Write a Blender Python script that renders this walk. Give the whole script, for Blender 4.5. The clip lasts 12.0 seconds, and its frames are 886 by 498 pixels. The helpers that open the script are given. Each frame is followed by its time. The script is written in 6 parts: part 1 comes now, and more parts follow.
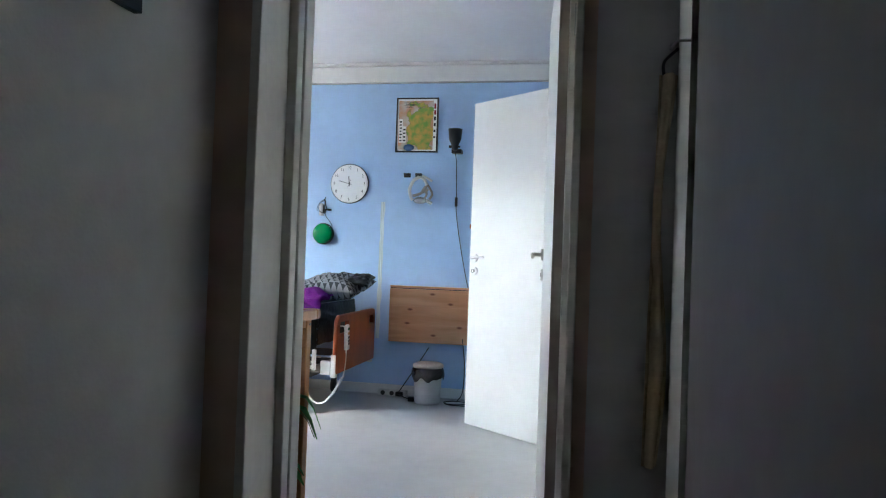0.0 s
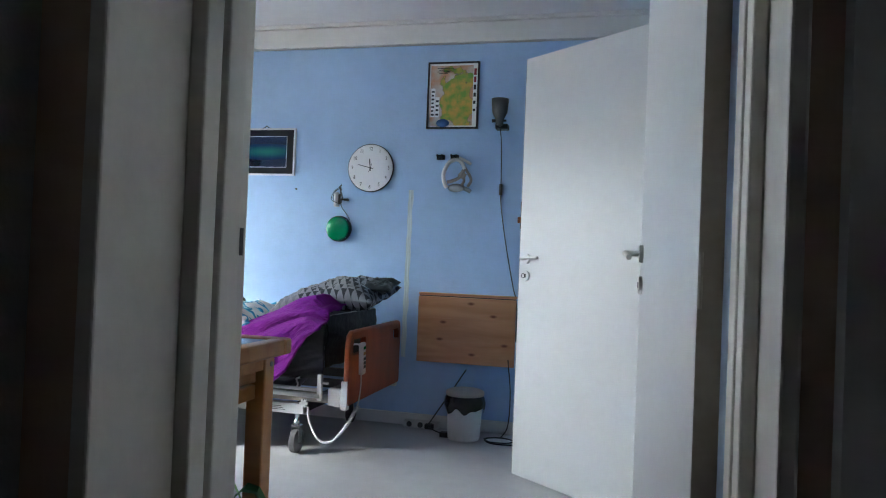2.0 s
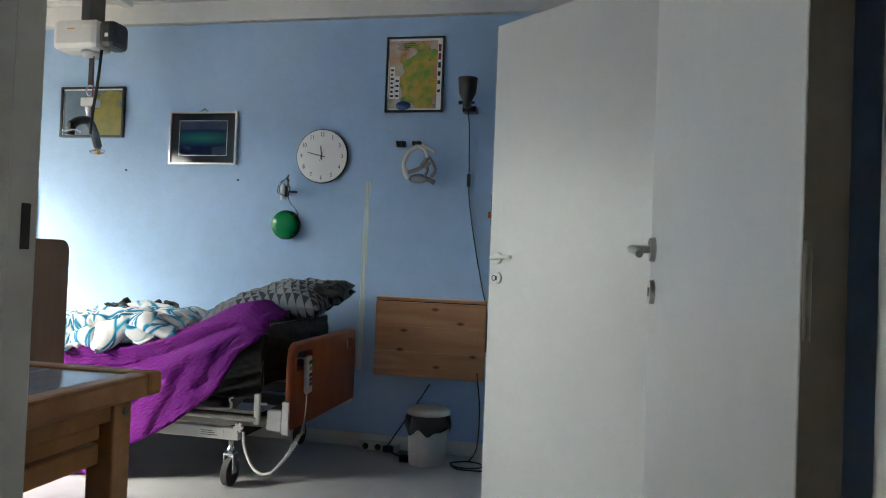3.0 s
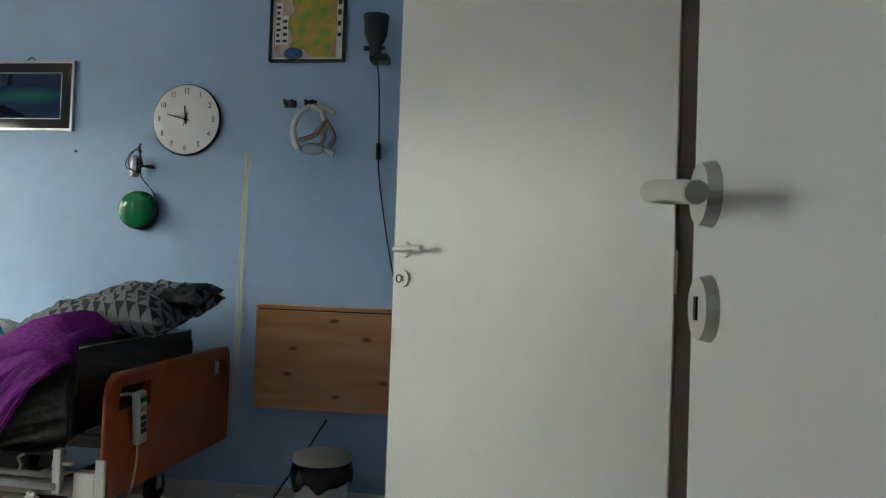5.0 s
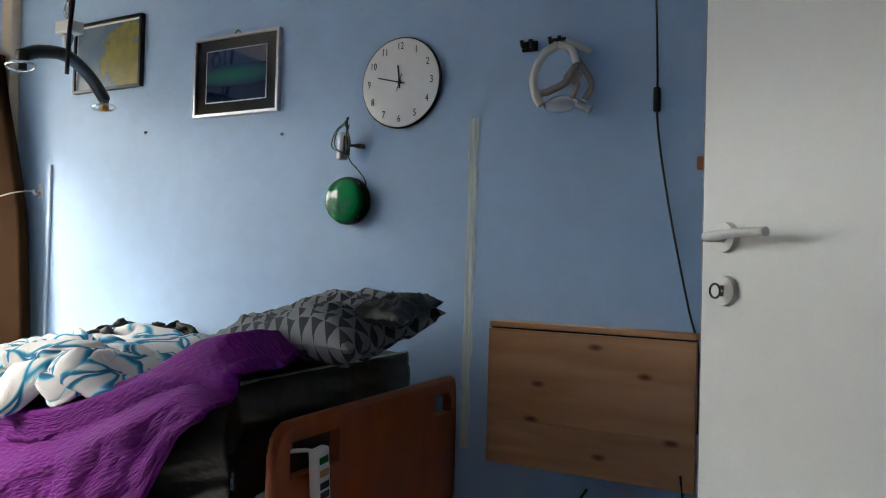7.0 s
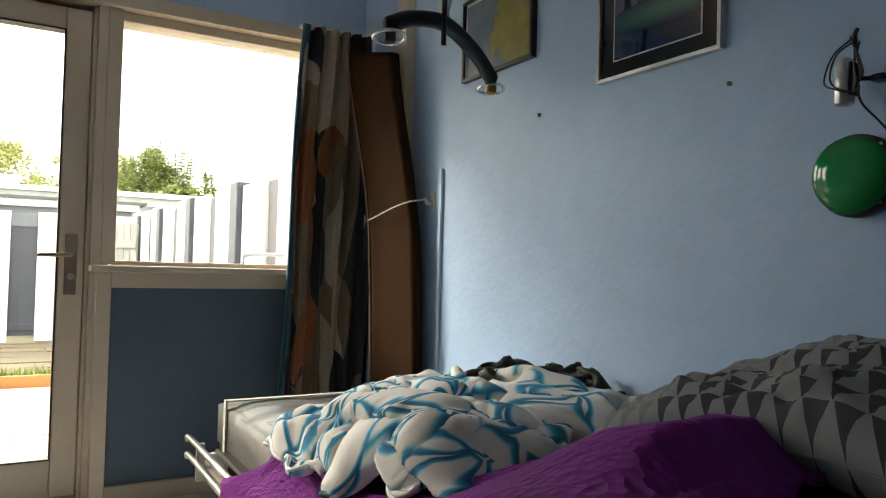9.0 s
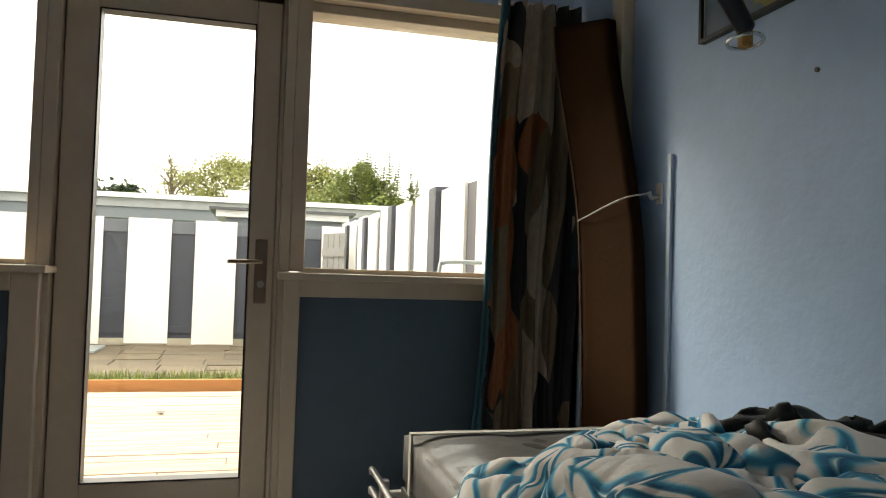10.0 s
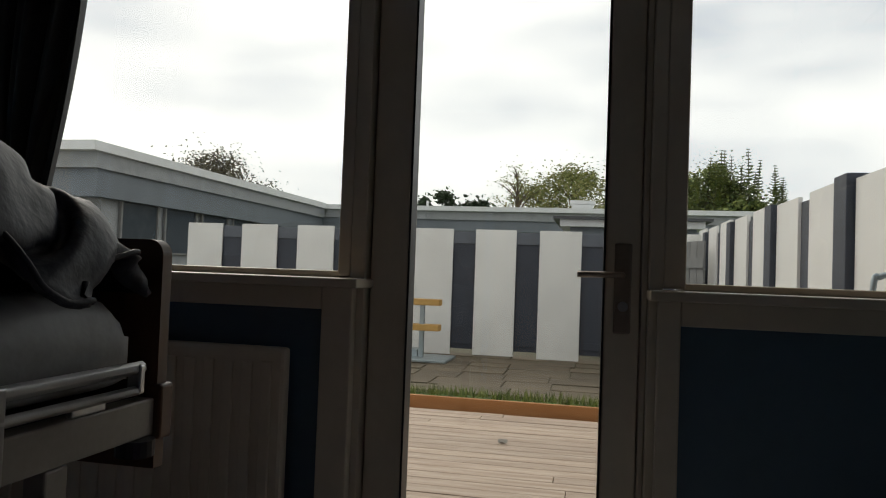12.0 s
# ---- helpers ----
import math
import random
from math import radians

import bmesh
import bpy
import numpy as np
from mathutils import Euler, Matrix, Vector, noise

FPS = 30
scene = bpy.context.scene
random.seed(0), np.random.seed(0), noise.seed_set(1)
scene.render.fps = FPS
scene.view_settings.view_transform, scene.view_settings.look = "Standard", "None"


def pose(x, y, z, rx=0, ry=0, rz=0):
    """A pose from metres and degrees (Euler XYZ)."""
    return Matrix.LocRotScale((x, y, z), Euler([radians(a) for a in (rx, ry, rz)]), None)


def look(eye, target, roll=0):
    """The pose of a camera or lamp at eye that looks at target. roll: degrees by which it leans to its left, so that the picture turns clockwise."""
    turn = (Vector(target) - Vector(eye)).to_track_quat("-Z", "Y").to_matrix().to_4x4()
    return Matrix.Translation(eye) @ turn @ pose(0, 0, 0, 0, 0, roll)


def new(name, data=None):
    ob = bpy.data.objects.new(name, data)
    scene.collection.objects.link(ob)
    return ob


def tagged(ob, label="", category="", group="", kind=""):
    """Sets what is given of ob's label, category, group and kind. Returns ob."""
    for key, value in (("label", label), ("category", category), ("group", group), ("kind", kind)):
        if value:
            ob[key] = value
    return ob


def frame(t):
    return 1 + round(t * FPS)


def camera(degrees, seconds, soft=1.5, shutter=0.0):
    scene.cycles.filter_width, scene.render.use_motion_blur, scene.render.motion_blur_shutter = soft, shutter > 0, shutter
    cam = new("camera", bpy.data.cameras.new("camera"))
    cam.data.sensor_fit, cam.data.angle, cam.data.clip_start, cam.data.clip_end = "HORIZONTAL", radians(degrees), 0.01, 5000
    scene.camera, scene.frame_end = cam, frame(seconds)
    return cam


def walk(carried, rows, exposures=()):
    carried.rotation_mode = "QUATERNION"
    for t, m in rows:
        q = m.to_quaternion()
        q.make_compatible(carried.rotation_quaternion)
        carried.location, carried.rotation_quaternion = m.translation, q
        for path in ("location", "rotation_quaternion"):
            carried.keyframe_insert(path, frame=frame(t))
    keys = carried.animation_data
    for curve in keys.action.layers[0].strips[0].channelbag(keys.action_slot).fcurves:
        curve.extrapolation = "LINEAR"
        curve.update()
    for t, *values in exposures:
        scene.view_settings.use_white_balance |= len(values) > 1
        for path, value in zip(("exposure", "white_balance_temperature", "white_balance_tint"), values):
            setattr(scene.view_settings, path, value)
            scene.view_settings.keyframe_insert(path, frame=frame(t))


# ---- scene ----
cam = camera(62.7, 12.0, soft=1.1)
EXPOSURES = [(0, 4.85, 6200, 8), (2, 4.15, 6050, 8), (2.5, 3.93, 6200, 8), (3.5, 3.44, 7200, 2), (5.5, 3.41, 7300, 4), (7, 3.35, 6900, 9), (8.8, 2.52, 7650, 7),
             (9.5, 2.27, 8000, 7), (10, 1.62, 7950, 8), (10.5, 0.72, 7300, 8), (11, 0.1, 7000, 9), (12, -0.45, 6900, 9)]
PATH = [
    (0, (0.019, 0.091, 1.037), (-0.368, 2.053, 1.068), 2.0),
    (0.5, (-0.046, 0.341, 1.033), (-0.503, 2.288, 1.062), 2.1),
    (1, (-0.101, 0.602, 1.034), (-0.614, 2.535, 1.064), 2.1),
    (1.5, (-0.152, 0.847, 1.038), (-0.675, 2.778, 1.068), 2.1),
    (2, (-0.192, 1.112, 1.036), (-0.685, 3.05, 1.067), 2.3),
    (2.5, (-0.231, 1.358, 1.038), (-0.691, 3.304, 1.066), 2.2),
    (3, (-0.264, 1.622, 1.033), (-0.679, 3.578, 1.07), 2.2),
    (3.2, (-0.275, 1.72, 1.037), (-0.663, 3.682, 1.07), 2.1),
    (3.5, (-0.296, 1.866, 1.027), (-0.63, 3.837, 1.069), 2.2),
    (3.7, (-0.318, 1.973, 1.024), (-0.615, 3.95, 1.075), 2.3),
    (5.3, (-0.271, 2.687, 1.014), (-0.54, 4.669, 1.06), 2.0),
    (5.5, (-0.287, 2.778, 1.023), (-0.606, 4.752, 1.057), 1.8),
    (6, (-0.326, 3.019, 1.022), (-0.831, 4.954, 1.048), 1.6),
    (6.5, (-0.414, 3.224, 1.018), (-1.121, 5.095, 1.043), 1.5),
    (7, (-0.522, 3.411, 1.012), (-1.461, 5.177, 1.045), 1.5),
    (7.2, (-0.568, 3.486, 1.015), (-1.605, 5.197, 1.048), 1.3),
    (8.8, (-1.087, 4.001, 1.011), (-2.759, 5.098, 1.061), 1.4),
    (9, (-1.171, 4.047, 1.007), (-2.896, 5.056, 1.061), 1.5),
    (9.5, (-1.376, 4.138, 1.0), (-3.219, 4.913, 1.065), 1.7),
    (10, (-1.606, 4.213, 1.004), (-3.541, 4.714, 1.068), 1.8),
    (10.5, (-1.829, 4.234, 1.005), (-3.817, 4.441, 1.07), 1.8),
    (11, (-2.049, 4.234, 1.004), (-4.046, 4.159, 1.072), 1.9),
    (11.5, (-2.262, 4.207, 1.009), (-4.240, 3.918, 1.074), 2.0),
    (12, (-2.454, 4.167, 1.012), (-4.409, 3.752, 1.076), 2.1),
]
walk(cam, [(t, look(eye, target, roll)) for t, eye, target, roll in PATH],
     exposures=EXPOSURES)

# ---- world, sun ----
world = bpy.data.worlds.new("overcast_sky")
scene.world = world
world.use_nodes = True
wn, wl = world.node_tree.nodes, world.node_tree.links
wn.clear()
w_out = wn.new("ShaderNodeOutputWorld")
w_bg = wn.new("ShaderNodeBackground")
w_sky = wn.new("ShaderNodeTexSky")
w_sky.sky_type, w_sky.sun_disc = "NISHITA", False
w_sky.sun_elevation, w_sky.sun_rotation = radians(33), radians(-130)
w_co = wn.new("ShaderNodeTexCoord")
w_map = wn.new("ShaderNodeMapping")
w_map.inputs["Scale"].default_value = (1.2, 1.2, 4.0)
w_noise = wn.new("ShaderNodeTexNoise")
w_noise.inputs["Scale"].default_value, w_noise.inputs["Detail"].default_value = 1.6, 6
w_ramp = wn.new("ShaderNodeValToRGB")
w_ramp.color_ramp.elements[0].position, w_ramp.color_ramp.elements[0].color = 0.34, (7.6, 8.3, 9.6, 1)
w_ramp.color_ramp.elements[1].position, w_ramp.color_ramp.elements[1].color = 0.60, (15.6, 15.7, 15.8, 1)
w_mix = wn.new("ShaderNodeMixRGB")
w_mix.inputs[0].default_value = 0.9
wl.new(w_co.outputs["Generated"], w_map.inputs[0])
wl.new(w_map.outputs[0], w_noise.inputs["Vector"])
wl.new(w_noise.outputs["Fac"], w_ramp.inputs[0])
wl.new(w_sky.outputs[0], w_mix.inputs[1])
wl.new(w_ramp.outputs[0], w_mix.inputs[2])
wl.new(w_mix.outputs[0], w_bg.inputs[0])
w_bg.inputs[1].default_value = 0.12
wl.new(w_bg.outputs[0], w_out.inputs[0])

sun = new("sun", bpy.data.lights.new("sun", "SUN"))
sun.data.energy, sun.data.angle, sun.data.color = 1.5, radians(24), (1.0, 0.95, 0.88)
sun.matrix_world = look((-18, -5.5, 8.5), (-8, 3, 0))


# ---- materials ----
def shader(name):
    m = bpy.data.materials.new(name)
    m.use_nodes = True
    nt = m.node_tree
    return m, nt.nodes, nt.links, nt.nodes["Principled BSDF"]


def material(name, color, rough=0.5, metal=0.0, vary=0.12, scale=5.0, bump=0.0, bump_scale=60.0, stretch=(1, 1, 1), tint=None, spec=0.5, random_shade=0.0):
    """A painted or plain surface: colour that drifts at two scales, and fine relief."""
    m, n, l, b = shader(name)
    co = n.new("ShaderNodeTexCoord")
    mp = n.new("ShaderNodeMapping")
    mp.inputs["Scale"].default_value = stretch
    l.new(co.outputs["Object"], mp.inputs[0])
    big, fine = n.new("ShaderNodeTexNoise"), n.new("ShaderNodeTexNoise")
    big.inputs["Scale"].default_value, big.inputs["Detail"].default_value = scale, 5
    fine.inputs["Scale"].default_value, fine.inputs["Detail"].default_value = scale * 9, 4
    for k in (big, fine):
        l.new(mp.outputs[0], k.inputs["Vector"])
    add = n.new("ShaderNodeMath")
    add.operation = "MULTIPLY_ADD"
    l.new(fine.outputs["Fac"], add.inputs[0])
    add.inputs[1].default_value = 0.45
    l.new(big.outputs["Fac"], add.inputs[2])
    ramp = n.new("ShaderNodeValToRGB")
    low = tint or [c * (1 - 2 * vary) for c in color]
    ramp.color_ramp.elements[0].position, ramp.color_ramp.elements[0].color = 0.42, (*low, 1)
    ramp.color_ramp.elements[1].position, ramp.color_ramp.elements[1].color = 0.95, (*[min(1, c * (1 + vary)) for c in color], 1)
    l.new(add.outputs[0], ramp.inputs[0])
    last = ramp.outputs[0]
    if random_shade:
        info = n.new("ShaderNodeObjectInfo")
        k = n.new("ShaderNodeMapRange")
        k.inputs["To Min"].default_value, k.inputs["To Max"].default_value = 1 - random_shade, 1 + random_shade
        l.new(info.outputs["Random"], k.inputs[0])
        mul = n.new("ShaderNodeVectorMath")
        mul.operation = "SCALE"
        l.new(last, mul.inputs[0])
        l.new(k.outputs[0], mul.inputs["Scale"])
        last = mul.outputs[0]
    l.new(last, b.inputs["Base Color"])
    b.inputs["Roughness"].default_value, b.inputs["Metallic"].default_value = rough, metal
    b.inputs["Specular IOR Level"].default_value = spec
    if bump:
        rel = n.new("ShaderNodeTexNoise")
        rel.inputs["Scale"].default_value, rel.inputs["Detail"].default_value = bump_scale, 3
        l.new(mp.outputs[0], rel.inputs["Vector"])
        bp = n.new("ShaderNodeBump")
        bp.inputs["Strength"].default_value, bp.inputs["Distance"].default_value = bump, 0.01
        l.new(rel.outputs["Fac"], bp.inputs["Height"])
        l.new(bp.outputs[0], b.inputs["Normal"])
    return m


def wood(name, light, dark, grain=(1.2, 14, 14), rough=0.45, knots=0.0, random_shade=0.0):
    """Wood with grain along x of the object, rings and a few knots."""
    m, n, l, b = shader(name)
    co = n.new("ShaderNodeTexCoord")
    mp = n.new("ShaderNodeMapping")
    mp.inputs["Scale"].default_value = grain
    l.new(co.outputs["Object"], mp.inputs[0])
    no = n.new("ShaderNodeTexNoise")
    no.inputs["Scale"].default_value, no.inputs["Detail"].default_value, no.inputs["Distortion"].default_value = 2.2, 8, 0.6
    l.new(mp.outputs[0], no.inputs["Vector"])
    ramp = n.new("ShaderNodeValToRGB")
    ramp.color_ramp.elements[0].position, ramp.color_ramp.elements[0].color = 0.34, (*dark, 1)
    ramp.color_ramp.elements[1].position, ramp.color_ramp.elements[1].color = 0.66, (*light, 1)
    l.new(no.outputs["Fac"], ramp.inputs[0])
    last = ramp.outputs[0]
    if knots:
        mk = n.new("ShaderNodeMapping")
        mk.inputs["Rotation"].default_value = (radians(90), 0, 0)
        mk.inputs["Scale"].default_value = (5.0, 11.0, 11.0)
        l.new(co.outputs["Object"], mk.inputs[0])
        v = n.new("ShaderNodeTexVoronoi")
        v.voronoi_dimensions = "2D"
        v.inputs["Scale"].default_value, v.inputs["Randomness"].default_value = 0.72, 1.0
        l.new(mk.outputs[0], v.inputs["Vector"])
        kr = n.new("ShaderNodeValToRGB")
        kr.color_ramp.elements[0].position, kr.color_ramp.elements[0].color = 0.03, (1, 1, 1, 1)
        kr.color_ramp.elements[1].position, kr.color_ramp.elements[1].color = 0.10, (0, 0, 0, 1)
        l.new(v.outputs["Distance"], kr.inputs[0])
        sc = n.new("ShaderNodeMath")
        sc.operation = "MULTIPLY"
        sc.inputs[1].default_value = knots
        l.new(kr.outputs[0], sc.inputs[0])
        mx = n.new("ShaderNodeMixRGB")
        l.new(sc.outputs[0], mx.inputs[0])
        l.new(last, mx.inputs[1])
        mx.inputs[2].default_value = (dark[0] * 0.34, dark[1] * 0.22, dark[2] * 0.18, 1)
        last = mx.outputs[0]
    if random_shade:
        info = n.new("ShaderNodeObjectInfo")
        k = n.new("ShaderNodeMapRange")
        k.inputs["To Min"].default_value, k.inputs["To Max"].default_value = 1 - random_shade, 1 + random_shade
        l.new(info.outputs["Random"], k.inputs[0])
        mul = n.new("ShaderNodeVectorMath")
        mul.operation = "SCALE"
        l.new(last, mul.inputs[0])
        l.new(k.outputs[0], mul.inputs["Scale"])
        last = mul.outputs[0]
    l.new(last, b.inputs["Base Color"])
    b.inputs["Roughness"].default_value = rough
    bp = n.new("ShaderNodeBump")
    bp.inputs["Strength"].default_value, bp.inputs["Distance"].default_value = 0.15, 0.004
    l.new(no.outputs["Fac"], bp.inputs["Height"])
    l.new(bp.outputs[0], b.inputs["Normal"])
    return m


def band_cloth(name):
    """White cotton printed with wandering blue bands."""
    m, n, l, b = shader(name)
    uv = n.new("ShaderNodeUVMap")
    w = n.new("ShaderNodeTexNoise")
    w.inputs["Scale"].default_value, w.inputs["Detail"].default_value = 5.0, 1.0
    l.new(uv.outputs[0], w.inputs["Vector"])
    warp = n.new("ShaderNodeMixRGB")
    warp.blend_type = "ADD"
    warp.inputs[0].default_value = 0.28
    l.new(uv.outputs[0], warp.inputs[1])
    l.new(w.outputs["Color"], warp.inputs[2])
    vo = n.new("ShaderNodeTexVoronoi")
    vo.feature, vo.voronoi_dimensions = "DISTANCE_TO_EDGE", "2D"
    vo.inputs["Scale"].default_value = 8.6
    l.new(warp.outputs[0], vo.inputs["Vector"])
    w2 = n.new("ShaderNodeTexNoise")
    w2.inputs["Scale"].default_value, w2.inputs["Detail"].default_value = 8.0, 0.0
    l.new(uv.outputs[0], w2.inputs["Vector"])
    gap = n.new("ShaderNodeMath")
    gap.operation = "MULTIPLY_ADD"
    gap.inputs[1].default_value = 0.50
    l.new(w2.outputs["Fac"], gap.inputs[0])
    l.new(vo.outputs["Distance"], gap.inputs[2])
    r = n.new("ShaderNodeValToRGB")
    e = r.color_ramp.elements
    e[0].position, e[0].color = 0.225, (0.84, 0.84, 0.82, 1)
    e[1].position, e[1].color = 0.40, (0.84, 0.83, 0.81, 1)
    for p, c in ((0.24, (0.10, 0.42, 0.54)), (0.262, (0.010, 0.13, 0.28)), (0.305, (0.012, 0.22, 0.42)), (0.335, (0.03, 0.36, 0.56)), (0.365, (0.34, 0.66, 0.76))):
        k = e.new(p)
        k.color = (*c, 1)
    l.new(gap.outputs[0], r.inputs[0])
    l.new(r.outputs[0], b.inputs["Base Color"])
    b.inputs["Roughness"].default_value = 0.85
    no = n.new("ShaderNodeTexNoise")
    no.inputs["Scale"].default_value, no.inputs["Detail"].default_value = 19, 5
    l.new(uv.outputs[0], no.inputs["Vector"])
    bp = n.new("ShaderNodeBump")
    bp.inputs["Strength"].default_value, bp.inputs["Distance"].default_value = 0.6, 0.022
    l.new(no.outputs["Fac"], bp.inputs["Height"])
    l.new(bp.outputs[0], b.inputs["Normal"])
    return m


def triangle_cloth(name):
    """Grey cotton printed with rows of dark triangles."""
    m, n, l, b = shader(name)
    uv = n.new("ShaderNodeUVMap")
    sx = n.new("ShaderNodeSeparateXYZ")
    l.new(uv.outputs[0], sx.inputs[0])

    def math_node(op, a, c=None):
        k = n.new("ShaderNodeMath")
        k.operation = op
        for i, q in enumerate((a, c)):
            if q is None:
                continue
            if isinstance(q, (int, float)):
                k.inputs[i].default_value = q
            else:
                l.new(q, k.inputs[i])
        return k.outputs[0]
    v = math_node("MULTIPLY", sx.outputs[1], 10.5)
    row = math_node("FLOOR", v)
    u = math_node("ADD", math_node("MULTIPLY", sx.outputs[0], 15.0), math_node("MULTIPLY", row, 0.5))
    fu, fv = math_node("FRACT", u), math_node("FRACT", v)
    side = math_node("MULTIPLY", math_node("ABSOLUTE", math_node("SUBTRACT", fu, 0.5)), 2.3)
    inside = math_node("LESS_THAN", side, math_node("MULTIPLY", fv, 1.0))
    # the print covers the front of the case; the back cloth is plain
    inside = math_node("MULTIPLY", inside, math_node("ADD", 0.3, math_node("MULTIPLY", 0.7, math_node("GREATER_THAN", math_node("ADD", sx.outputs[0], math_node("MULTIPLY", sx.outputs[1], -0.30)), 0.30))))
    mx = n.new("ShaderNodeMixRGB")
    l.new(inside, mx.inputs[0])
    mx.inputs[1].default_value, mx.inputs[2].default_value = (0.175, 0.188, 0.205, 1), (0.022, 0.026, 0.034, 1)
    l.new(mx.outputs[0], b.inputs["Base Color"])
    b.inputs["Roughness"].default_value = 0.9
    no = n.new("ShaderNodeTexNoise")
    no.inputs["Scale"].default_value, no.inputs["Detail"].default_value = 18, 5
    l.new(uv.outputs[0], no.inputs["Vector"])
    bp = n.new("ShaderNodeBump")
    bp.inputs["Strength"].default_value, bp.inputs["Distance"].default_value = 0.3, 0.01
    l.new(no.outputs["Fac"], bp.inputs["Height"])
    l.new(bp.outputs[0], b.inputs["Normal"])
    return m


def quilt_cloth(name, color):
    """Quilted cloth with fine puckers."""
    m, n, l, b = shader(name)
    uv = n.new("ShaderNodeUVMap")
    mp = n.new("ShaderNodeMapping")
    mp.inputs["Scale"].default_value = (42, 75, 1)
    l.new(uv.outputs[0], mp.inputs[0])
    v = n.new("ShaderNodeTexVoronoi")
    v.inputs["Scale"].default_value = 1.0
    l.new(mp.outputs[0], v.inputs["Vector"])
    no = n.new("ShaderNodeTexNoise")
    no.inputs["Scale"].default_value, no.inputs["Detail"].default_value = 6, 4
    l.new(uv.outputs[0], no.inputs["Vector"])
    r = n.new("ShaderNodeValToRGB")
    r.color_ramp.elements[0].color = (*[c * 0.72 for c in color], 1)
    r.color_ramp.elements[1].color = (*[c * 1.2 for c in color], 1)
    l.new(no.outputs["Fac"], r.inputs[0])
    l.new(r.outputs[0], b.inputs["Base Color"])
    b.inputs["Roughness"].default_value = 0.8
    b.inputs["Specular IOR Level"].default_value = 0.15
    bp = n.new("ShaderNodeBump")
    bp.inputs["Strength"].default_value, bp.inputs["Distance"].default_value = 0.85, 0.007
    l.new(v.outputs["Distance"], bp.inputs["Height"])
    l.new(bp.outputs[0], b.inputs["Normal"])
    return m


def patch_cloth(name, palette, scale=(3.0, 2.2, 1), edge=None):
    """Curtain cloth printed with large patches of colour."""
    m, n, l, b = shader(name)
    uv = n.new("ShaderNodeUVMap")
    mp = n.new("ShaderNodeMapping")
    mp.inputs["Scale"].default_value = scale
    l.new(uv.outputs[0], mp.inputs[0])
    bend = n.new("ShaderNodeTexNoise")
    bend.inputs["Scale"].default_value, bend.inputs["Detail"].default_value = 1.3, 0
    l.new(mp.outputs[0], bend.inputs["Vector"])
    shift = n.new("ShaderNodeMixRGB")
    shift.blend_type = "ADD"
    shift.inputs[0].default_value = 0.5
    l.new(mp.outputs[0], shift.inputs[1])
    l.new(bend.outputs["Color"], shift.inputs[2])
    v = n.new("ShaderNodeTexVoronoi")
    v.inputs["Scale"].default_value = 1.0
    l.new(shift.outputs[0], v.inputs["Vector"])
    r = n.new("ShaderNodeValToRGB")
    r.color_ramp.interpolation = "CONSTANT"
    e = r.color_ramp.elements
    e[0].color = (*palette[0], 1)
    e[1].position, e[1].color = 1 / len(palette), (*palette[1], 1)
    for i, c in enumerate(palette[2:]):
        k = e.new((i + 2) / len(palette))
        k.color = (*c, 1)
    l.new(v.outputs["Color"], r.inputs[0])
    no = n.new("ShaderNodeTexNoise")
    no.inputs["Scale"].default_value, no.inputs["Detail"].default_value = 60, 4
    l.new(uv.outputs[0], no.inputs["Vector"])
    mx = n.new("ShaderNodeMixRGB")
    mx.blend_type = "MULTIPLY"
    mx.inputs[0].default_value = 0.5
    last = r.outputs[0]
    if edge:
        # a selvedge in one colour, ending in a ragged line
        su = n.new("ShaderNodeSeparateXYZ")
        l.new(uv.outputs[0], su.inputs[0])
        rag = n.new("ShaderNodeTexNoise")
        rag.inputs["Scale"].default_value, rag.inputs["Detail"].default_value = 9, 6
        l.new(uv.outputs[0], rag.inputs["Vector"])
        add = n.new("ShaderNodeMath")
        add.operation = "MULTIPLY_ADD"
        add.inputs[1].default_value = 0.16
        l.new(rag.outputs["Fac"], add.inputs[0])
        l.new(su.outputs[0], add.inputs[2])
        cut = n.new("ShaderNodeMath")
        cut.operation = "LESS_THAN"
        cut.inputs[1].default_value = 0.145
        l.new(add.outputs[0], cut.inputs[0])
        sel = n.new("ShaderNodeMixRGB")
        l.new(cut.outputs[0], sel.inputs[0])
        l.new(last, sel.inputs[1])
        sel.inputs[2].default_value = (*edge, 1)
        last = sel.outputs[0]
    l.new(last, mx.inputs[1])
    l.new(no.outputs["Fac"], mx.inputs[2])
    l.new(mx.outputs[0], b.inputs["Base Color"])
    b.inputs["Roughness"].default_value = 0.6
    return m


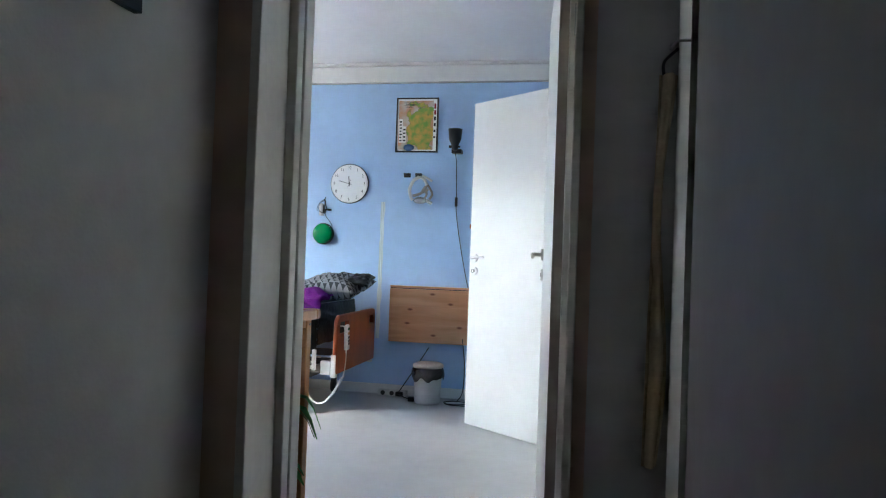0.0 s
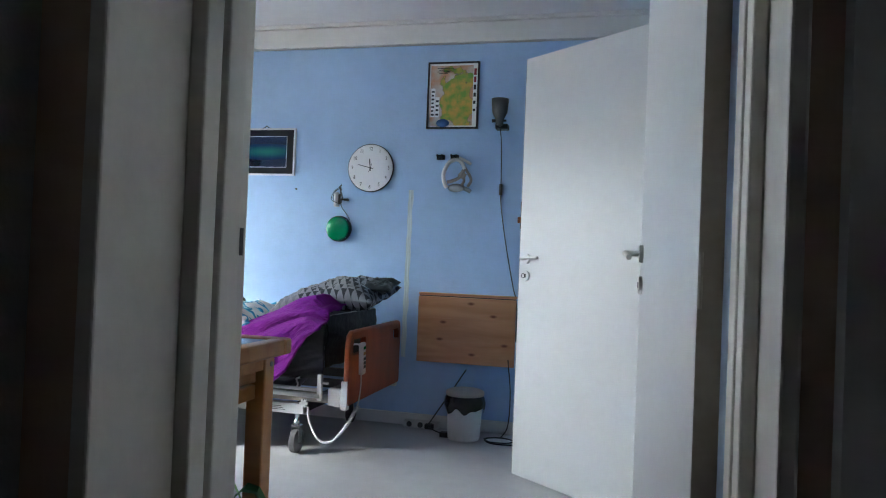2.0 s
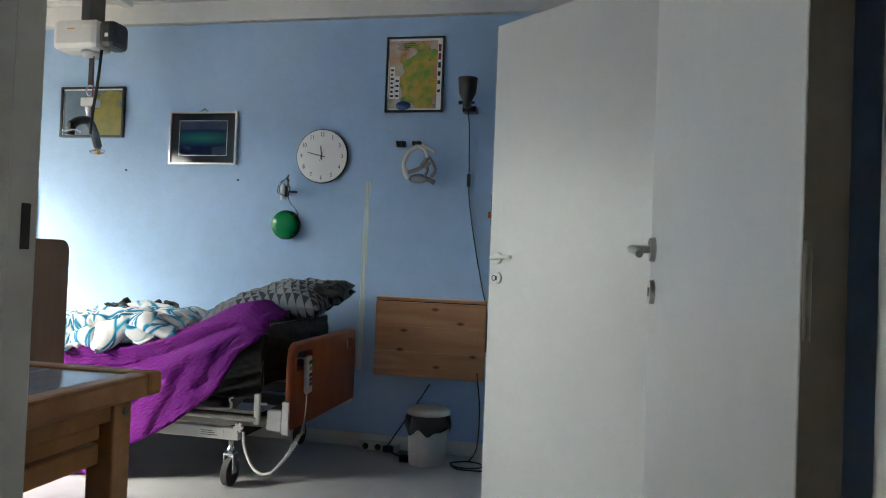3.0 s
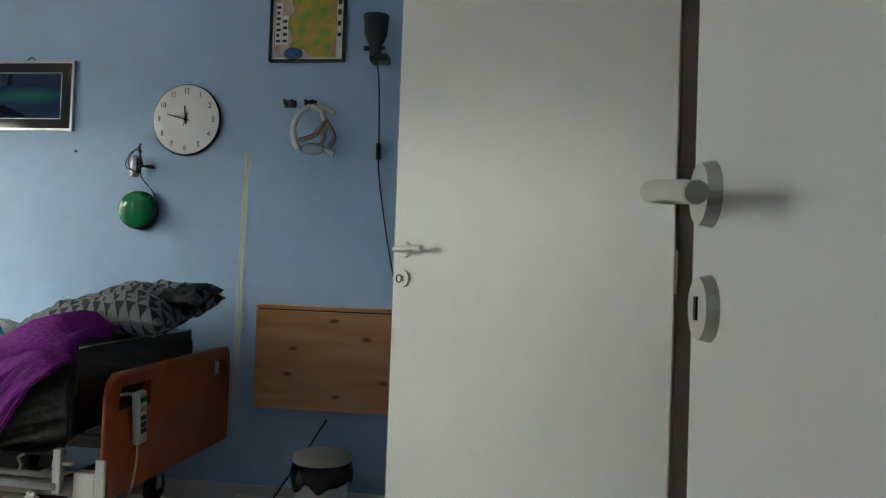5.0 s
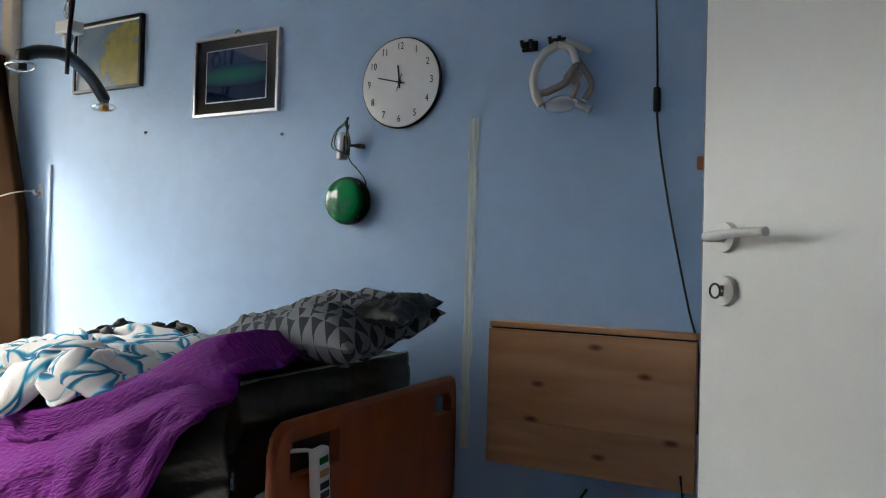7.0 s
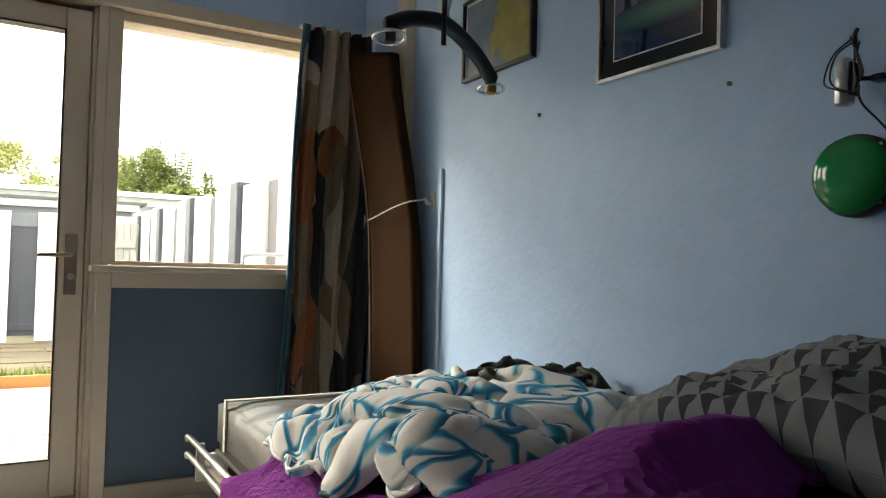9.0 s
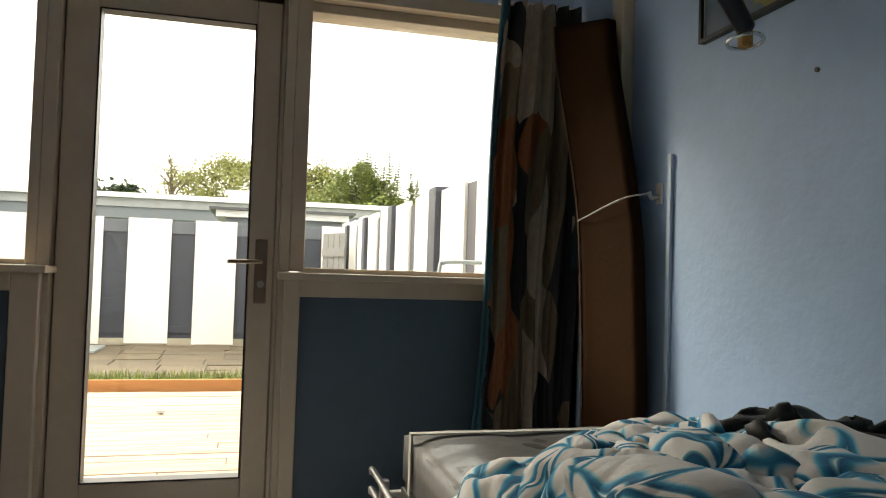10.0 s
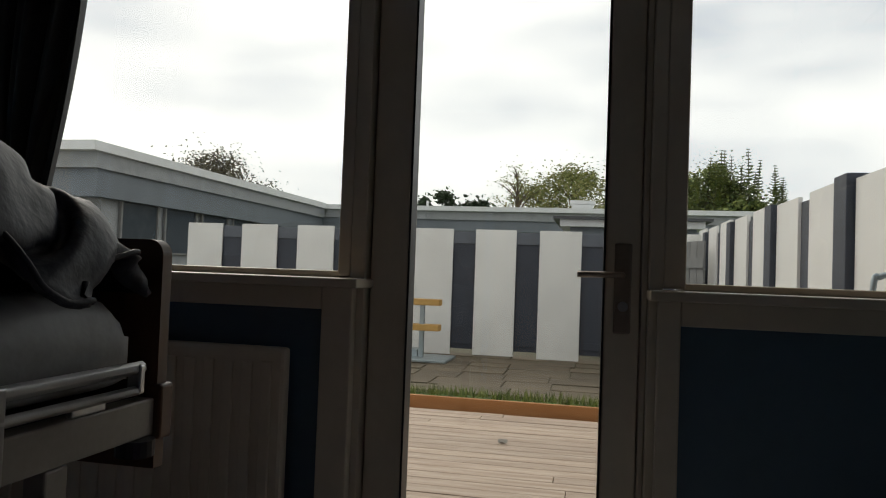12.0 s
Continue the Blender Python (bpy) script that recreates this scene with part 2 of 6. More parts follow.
def chart_paper(name, sea, land, land_low, centre, size, border):
    """Printed map: a mottled landmass with a ragged outline on paper. Runs over the object's x and z."""
    m, n, l, b = shader(name)
    co = n.new("ShaderNodeTexCoord")
    no = n.new("ShaderNodeTexNoise")
    no.inputs["Scale"].default_value, no.inputs["Detail"].default_value = 13, 5
    l.new(co.outputs["Object"], no.inputs["Vector"])
    mp = n.new("ShaderNodeMapping")
    mp.inputs["Location"].default_value = (-centre[0] / size[0], 0, -centre[1] / size[1])
    mp.inputs["Scale"].default_value = (1 / size[0], 0, 1 / size[1])
    l.new(co.outputs["Object"], mp.inputs[0])
    wob = n.new("ShaderNodeMixRGB")
    wob.blend_type = "ADD"
    wob.inputs[0].default_value = 1.0
    l.new(mp.outputs[0], wob.inputs[1])
    off = n.new("ShaderNodeVectorMath")
    off.operation = "SUBTRACT"
    off.inputs[1].default_value = (0.5, 0.5, 0.5)
    l.new(no.outputs["Color"], off.inputs[0])
    big = n.new("ShaderNodeVectorMath")
    big.operation = "SCALE"
    big.inputs["Scale"].default_value = 1.9
    l.new(off.outputs[0], big.inputs[0])
    l.new(big.outputs[0], wob.inputs[2])
    ln = n.new("ShaderNodeVectorMath")
    ln.operation = "LENGTH"
    l.new(wob.outputs[0], ln.inputs[0])
    edge = n.new("ShaderNodeValToRGB")
    edge.color_ramp.elements[0].position, edge.color_ramp.elements[0].color = 0.94, (1, 1, 1, 1)
    edge.color_ramp.elements[1].position, edge.color_ramp.elements[1].color = 0.97, (0, 0, 0, 1)
    l.new(ln.outputs["Value"], edge.inputs[0])
    mot = n.new("ShaderNodeTexNoise")
    mot.inputs["Scale"].default_value, mot.inputs["Detail"].default_value = 22, 6
    l.new(co.outputs["Object"], mot.inputs["Vector"])
    lr = n.new("ShaderNodeValToRGB")
    lr.color_ramp.elements[0].position, lr.color_ramp.elements[0].color = 0.38, (*land_low, 1)
    lr.color_ramp.elements[1].position, lr.color_ramp.elements[1].color = 0.62, (*land, 1)
    l.new(mot.outputs["Fac"], lr.inputs[0])
    sr = n.new("ShaderNodeValToRGB")
    sr.color_ramp.elements[0].position, sr.color_ramp.elements[0].color = 0.4, (*sea, 1)
    sr.color_ramp.elements[1].position, sr.color_ramp.elements[1].color = 0.6, (*border, 1)
    l.new(no.outputs["Fac"], sr.inputs[0])
    mx = n.new("ShaderNodeMixRGB")
    l.new(edge.outputs[0], mx.inputs[0])
    l.new(sr.outputs[0], mx.inputs[1])
    l.new(lr.outputs[0], mx.inputs[2])
    line = n.new("ShaderNodeValToRGB")
    el = line.color_ramp.elements
    el[0].position, el[0].color = 0.92, (0, 0, 0, 1)
    el[1].position, el[1].color = 0.99, (0, 0, 0, 1)
    el.new(0.955).color = (0.8, 0.8, 0.8, 1)
    l.new(ln.outputs["Value"], line.inputs[0])
    ink = n.new("ShaderNodeMixRGB")
    l.new(line.outputs[0], ink.inputs[0])
    l.new(mx.outputs[0], ink.inputs[1])
    ink.inputs[2].default_value = (0.10, 0.09, 0.06, 1)
    l.new(ink.outputs[0], b.inputs["Base Color"])
    b.inputs["Roughness"].default_value = 0.35
    return m


def aurora_print(name):
    """A night photograph: dark blue with one slanting green streak of light."""
    m, n, l, b = shader(name)
    co = n.new("ShaderNodeTexCoord")
    mp = n.new("ShaderNodeMapping")
    mp.inputs["Rotation"].default_value = (0, radians(24), 0)
    mp.inputs["Scale"].default_value = (3.0, 1, 16.0)
    l.new(co.outputs["Object"], mp.inputs[0])
    g = n.new("ShaderNodeTexGradient")
    g.gradient_type = "SPHERICAL"
    l.new(mp.outputs[0], g.inputs[0])
    r = n.new("ShaderNodeValToRGB")
    e = r.color_ramp.elements
    e[0].position, e[0].color = 0.0, (0.006, 0.012, 0.05, 1)
    e[1].position, e[1].color = 0.9, (0.012, 0.13, 0.095, 1)
    k = e.new(0.35)
    k.color = (0.007, 0.035, 0.075, 1)
    l.new(g.outputs[0], r.inputs[0])
    l.new(r.outputs[0], b.inputs["Base Color"])
    b.inputs["Roughness"].default_value = 0.06
    b.inputs["Coat Weight"].default_value = 1.0
    return m


def glass_pane(name):
    m, n, l, b = shader(name)
    out = n["Material Output"]
    tr, gl, mx, fr = n.new("ShaderNodeBsdfTransparent"), n.new("ShaderNodeBsdfGlossy"), n.new("ShaderNodeMixShader"), n.new("ShaderNodeLayerWeight")
    pw = n.new("ShaderNodeMath")
    pw.operation = "POWER"
    pw.inputs[1].default_value = 5.0
    ma = n.new("ShaderNodeMath")
    ma.operation = "MULTIPLY_ADD"
    ma.inputs[1].default_value, ma.inputs[2].default_value = 0.9, 0.035
    tr.inputs[0].default_value = (0.96, 0.97, 0.96, 1)
    gl.inputs["Roughness"].default_value = 0.0
    fr.inputs[0].default_value = 0.5
    l.new(fr.outputs["Facing"], pw.inputs[0])
    l.new(pw.outputs[0], ma.inputs[0])
    l.new(ma.outputs[0], mx.inputs[0])
    l.new(tr.outputs[0], mx.inputs[1])
    l.new(gl.outputs[0], mx.inputs[2])
    l.new(mx.outputs[0], out.inputs[0])
    return m


def leaf_material(name, color, dark):
    m, n, l, b = shader(name)
    geo = n.new("ShaderNodeNewGeometry")
    r = n.new("ShaderNodeValToRGB")
    r.color_ramp.elements[0].color, r.color_ramp.elements[1].color = (*dark, 1), (*color, 1)
    l.new(geo.outputs["Random Per Island"], r.inputs[0])
    l.new(r.outputs[0], b.inputs["Base Color"])
    b.inputs["Roughness"].default_value = 0.55
    b.inputs["Transmission Weight"].default_value = 0.0
    return m


BLUE = material("blue_wall_paint", (0.37, 0.54, 0.785), 0.5, vary=0.05, scale=1.5, bump=0.17, bump_scale=38)
BLUE_DARK = material("blue_panel_paint", (0.072, 0.122, 0.178), 0.5, vary=0.06, scale=2, bump=0.05)
WHITE_WALL = material("white_wall_paint", (0.72, 0.72, 0.71), 0.6, vary=0.05, scale=2, bump=0.1, bump_scale=90)
# shade on the east hall wall is put into this darker paint
HALL_SHADE = material("shaded_hall_wall_paint", (0.205, 0.195, 0.178), 0.55, vary=0.08, scale=2)
HALL = material("hall_wall_paint", (0.62, 0.62, 0.60), 0.6, vary=0.06, scale=1.5, bump=0.1, bump_scale=90)
HALL_BROWN = material("brown_hall_paint", (0.70, 0.54, 0.42), 0.6, vary=0.08, scale=1.5, bump=0.1, bump_scale=90)
CEILING = material("ceiling_paint", (0.66, 0.67, 0.69), 0.8, vary=0.03, scale=2)
LINO = material("grey_linoleum", (0.56, 0.56, 0.565), 0.4, vary=0.07, scale=1.2, bump=0.02, bump_scale=120)
FRAME = material("cream_frame_paint", (0.59, 0.515, 0.415), 0.38, vary=0.05, scale=3, bump=0.02)
DOOR = material("white_door_laminate", (0.70, 0.71, 0.70), 0.33, vary=0.025, scale=2)
BROWN_FRAME = material("grey_brown_frame_paint", (0.43, 0.375, 0.32), 0.45, vary=0.05, scale=4, bump=0.03)
JAMB = material("jamb_paint", (0.76, 0.735, 0.68), 0.45, vary=0.05, scale=4, bump=0.03)
LEAF_EDGE = material("brown_door_edge", (0.26, 0.235, 0.20), 0.5)
NYLON = material("grey_white_nylon", (0.55, 0.55, 0.50), 0.35, vary=0.04)
NYLON_W = material("white_nylon", (0.74, 0.74, 0.72), 0.3, vary=0.03)
METAL = material("brushed_steel", (0.55, 0.55, 0.55), 0.3, 1.0, vary=0.06, scale=20)
BRONZE = material("brown_bronze", (0.32, 0.265, 0.215), 0.38, 0.85, vary=0.08, scale=15)
CHROME = material("chrome", (0.75, 0.75, 0.76), 0.12, 1.0, vary=0.02)
BLACK = material("black_plastic", (0.012, 0.012, 0.014), 0.4, vary=0.1)
BLACK_FRAME = material("black_frame", (0.008, 0.008, 0.01), 0.35)
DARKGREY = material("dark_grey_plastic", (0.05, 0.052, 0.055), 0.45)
BEDGREY = material("darkened_bed_enamel", (0.26, 0.235, 0.20), 0.4, vary=0.08, scale=10)
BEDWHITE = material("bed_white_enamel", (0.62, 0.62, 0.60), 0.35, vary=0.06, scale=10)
WHITEPL = material("white_plastic", (0.68, 0.68, 0.66), 0.35, vary=0.04)
LID = material("beige_lid_plastic", (0.56, 0.50, 0.44), 0.4, vary=0.04)
TAG = material("orange_brown_tag", (0.30, 0.09, 0.025), 0.6)
RUBBER = material("grey_rubber", (0.09, 0.09, 0.095), 0.7)
ORANGEWOOD = wood("orange_beech_laminate", (0.37, 0.077, 0.015), (0.29, 0.057, 0.0105), (0.8, 6, 1.5), 0.4)
PINE = wood("pine", (0.66, 0.35, 0.185), (0.53, 0.25, 0.115), (1.0, 9, 9), 0.45, knots=0.95)
OAK = wood("oak_table", (0.52, 0.235, 0.085), (0.40, 0.165, 0.052), (1.0, 10, 10), 0.4)
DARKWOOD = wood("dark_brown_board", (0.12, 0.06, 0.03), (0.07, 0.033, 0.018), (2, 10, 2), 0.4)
LIGHTWOOD = wood("brown_headboard", (0.30, 0.17, 0.10), (0.24, 0.13, 0.075), (2, 10, 2), 0.45)
TILE = material("grey_blue_tile", (0.42, 0.45, 0.48), 0.12, vary=0.06, scale=8)
GROUT = material("grout", (0.25, 0.25, 0.25), 0.8)
DUVET = band_cloth("white_blue_band_cotton")
PILLOW = triangle_cloth("grey_triangle_cotton")
PURPLE = quilt_cloth("purple_quilt", (0.168, 0.012, 0.208))
MATTRESS = material("dark_mattress_cover", (0.028, 0.027, 0.022), 0.4, vary=0.25, scale=7, bump=0.4, bump_scale=26)
SHEET_PALE = material("pale_grey_mattress_cover", (0.25, 0.25, 0.245), 0.45, vary=0.12, scale=6, bump=0.25, bump_scale=18)
SHEET = material("grey_vinyl_cover", (0.125, 0.125, 0.125), 0.3, vary=0.12, scale=6, bump=0.25, bump_scale=18)
DENIM = material("dark_blue_cotton", (0.015, 0.018, 0.027), 0.5, spec=0.35, vary=0.25, scale=9, bump=0.25, bump_scale=45)
DARKCLOTH = material("black_green_cloth", (0.020, 0.023, 0.020), 0.55, vary=0.5, scale=16, bump=0.3, bump_scale=40)
FOAM = material("brown_cardboard", (0.032, 0.0145, 0.0057), 0.95, spec=0.08, vary=0.08, scale=5, bump=0.15, bump_scale=50)
CURTAIN = patch_cloth("patterned_curtain_cloth", [(0.012, 0.016, 0.03), (0.25, 0.19, 0.13), (0.014, 0.02, 0.035), (0.33, 0.12, 0.045), (0.012, 0.016, 0.028), (0.20, 0.15, 0.10), (0.02, 0.03, 0.045), (0.50, 0.43, 0.35), (0.012, 0.018, 0.03), (0.16, 0.12, 0.08), (0.02, 0.06, 0.09)], (6.0, 5.0, 1), (0.02, 0.12, 0.17))
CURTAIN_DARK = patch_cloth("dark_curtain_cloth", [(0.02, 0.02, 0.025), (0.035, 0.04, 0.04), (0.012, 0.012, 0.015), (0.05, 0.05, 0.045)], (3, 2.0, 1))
GREEN = material("green_dome_plastic", (0.0, 0.20, 0.055), 0.06, vary=0.05)
CLOCKFACE = material("clock_face", (0.84, 0.84, 0.85), 0.4, vary=0.02)
PRINT = material("printed_ink", (0.02, 0.02, 0.024), 0.5)
SILVER = material("silver_frame", (0.62, 0.62, 0.64), 0.28, 0.8)
MAT_BOARD = material("black_mat_board", (0.02, 0.02, 0.021), 0.08, vary=0.05)
RED = material("red_cord", (0.25, 0.02, 0.03), 0.6)
TAPE = material("old_glue_tape", (0.56, 0.64, 0.66), 0.7, vary=0.16, scale=9, stretch=(14, 1, 0.8), bump=0.5, bump_scale=30)
DUCT = material("pale_blue_duct", (0.50, 0.62, 0.76), 0.45, vary=0.06, scale=6)
DIAL = material("clock_dial", (0.84, 0.84, 0.85), 0.4, vary=0.02)
DIAL.node_tree.nodes["Principled BSDF"].inputs["Coat Weight"].default_value = 0.6
DIAL.node_tree.nodes["Principled BSDF"].inputs["Coat Roughness"].default_value = 0.06
GLASS = glass_pane("window_glass")
ORANGE_WALL = material("orange_bathroom_wall", (0.52, 0.25, 0.13), 0.4, vary=0.08, scale=4)
BATH_DARK = material("dark_bathroom_wall", (0.07, 0.05, 0.04), 0.35)
DECK = wood("pale_deck_wood", (0.51, 0.405, 0.318), (0.34, 0.245, 0.18), (9, 0.9, 9), 0.7, random_shade=0.10)
EDGE_WOOD = wood("orange_deck_edge", (0.45, 0.20, 0.07), (0.36, 0.145, 0.045), (9, 1, 9), 0.7)
SLAB = material("paving_slab", (0.118, 0.092, 0.060), 0.85, vary=0.22, scale=2.5, bump=0.3, bump_scale=30, random_shade=0.18)
GRASS = material("grass", (0.08, 0.12, 0.03), 0.9, vary=0.3, scale=3, bump=0.6, bump_scale=40)
VERGE = material("verge_grass", (0.07, 0.13, 0.02), 0.9, vary=0.3, scale=14, bump=0.8, bump_scale=120)
FENCE_WHITE = material("white_fence_paint", (0.72, 0.71, 0.68), 0.55, vary=0.05, scale=2.5, bump=0.06, random_shade=0.03)
FENCE_DARK = material("blue_black_fence_paint", (0.035, 0.04, 0.055), 0.6, vary=0.12, scale=4)
FENCE_RAIL = material("grey_blue_fence_rail", (0.10, 0.11, 0.13), 0.6, vary=0.12, scale=4)
FENCE_GREY = material("grey_weathered_wood", (0.20, 0.20, 0.195), 0.75, vary=0.15, scale=8)
ROOF_WHITE = material("white_roof_flashing", (0.66, 0.67, 0.67), 0.5, vary=0.06)
FASCIA = material("grey_fascia", (0.15, 0.17, 0.19), 0.6, vary=0.08, scale=3)
BUILD_WALL = material("grey_render_wall", (0.30, 0.31, 0.32), 0.8)
WINDOW_DARK = material("far_window_glass", (0.05, 0.06, 0.07), 0.08, vary=0.1)
BARK = material("bark", (0.09, 0.07, 0.05), 0.9, vary=0.2, scale=8)
LEAF_A = leaf_material("leaf_yellow_green", (0.28, 0.27, 0.07), (0.09, 0.12, 0.03))
LEAF_B = leaf_material("leaf_green", (0.25, 0.28, 0.07), (0.06, 0.10, 0.03))
LEAF_C = leaf_material("leaf_dark_green", (0.035, 0.06, 0.022), (0.015, 0.03, 0.012))
LEAF_D = leaf_material("leaf_red_brown", (0.12, 0.10, 0.05), (0.05, 0.05, 0.025))
PLANT = leaf_material("houseplant_leaf", (0.14, 0.34, 0.06), (0.04, 0.18, 0.03))
TERRACOTTA = material("brown_pot", (0.16, 0.08, 0.05), 0.6)
YELLOWWOOD = wood("yellow_bench_wood", (0.55, 0.33, 0.10), (0.45, 0.25, 0.07), (9, 1, 9), 0.6)
GALV = material("galvanised_steel", (0.35, 0.40, 0.42), 0.4, 0.6)
SCARF = material("beige_canvas", (0.55, 0.43, 0.28), 0.85, vary=0.12, scale=12)
STRING = material("white_string", (0.5, 0.5, 0.46), 0.8)
STRAP_GREY = material("grey_brown_strap", (0.33, 0.29, 0.27), 0.8, vary=0.1, scale=30)
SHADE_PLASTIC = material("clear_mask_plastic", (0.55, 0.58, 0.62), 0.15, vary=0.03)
SHADE_PLASTIC.node_tree.nodes["Principled BSDF"].inputs["Alpha"].default_value = 0.45
BAG = material("black_bin_bag", (0.02, 0.02, 0.022), 0.25, bump=0.4, bump_scale=40)


# ---- mesh helpers ----
def box(bm, x0, x1, y0, y1, z0, z1, bevel=0.0, m=None):
    r = bmesh.ops.create_cube(bm, size=1.0, matrix=Matrix.Translation(((x0 + x1) / 2, (y0 + y1) / 2, (z0 + z1) / 2)) @ Matrix.Diagonal((x1 - x0, y1 - y0, z1 - z0, 1)))
    if bevel:
        es = list({e for v in r["verts"] for e in v.link_edges})
        r2 = bmesh.ops.bevel(bm, geom=es, offset=bevel, segments=2, affect="EDGES", profile=0.5)
        if m is not None:
            bmesh.ops.transform(bm, matrix=m, verts=list({v for f in r2["faces"] for v in f.verts}))
    elif m is not None:
        bmesh.ops.transform(bm, matrix=m, verts=r["verts"])
    return bm


def boxes(*specs, bevel=0.0):
    bm = bmesh.new()
    for s in specs:
        box(bm, *s, bevel=bevel)
    return bm


def cyl(bm, a, b, r0, r1=None, seg=20, caps=True):
    a, b = Vector(a), Vector(b)
    d = b - a
    m = Matrix.Translation((a + b) / 2) @ d.to_track_quat("Z", "Y").to_matrix().to_4x4()
    bmesh.ops.create_cone(bm, cap_ends=caps, segments=seg, radius1=r0, radius2=r0 if r1 is None else r1, depth=d.length, matrix=m)
    return bm


def lathe(profile, seg=32, m=Matrix()):
    """A turned body: (radius, height) pairs round z."""
    bm = bmesh.new()
    rings = []
    for r, z in profile:
        rings.append([bm.verts.new((r * math.cos(2 * math.pi * i / seg), r * math.sin(2 * math.pi * i / seg), z)) for i in range(seg)])
    for a, b in zip(rings, rings[1:]):
        for i in range(seg):
            bm.faces.new((a[i], a[(i + 1) % seg], b[(i + 1) % seg], b[i]))
    for ring, flip in ((rings[0], True), (rings[-1], False)):
        if (ring[0].co.xy).length > 1e-4:
            bm.faces.new(ring[::-1] if flip else ring)
    bmesh.ops.remove_doubles(bm, verts=bm.verts, dist=1e-5)
    bmesh.ops.transform(bm, matrix=m, verts=bm.verts)
    for f in bm.faces:
        f.smooth = True
    return bm


def tube(path, r, seg=8, closed=False, bm=None):
    """A round bar along a path of points."""
    bm = bm or bmesh.new()
    pts = [Vector(p) for p in path]
    rings = []
    up = Vector((0.13, 0.21, 0.97))
    for i, p in enumerate(pts):
        if closed:
            d = pts[(i + 1) % len(pts)] - pts[i - 1]
        else:
            d = pts[min(i + 1, len(pts) - 1)] - pts[max(i - 1, 0)]
        d.normalize()
        s = d.cross(up)
        if s.length < 0.05:
            s = d.cross(Vector((1, 0, 0)))
        s.normalize()
        t = s.cross(d)
        rr = r[i] if isinstance(r, (list, tuple)) else r
        rings.append([bm.verts.new(p + rr * (math.cos(2 * math.pi * k / seg) * s + math.sin(2 * math.pi * k / seg) * t)) for k in range(seg)])
    pairs = list(zip(rings, rings[1:])) + ([(rings[-1], rings[0])] if closed else [])
    for a, b in pairs:
        for k in range(seg):
            f = bm.faces.new((a[k], a[(k + 1) % seg], b[(k + 1) % seg], b[k]))
            f.smooth = True
    if not closed:
        bm.faces.new(rings[0][::-1])
        bm.faces.new(rings[-1])
    return bm


def curve_points(pts, steps=8):
    """A smooth path through a few points (Catmull-Rom)."""
    p = [Vector(q) for q in pts]
    p = [2 * p[0] - p[1]] + p + [2 * p[-1] - p[-2]]
    out = []
    for i in range(1, len(p) - 2):
        for k in range(steps):
            t = k / steps
            a, b, c, d = p[i - 1], p[i], p[i + 1], p[i + 2]
            out.append(0.5 * (2 * b + (c - a) * t + (2 * a - 5 * b + 4 * c - d) * t * t + (3 * b - a - 3 * c + d) * t ** 3))
    out.append(p[-2])
    return out


def sheet(nu, nv, f, smooth=True, su=1.0, sv=1.0):
    """A cloth: f(u, v) gives the place; carries a uv map."""
    bm = bmesh.new()
    uvl = bm.loops.layers.uv.new("UVMap")
    g = [[bm.verts.new(f(i / (nu - 1), j / (nv - 1))) for j in range(nv)] for i in range(nu)]
    for i in range(nu - 1):
        for j in range(nv - 1):
            fc = bm.faces.new((g[i][j], g[i + 1][j], g[i + 1][j + 1], g[i][j + 1]))
            fc.smooth = smooth
            for lp, (a, b) in zip(fc.loops, ((i, j), (i + 1, j), (i + 1, j + 1), (i, j + 1))):
                lp[uvl].uv = (su * a / (nu - 1), sv * b / (nv - 1))
    return bm


def mesh_of(name, bm, mats):
    me = bpy.data.meshes.new(name)
    bmesh.ops.recalc_face_normals(bm, faces=bm.faces)
    bm.to_mesh(me)
    bm.free()
    for m in mats if isinstance(mats, (list, tuple)) else [mats]:
        me.materials.append(m)
    return me


def part(name, bm, mat, parent, label=""):
    ob = new(name, mesh_of(name, bm, mat))
    ob.parent = parent
    if label:
        ob["label"] = label
    return ob


def thing(name, label, category, group="", kind="", at=(0, 0, 0)):
    ob = new(name)
    ob.location = at
    ob.empty_display_size = 0.1
    return tagged(ob, label, category, group, kind)


def single(name, bm, mat, label, category, group="", kind=""):
    return tagged(new(name, mesh_of(name, bm, mat)), label, category, group, kind)


def moved(bm, m):
    bmesh.ops.transform(bm, matrix=m, verts=bm.verts)
    return bm


def thick(ob, t, offset=-1):
    k = ob.modifiers.new("thickness", "SOLIDIFY")
    k.thickness, k.offset = t, offset
    return ob


# ---- the building ----
S = "structure"
NORTH, WEST, EAST, SOUTH, SOUTH_HALL, CEIL = 5.5, -4.47, 0.03, 2.31, 1.985, 2.54

single("floor", boxes((-4.75, 2.2, -2.2, 5.7, -0.12, 0.0)), LINO, "grey linoleum floor with a soft sheen", "floor", kind=S)
single("ceiling", boxes((-4.8, 0.2, 1.9, 5.75, CEIL, CEIL + 0.15)), CEILING, "flat white painted ceiling of the bedroom", "ceiling", kind=S)
single("ceiling_hall", boxes((-1.3, 2.2, -2.2, 1.9, 2.45, 2.69)), CEILING, "white painted ceiling of the dim hall", "ceiling", kind=S)
single("wall_north", boxes((-4.75, 0.2, NORTH, 5.7, -0.1, 2.385)), BLUE, "light blue textured plaster wall with pictures", "wall", kind=S)
single("cornice", boxes((-4.47, 0.03, NORTH - 0.018, 5.7, 2.394, 2.515), (-4.47, 0.03, NORTH - 0.040, 5.7, 2.519, CEIL)), WHITE_WALL, "white band between blue wall and ceiling", "trim", kind=S)
